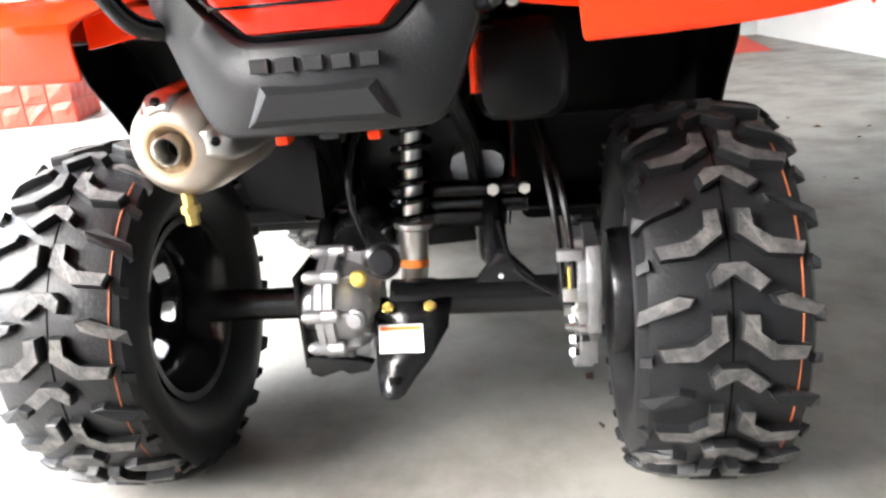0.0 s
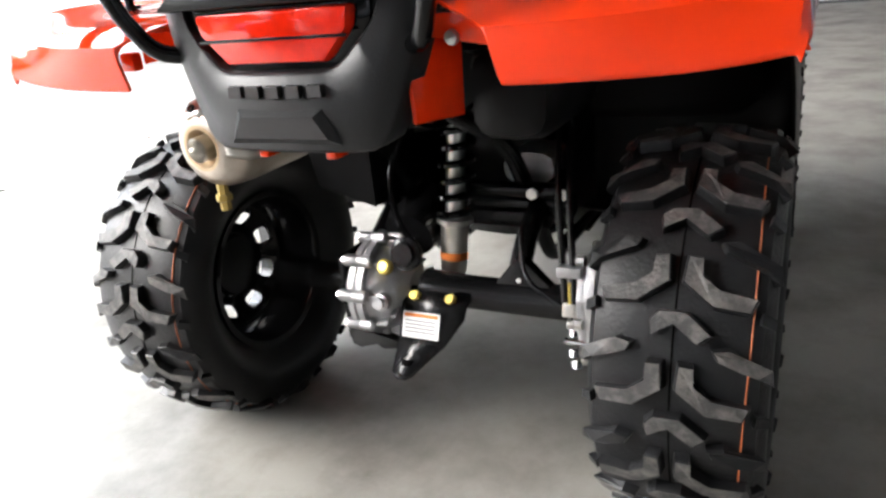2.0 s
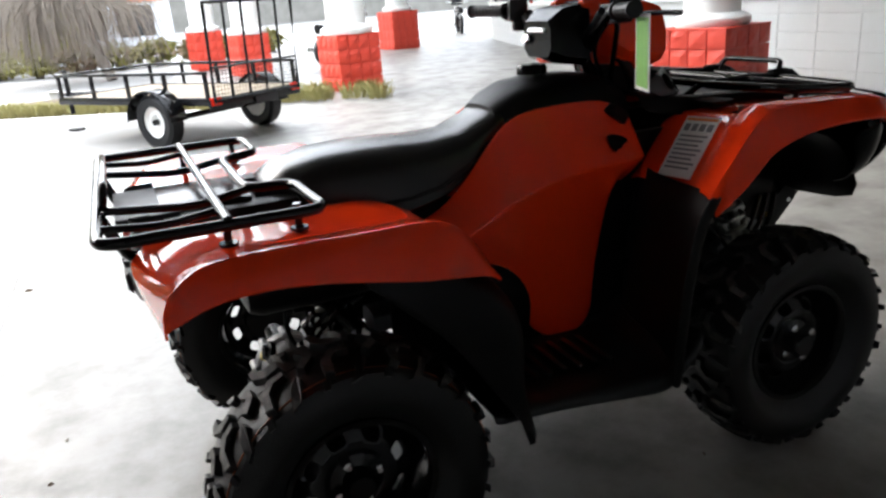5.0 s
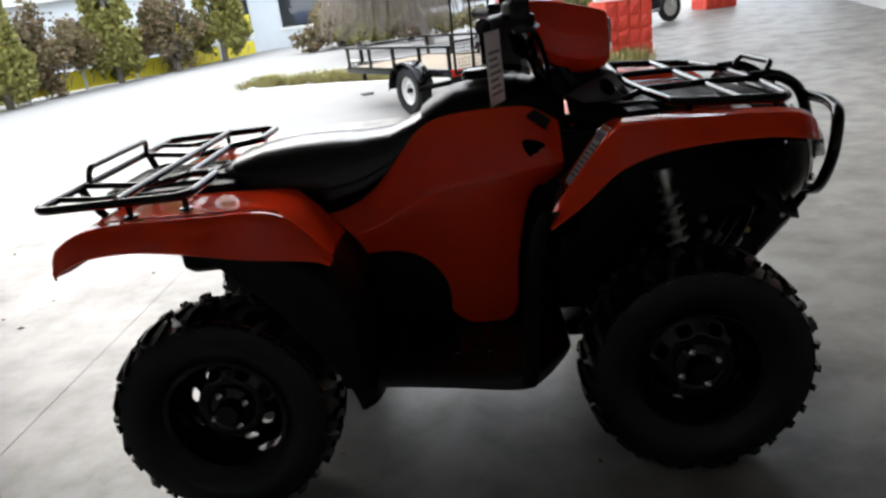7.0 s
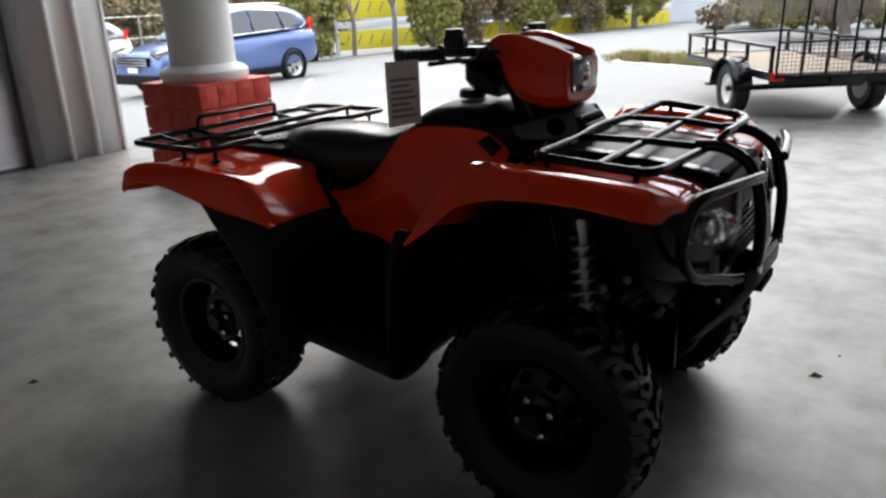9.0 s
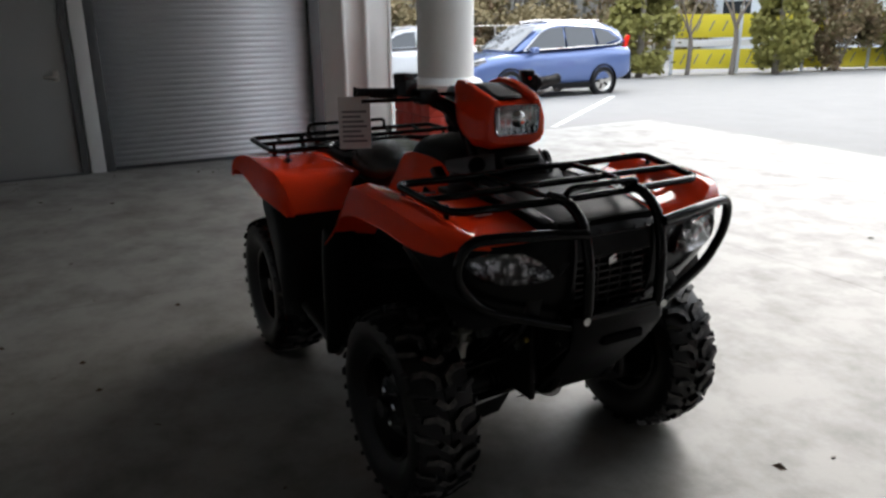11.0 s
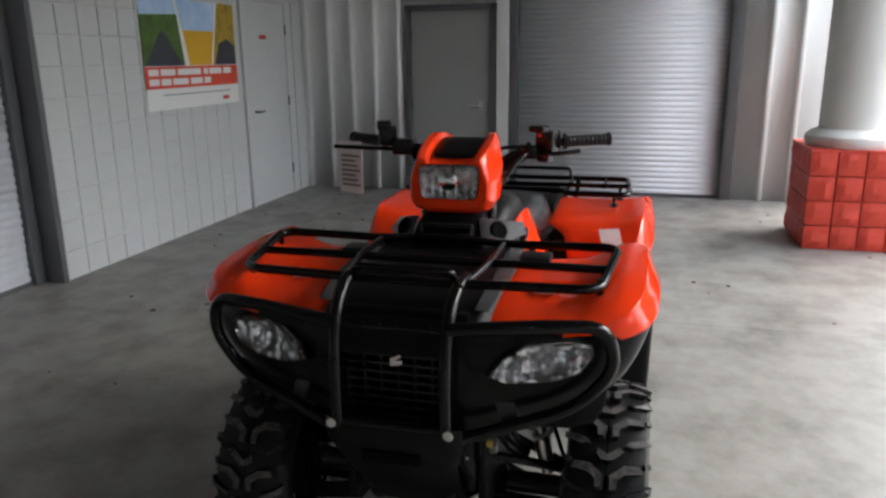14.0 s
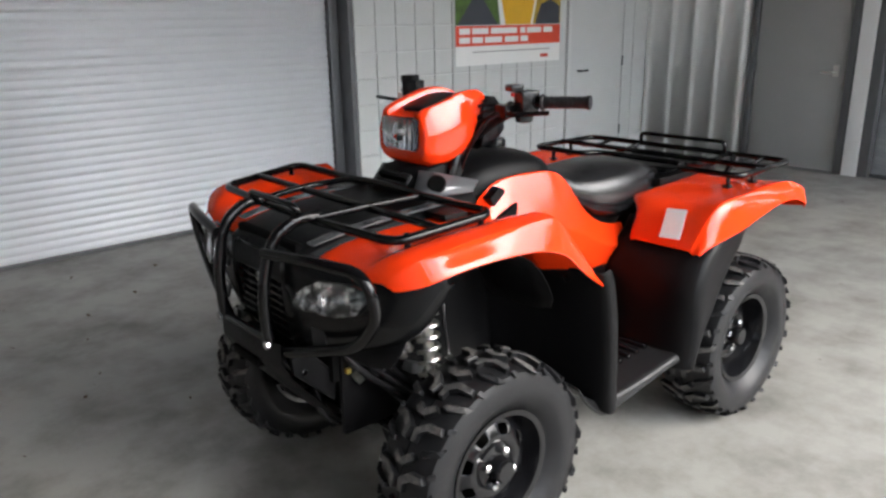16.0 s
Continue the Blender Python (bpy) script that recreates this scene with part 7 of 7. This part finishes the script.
P("rack_rail", tube([(0.9, -0.12, FZ - 0.01), (0.93, -0.118, FZ + 0.03), (0.93, 0.118, FZ + 0.03), (0.9, 0.12, FZ - 0.01)], 0.0085, 10, fr=0.025), GLOSS, "raised black rail on the front rack")
both(lambda s: [P("rack_leg", tube([(x, s * y, FZ), (x, s * y, 0.9)], 0.008, 8), GLOSS) for x, y in ((0.61, 0.456), (0.82, 0.432))])
# suspension
def front_arm(s):
    P("arm", tube([(0.70, s * 0.13, 0.30), (0.655, s * 0.37, 0.265)], 0.013, 10), STEELB, "black suspension arm")
    P("arm", tube([(0.52, s * 0.13, 0.30), (0.63, s * 0.37, 0.265)], 0.013, 10), STEELB)
    P("arm", tube([(0.72, s * 0.14, 0.43), (0.655, s * 0.36, 0.375)], 0.012, 10), STEELB)
    P("arm", tube([(0.56, s * 0.14, 0.43), (0.635, s * 0.36, 0.375)], 0.012, 10), STEELB)
    P("arm_guard", prism([(0.16, 0.30), (0.36, 0.275), (0.37, 0.225), (0.2, 0.245)], "x", 0.72, 0.726, 0.002) if s > 0 else prism([(-0.16, 0.30), (-0.36, 0.275), (-0.37, 0.225), (-0.2, 0.245)], "x", 0.72, 0.726, 0.002), PLASTIC)
    P("knuckle", loft([oval(x, 0.23, 0.41, 0.03, 0, 10, 3, s * 0.372) for x in (0.60, 0.64, 0.68)]), STEELB)
    P("drive_boot", lathe([(0.02, 0), (0.036, 0.01), (0.026, 0.02), (0.04, 0.03), (0.028, 0.04), (0.042, 0.05), (0.03, 0.06), (0.03, 0.2), (0.036, 0.21)], 16, pose(0.64, s * 0.14, 0.31, -90 * s, 0, 0), False), RUBBER)
    P("tie_rod", rod((0.58, s * 0.09, 0.38), (0.6, s * 0.36, 0.33), 0.008), STEEL)
    a, b = Vector((0.655, s * 0.31, 0.36)), Vector((0.60, s * 0.22, 0.75))
    M = Matrix.Translation(a) @ (b - a).normalized().to_track_quat("Z", "Y").to_matrix().to_4x4()
    P("shock_body", lathe([(0, 0), (0.016, 0), (0.02, 0.02), (0.022, 0.1), (0.028, 0.105), (0.015, 0.11), (0.015, 0.36), (0.026, 0.38), (0.026, 0.4), (0, 0.4)], 16, M), STEEL, "bright front shock absorber")
    P("coil_spring", tube([M @ Vector((0.028 * math.cos(q), 0.028 * math.sin(q), 0.1 + 0.25 * q / (2 * math.pi * 8))) for q in (2 * math.pi * 8 * k / 128 for k in range(129))], 0.006, 8), STEEL, "bright coil spring")


both(front_arm)
P("front_differential", loft([oval(x, 0.25, 0.39, w, 0, 16, 2.6) for x, w in ((0.5, 0.05), (0.56, 0.08), (0.64, 0.1), (0.7, 0.09), (0.74, 0.04))]), ALU, "aluminium front differential")
P("front_crossmember", box((0.78, -0.15, 0.38), (0.83, 0.15, 0.62), 0.01), STEELB)
# Radiator block in the same pitch black as the openings.
P("radiator", box((0.84, -0.17, 0.5), (0.88, 0.17, 0.84), 0.006), PITCH)
both(lambda s: P("inner_arch", box((0.28, s * 0.17 - 0.01, 0.34), (0.86, s * 0.17 + 0.01, 0.86), 0.006), PLASTIC))
for x, z in ((0.6, 0.56), (0.66, 0.52), (0.72, 0.58), (0.55, 0.5)):
    both(lambda s: P("bracket_bolt", lathe([(0, 0), (0.013, 0), (0.013, 0.01), (0.007, 0.02), (0, 0.02)], 6, pose(x, s * 0.182, z, -90 * s, 0, 0)), STEEL))


def front_fittings(s):
    """Castings, unions and hoses in front of the inner arch."""
    P("valve_block", cbox((0.744, s * 0.197, 0.525), (0.06, 0.034, 0.034), 0.005, (0, 22, 0)), ALU, "aluminium valve block")
    P("steering_lug", cbox((0.634, s * 0.2, 0.478), (0.05, 0.04, 0.03), 0.006, (0, -25, 0)), ALU, "aluminium lug")
    P("pipe_union", lathe([(0, 0), (0.017, 0), (0.017, 0.008), (0.012, 0.011), (0.012, 0.026), (0.008, 0.03), (0, 0.03)], 10, pose(0.646, s * 0.18, 0.54, -90 * s, 0, 0)), STEEL)
    P("wire_plug", cbox((0.843, s * 0.186, 0.532), (0.016, 0.014, 0.014), 0.003), ZINC, "yellow plated plug")
    P("wire_plug", cbox((0.815, s * 0.19, 0.505), (0.02, 0.02, 0.03), 0.003, (0, 30, 0)), STEEL)
    for k in range(3):
        P("front_hose", tube([(0.86 - 0.03 * k, s * 0.185, 0.6), (0.82 - 0.04 * k, s * 0.215, 0.53), (0.74 - 0.03 * k, s * 0.225, 0.46), (0.66 - 0.02 * k, s * 0.25, 0.4)], 0.009, 8, fr=0.05), STEELB, "black rubber hose")
    P("lower_fairing", prism([(0.87, 0.44), (0.985, 0.555), (0.99, 0.6), (0.94, 0.61), (0.86, 0.52)], "y", s * 0.14, s * 0.155, 0.004), PLASTIC, "black lower fairing")
    P("fairing_bolt", lathe([(0, 0), (0.009, 0), (0.008, 0.005), (0, 0.006)], 12, pose(0.955, s * 0.154, 0.555, -90 * s, 0, 0)), CHROME, "bright bolt")


both(front_fittings)
both(lambda s: P("brake_hose", tube([(0.62, s * 0.35, 0.38), (0.58, s * 0.3, 0.5), (0.52, s * 0.2, 0.62), (0.48, s * 0.17, 0.75)], 0.006, 8, fr=0.06), STEELB))

# headlamp pod on the bars
POD = [(0.235, 1.172, 1.2, 0.075, 0.085), (0.272, 1.14, 1.213, 0.1, 0.1), (0.312, 1.062, 1.214, 0.116, 0.108), (0.35, 1.03, 1.208, 0.123, 0.112), (0.41, 1.014, 1.19, 0.127, 0.113), (0.455, 1.014, 1.177, 0.123, 0.109), (0.485, 1.024, 1.166, 0.114, 0.102), (0.495, 1.034, 1.158, 0.106, 0.096)]
rows = []
for x, z0, z1, w0, w1 in POD:
    zm = (z0 + z1) / 2
    h_ = z1 - z0
    rows.append([(x, -w0 * 0.55, z0), (x, -w0 * 0.86, z0 + h_ * 0.08), (x, -w0, z0 + h_ * 0.24), (x, -w0 * 1.0, zm + h_ * 0.11), (x, -w1, z1 - h_ * 0.14), (x, -w1 * 0.88, z1 + 0.012), (x, -w1 * 0.66, z1 + 0.01), (x, -w1 * 0.6, z1 - 0.012),
                 (x, w1 * 0.6, z1 - 0.012), (x, w1 * 0.66, z1 + 0.01), (x, w1 * 0.88, z1 + 0.012), (x, w1, z1 - h_ * 0.14), (x, w0, zm + h_ * 0.11), (x, w0, z0 + h_ * 0.24), (x, w0 * 0.86, z0 + h_ * 0.08), (x, w0 * 0.55, z0)])
pod = P("headlamp_pod", loft(rows), RED, "glossy red headlamp housing on the handlebars")
bev = pod.modifiers.new("edge", "BEVEL")
bev.width, bev.segments, bev.limit_method, bev.angle_limit = 0.004, 3, "ANGLE", radians(12)
P("pod_pad", sheet([[(x, -w1 * 0.56, z1 - 0.006), (x, 0, z1 - 0.003), (x, w1 * 0.56, z1 - 0.006)] for x, z0, z1, w0, w1 in POD[0:6]]), PLASTIC, "black pad on top", pod)
skin(bike.children[-1] if bike.children[-1].name.startswith("pod") else pod.children[-1], 0.006, 1)
lampf = [(-0.082, 1.114), (-0.077, 1.074), (-0.066, 1.064), (0.066, 1.064), (0.077, 1.074), (0.082, 1.114), (0.08, 1.148), (0.072, 1.155), (-0.072, 1.155), (-0.08, 1.148)]
P("pod_bezel", prism([(y * 1.045, 1.114 + (z - 1.114) * 1.05) for y, z in lampf], "x", 0.48, 0.4975, 0.002), GLOSS, "", pod)
P("pod_reflector", prism(lampf, "x", 0.494, 0.4985), REFLECT, "", pod)
for k in range(7):
    y = -0.066 + 0.022 * k
    P("reflector_flute", lathe([(0.0035, 1.07), (0.0035, 1.152)], 8, pose(0.4985, y, 0), False), CHROME, "", pod)
P("bulb_shield", lathe([(0, 0), (0.022, 0.002), (0.026, 0.012), (0.014, 0.02), (0, 0.022)], 20, pose(0.494, 0, 1.114, 0, 90, 0)), CHROME, "", pod)
lens = P("pod_lens", prism([(y * 1.01, z) for y, z in lampf], "x", 0.5025, 0.505, 0.001), LENS, "clear headlamp lens", pod)
lens.visible_shadow = False

# handlebars
P("handlebar", tube([(0.15, -0.41, 1.188), (0.215, -0.24, 1.188), (0.235, -0.12, 1.12), (0.25, 0, 1.105), (0.235, 0.12, 1.12), (0.215, 0.24, 1.19), (0.15, 0.40, 1.196)], 0.011, 12, fr=0.05), STEELB, "black handlebar")
P("steering_stem", rod((0.27, 0, 1.12), (0.42, 0, 0.7), 0.018), STEELB)
for s, z in ((1, 1.195), (-1, 1.187)):
    g = []
    a, b = Vector((0.2, s * 0.28, z - 0.003)), Vector((0.148, s * 0.408, z + 0.001))
    M = Matrix.Translation(a) @ (b - a).normalized().to_track_quat("Z", "Y").to_matrix().to_4x4()
    prof = [(0, 0), (0.024, 0), (0.024, 0.006)]
    for k in range(9):
        prof += [(0.0165, 0.01 + 0.0135 * k), (0.0182, 0.0145 + 0.0135 * k), (0.0165, 0.019 + 0.0135 * k)]
    P("hand_grip", lathe(prof + [(0.02, 0.134), (0.02, 0.142), (0, 0.142)], 18, M), RUBBER, "ribbed black rubber grip")
P("switch_box", cbox((0.215, 0.235, 1.193), (0.058, 0.06, 0.066), 0.01, (0, 0, -20)), STEELB, "black switch housing")
P("switch_lower", cbox((0.218, 0.228, 1.152), (0.045, 0.04, 0.04), 0.01, (0, 0, -20)), STEELB)
for s in (1, -1):
    P("bar_boot", tube([(0.255, s * 0.06, 1.09), (0.245, s * 0.11, 1.125), (0.225, s * 0.19, 1.178)], 0.024, 12, fr=0.04, taper=0.018), PLASTIC, "black rubber boot on the bar")
P("switch_button", cbox((0.2, 0.225, 1.212), (0.016, 0.02, 0.014), 0.003, (0, 0, -20)), ZINC, "yellow switch")
P("switch_button", cbox((0.252, 0.215, 1.214), (0.008, 0.01, 0.01), 0.003), TAIL, "red button")
for s in (1, -1):
    P("control_cable", tube([(0.235, s * 0.2, 1.175), (0.29, s * 0.16, 1.15), (0.32, s * 0.1, 1.06), (0.33, s * 0.07, 0.97)], 0.0075, 8, fr=0.05), STEELB, "black control cable")
P("switch_cap", cbox((0.24, 0.21, 1.232), (0.04, 0.05, 0.02), 0.006, (0, 0, -20)), STEELB)
P("throttle_box", cbox((0.235, -0.262, 1.205), (0.06, 0.06, 0.06), 0.012, (0, 0, 20)), STEELB, "black throttle housing")
P("throttle_cap", cbox((0.24, -0.272, 1.238), (0.05, 0.045, 0.026), 0.006, (0, 0, 20)), STEELB)
P("brake_reservoir", cbox((0.255, -0.2, 1.175), (0.06, 0.07, 0.05), 0.01), STEELB, "black brake reservoir")
P("brake_lever", tube([(0.272, -0.19, 1.168), (0.29, -0.3, 1.172), (0.262, -0.43, 1.172)], 0.0065, 8, fr=0.06), STEELB, "black brake lever")
P("brake_lever", tube([(0.262, 0.19, 1.16), (0.268, 0.26, 1.162), (0.225, 0.33, 1.168)], 0.0065, 8, fr=0.06), STEELB, "black brake lever")
P("lever_mount", cbox((0.25, 0.185, 1.165), (0.045, 0.05, 0.04), 0.008), STEELB)
for k, (y0, y1) in enumerate(((-0.2, -0.05), (-0.17, -0.02), (0.2, 0.04), (0.17, 0.01))):
    P("control_cable", tube([(0.25, y0, 1.18), (0.29, (y0 + y1) / 2, 1.16 + 0.02 * (k % 2)), (0.28, y1, 1.08), (0.33, y1, 0.98)], 0.006, 8, fr=0.07), STEELB)
dash = P("instrument_pod", loft([[(x, y, z) for y, z in ((-w, z0), (-w, z1 - 0.02), (-w * 0.8, z1), (w * 0.8, z1), (w, z1 - 0.02), (w, z0), (w * 0.7, z0 - 0.02), (-w * 0.7, z0 - 0.02))] for x, z0, z1, w in ((0.14, 1.09, 1.165, 0.07), (0.18, 1.07, 1.195, 0.085), (0.25, 1.06, 1.205, 0.09))]), DARK, "dark grey instrument housing")
P("display", cbox((0.152, 0, 1.158), (0.006, 0.09, 0.055), 0.002, (0, 38, 0)), DISPLAY, "grey display", dash)
P("ignition_lock", lathe([(0, 0), (0.014, 0), (0.014, 0.01), (0.011, 0.014), (0, 0.014)], 14, pose(0.14, 0.045, 1.115, 0, -65, 0)), CHROME, "", dash)

# price tag on the right grip
tag = thing("hang_tag", "paper hang tag, white in front and green behind, on the handlebar", "tag", (0.165, -0.43, 1.02))
tm = Matrix.Rotation(radians(-21.5), 4, "Z")


def tagbox(y0, y1, z0, z1, x0, x1):
    bm = box((x0, y0, z0), (x1, y1, z1))
    bm.transform(tm)
    return bm


part("card", tagbox(-0.052, 0.052, -0.012, 0.158, -0.0008, 0.0008), PAPER, tag, smooth=False)
part("green_back", tagbox(-0.044, 0.044, -0.004, 0.15, -0.0016, -0.0007), GREEN, tag, smooth=False)
for k in range(7):
    part("print_bar", tagbox(-0.04, 0.04 - 0.01 * (k % 3), 0.01 + 0.016 * k, 0.017 + 0.016 * k, 0.0007, 0.0012), INK, tag, smooth=False)
part("string", tube([tm @ Vector((0, 0, 0.15)), tm @ Vector((0.0, 0.01, 0.165)), tm @ Vector((-0.006, 0.02, 0.178))], 0.0012, 5), INK, tag)
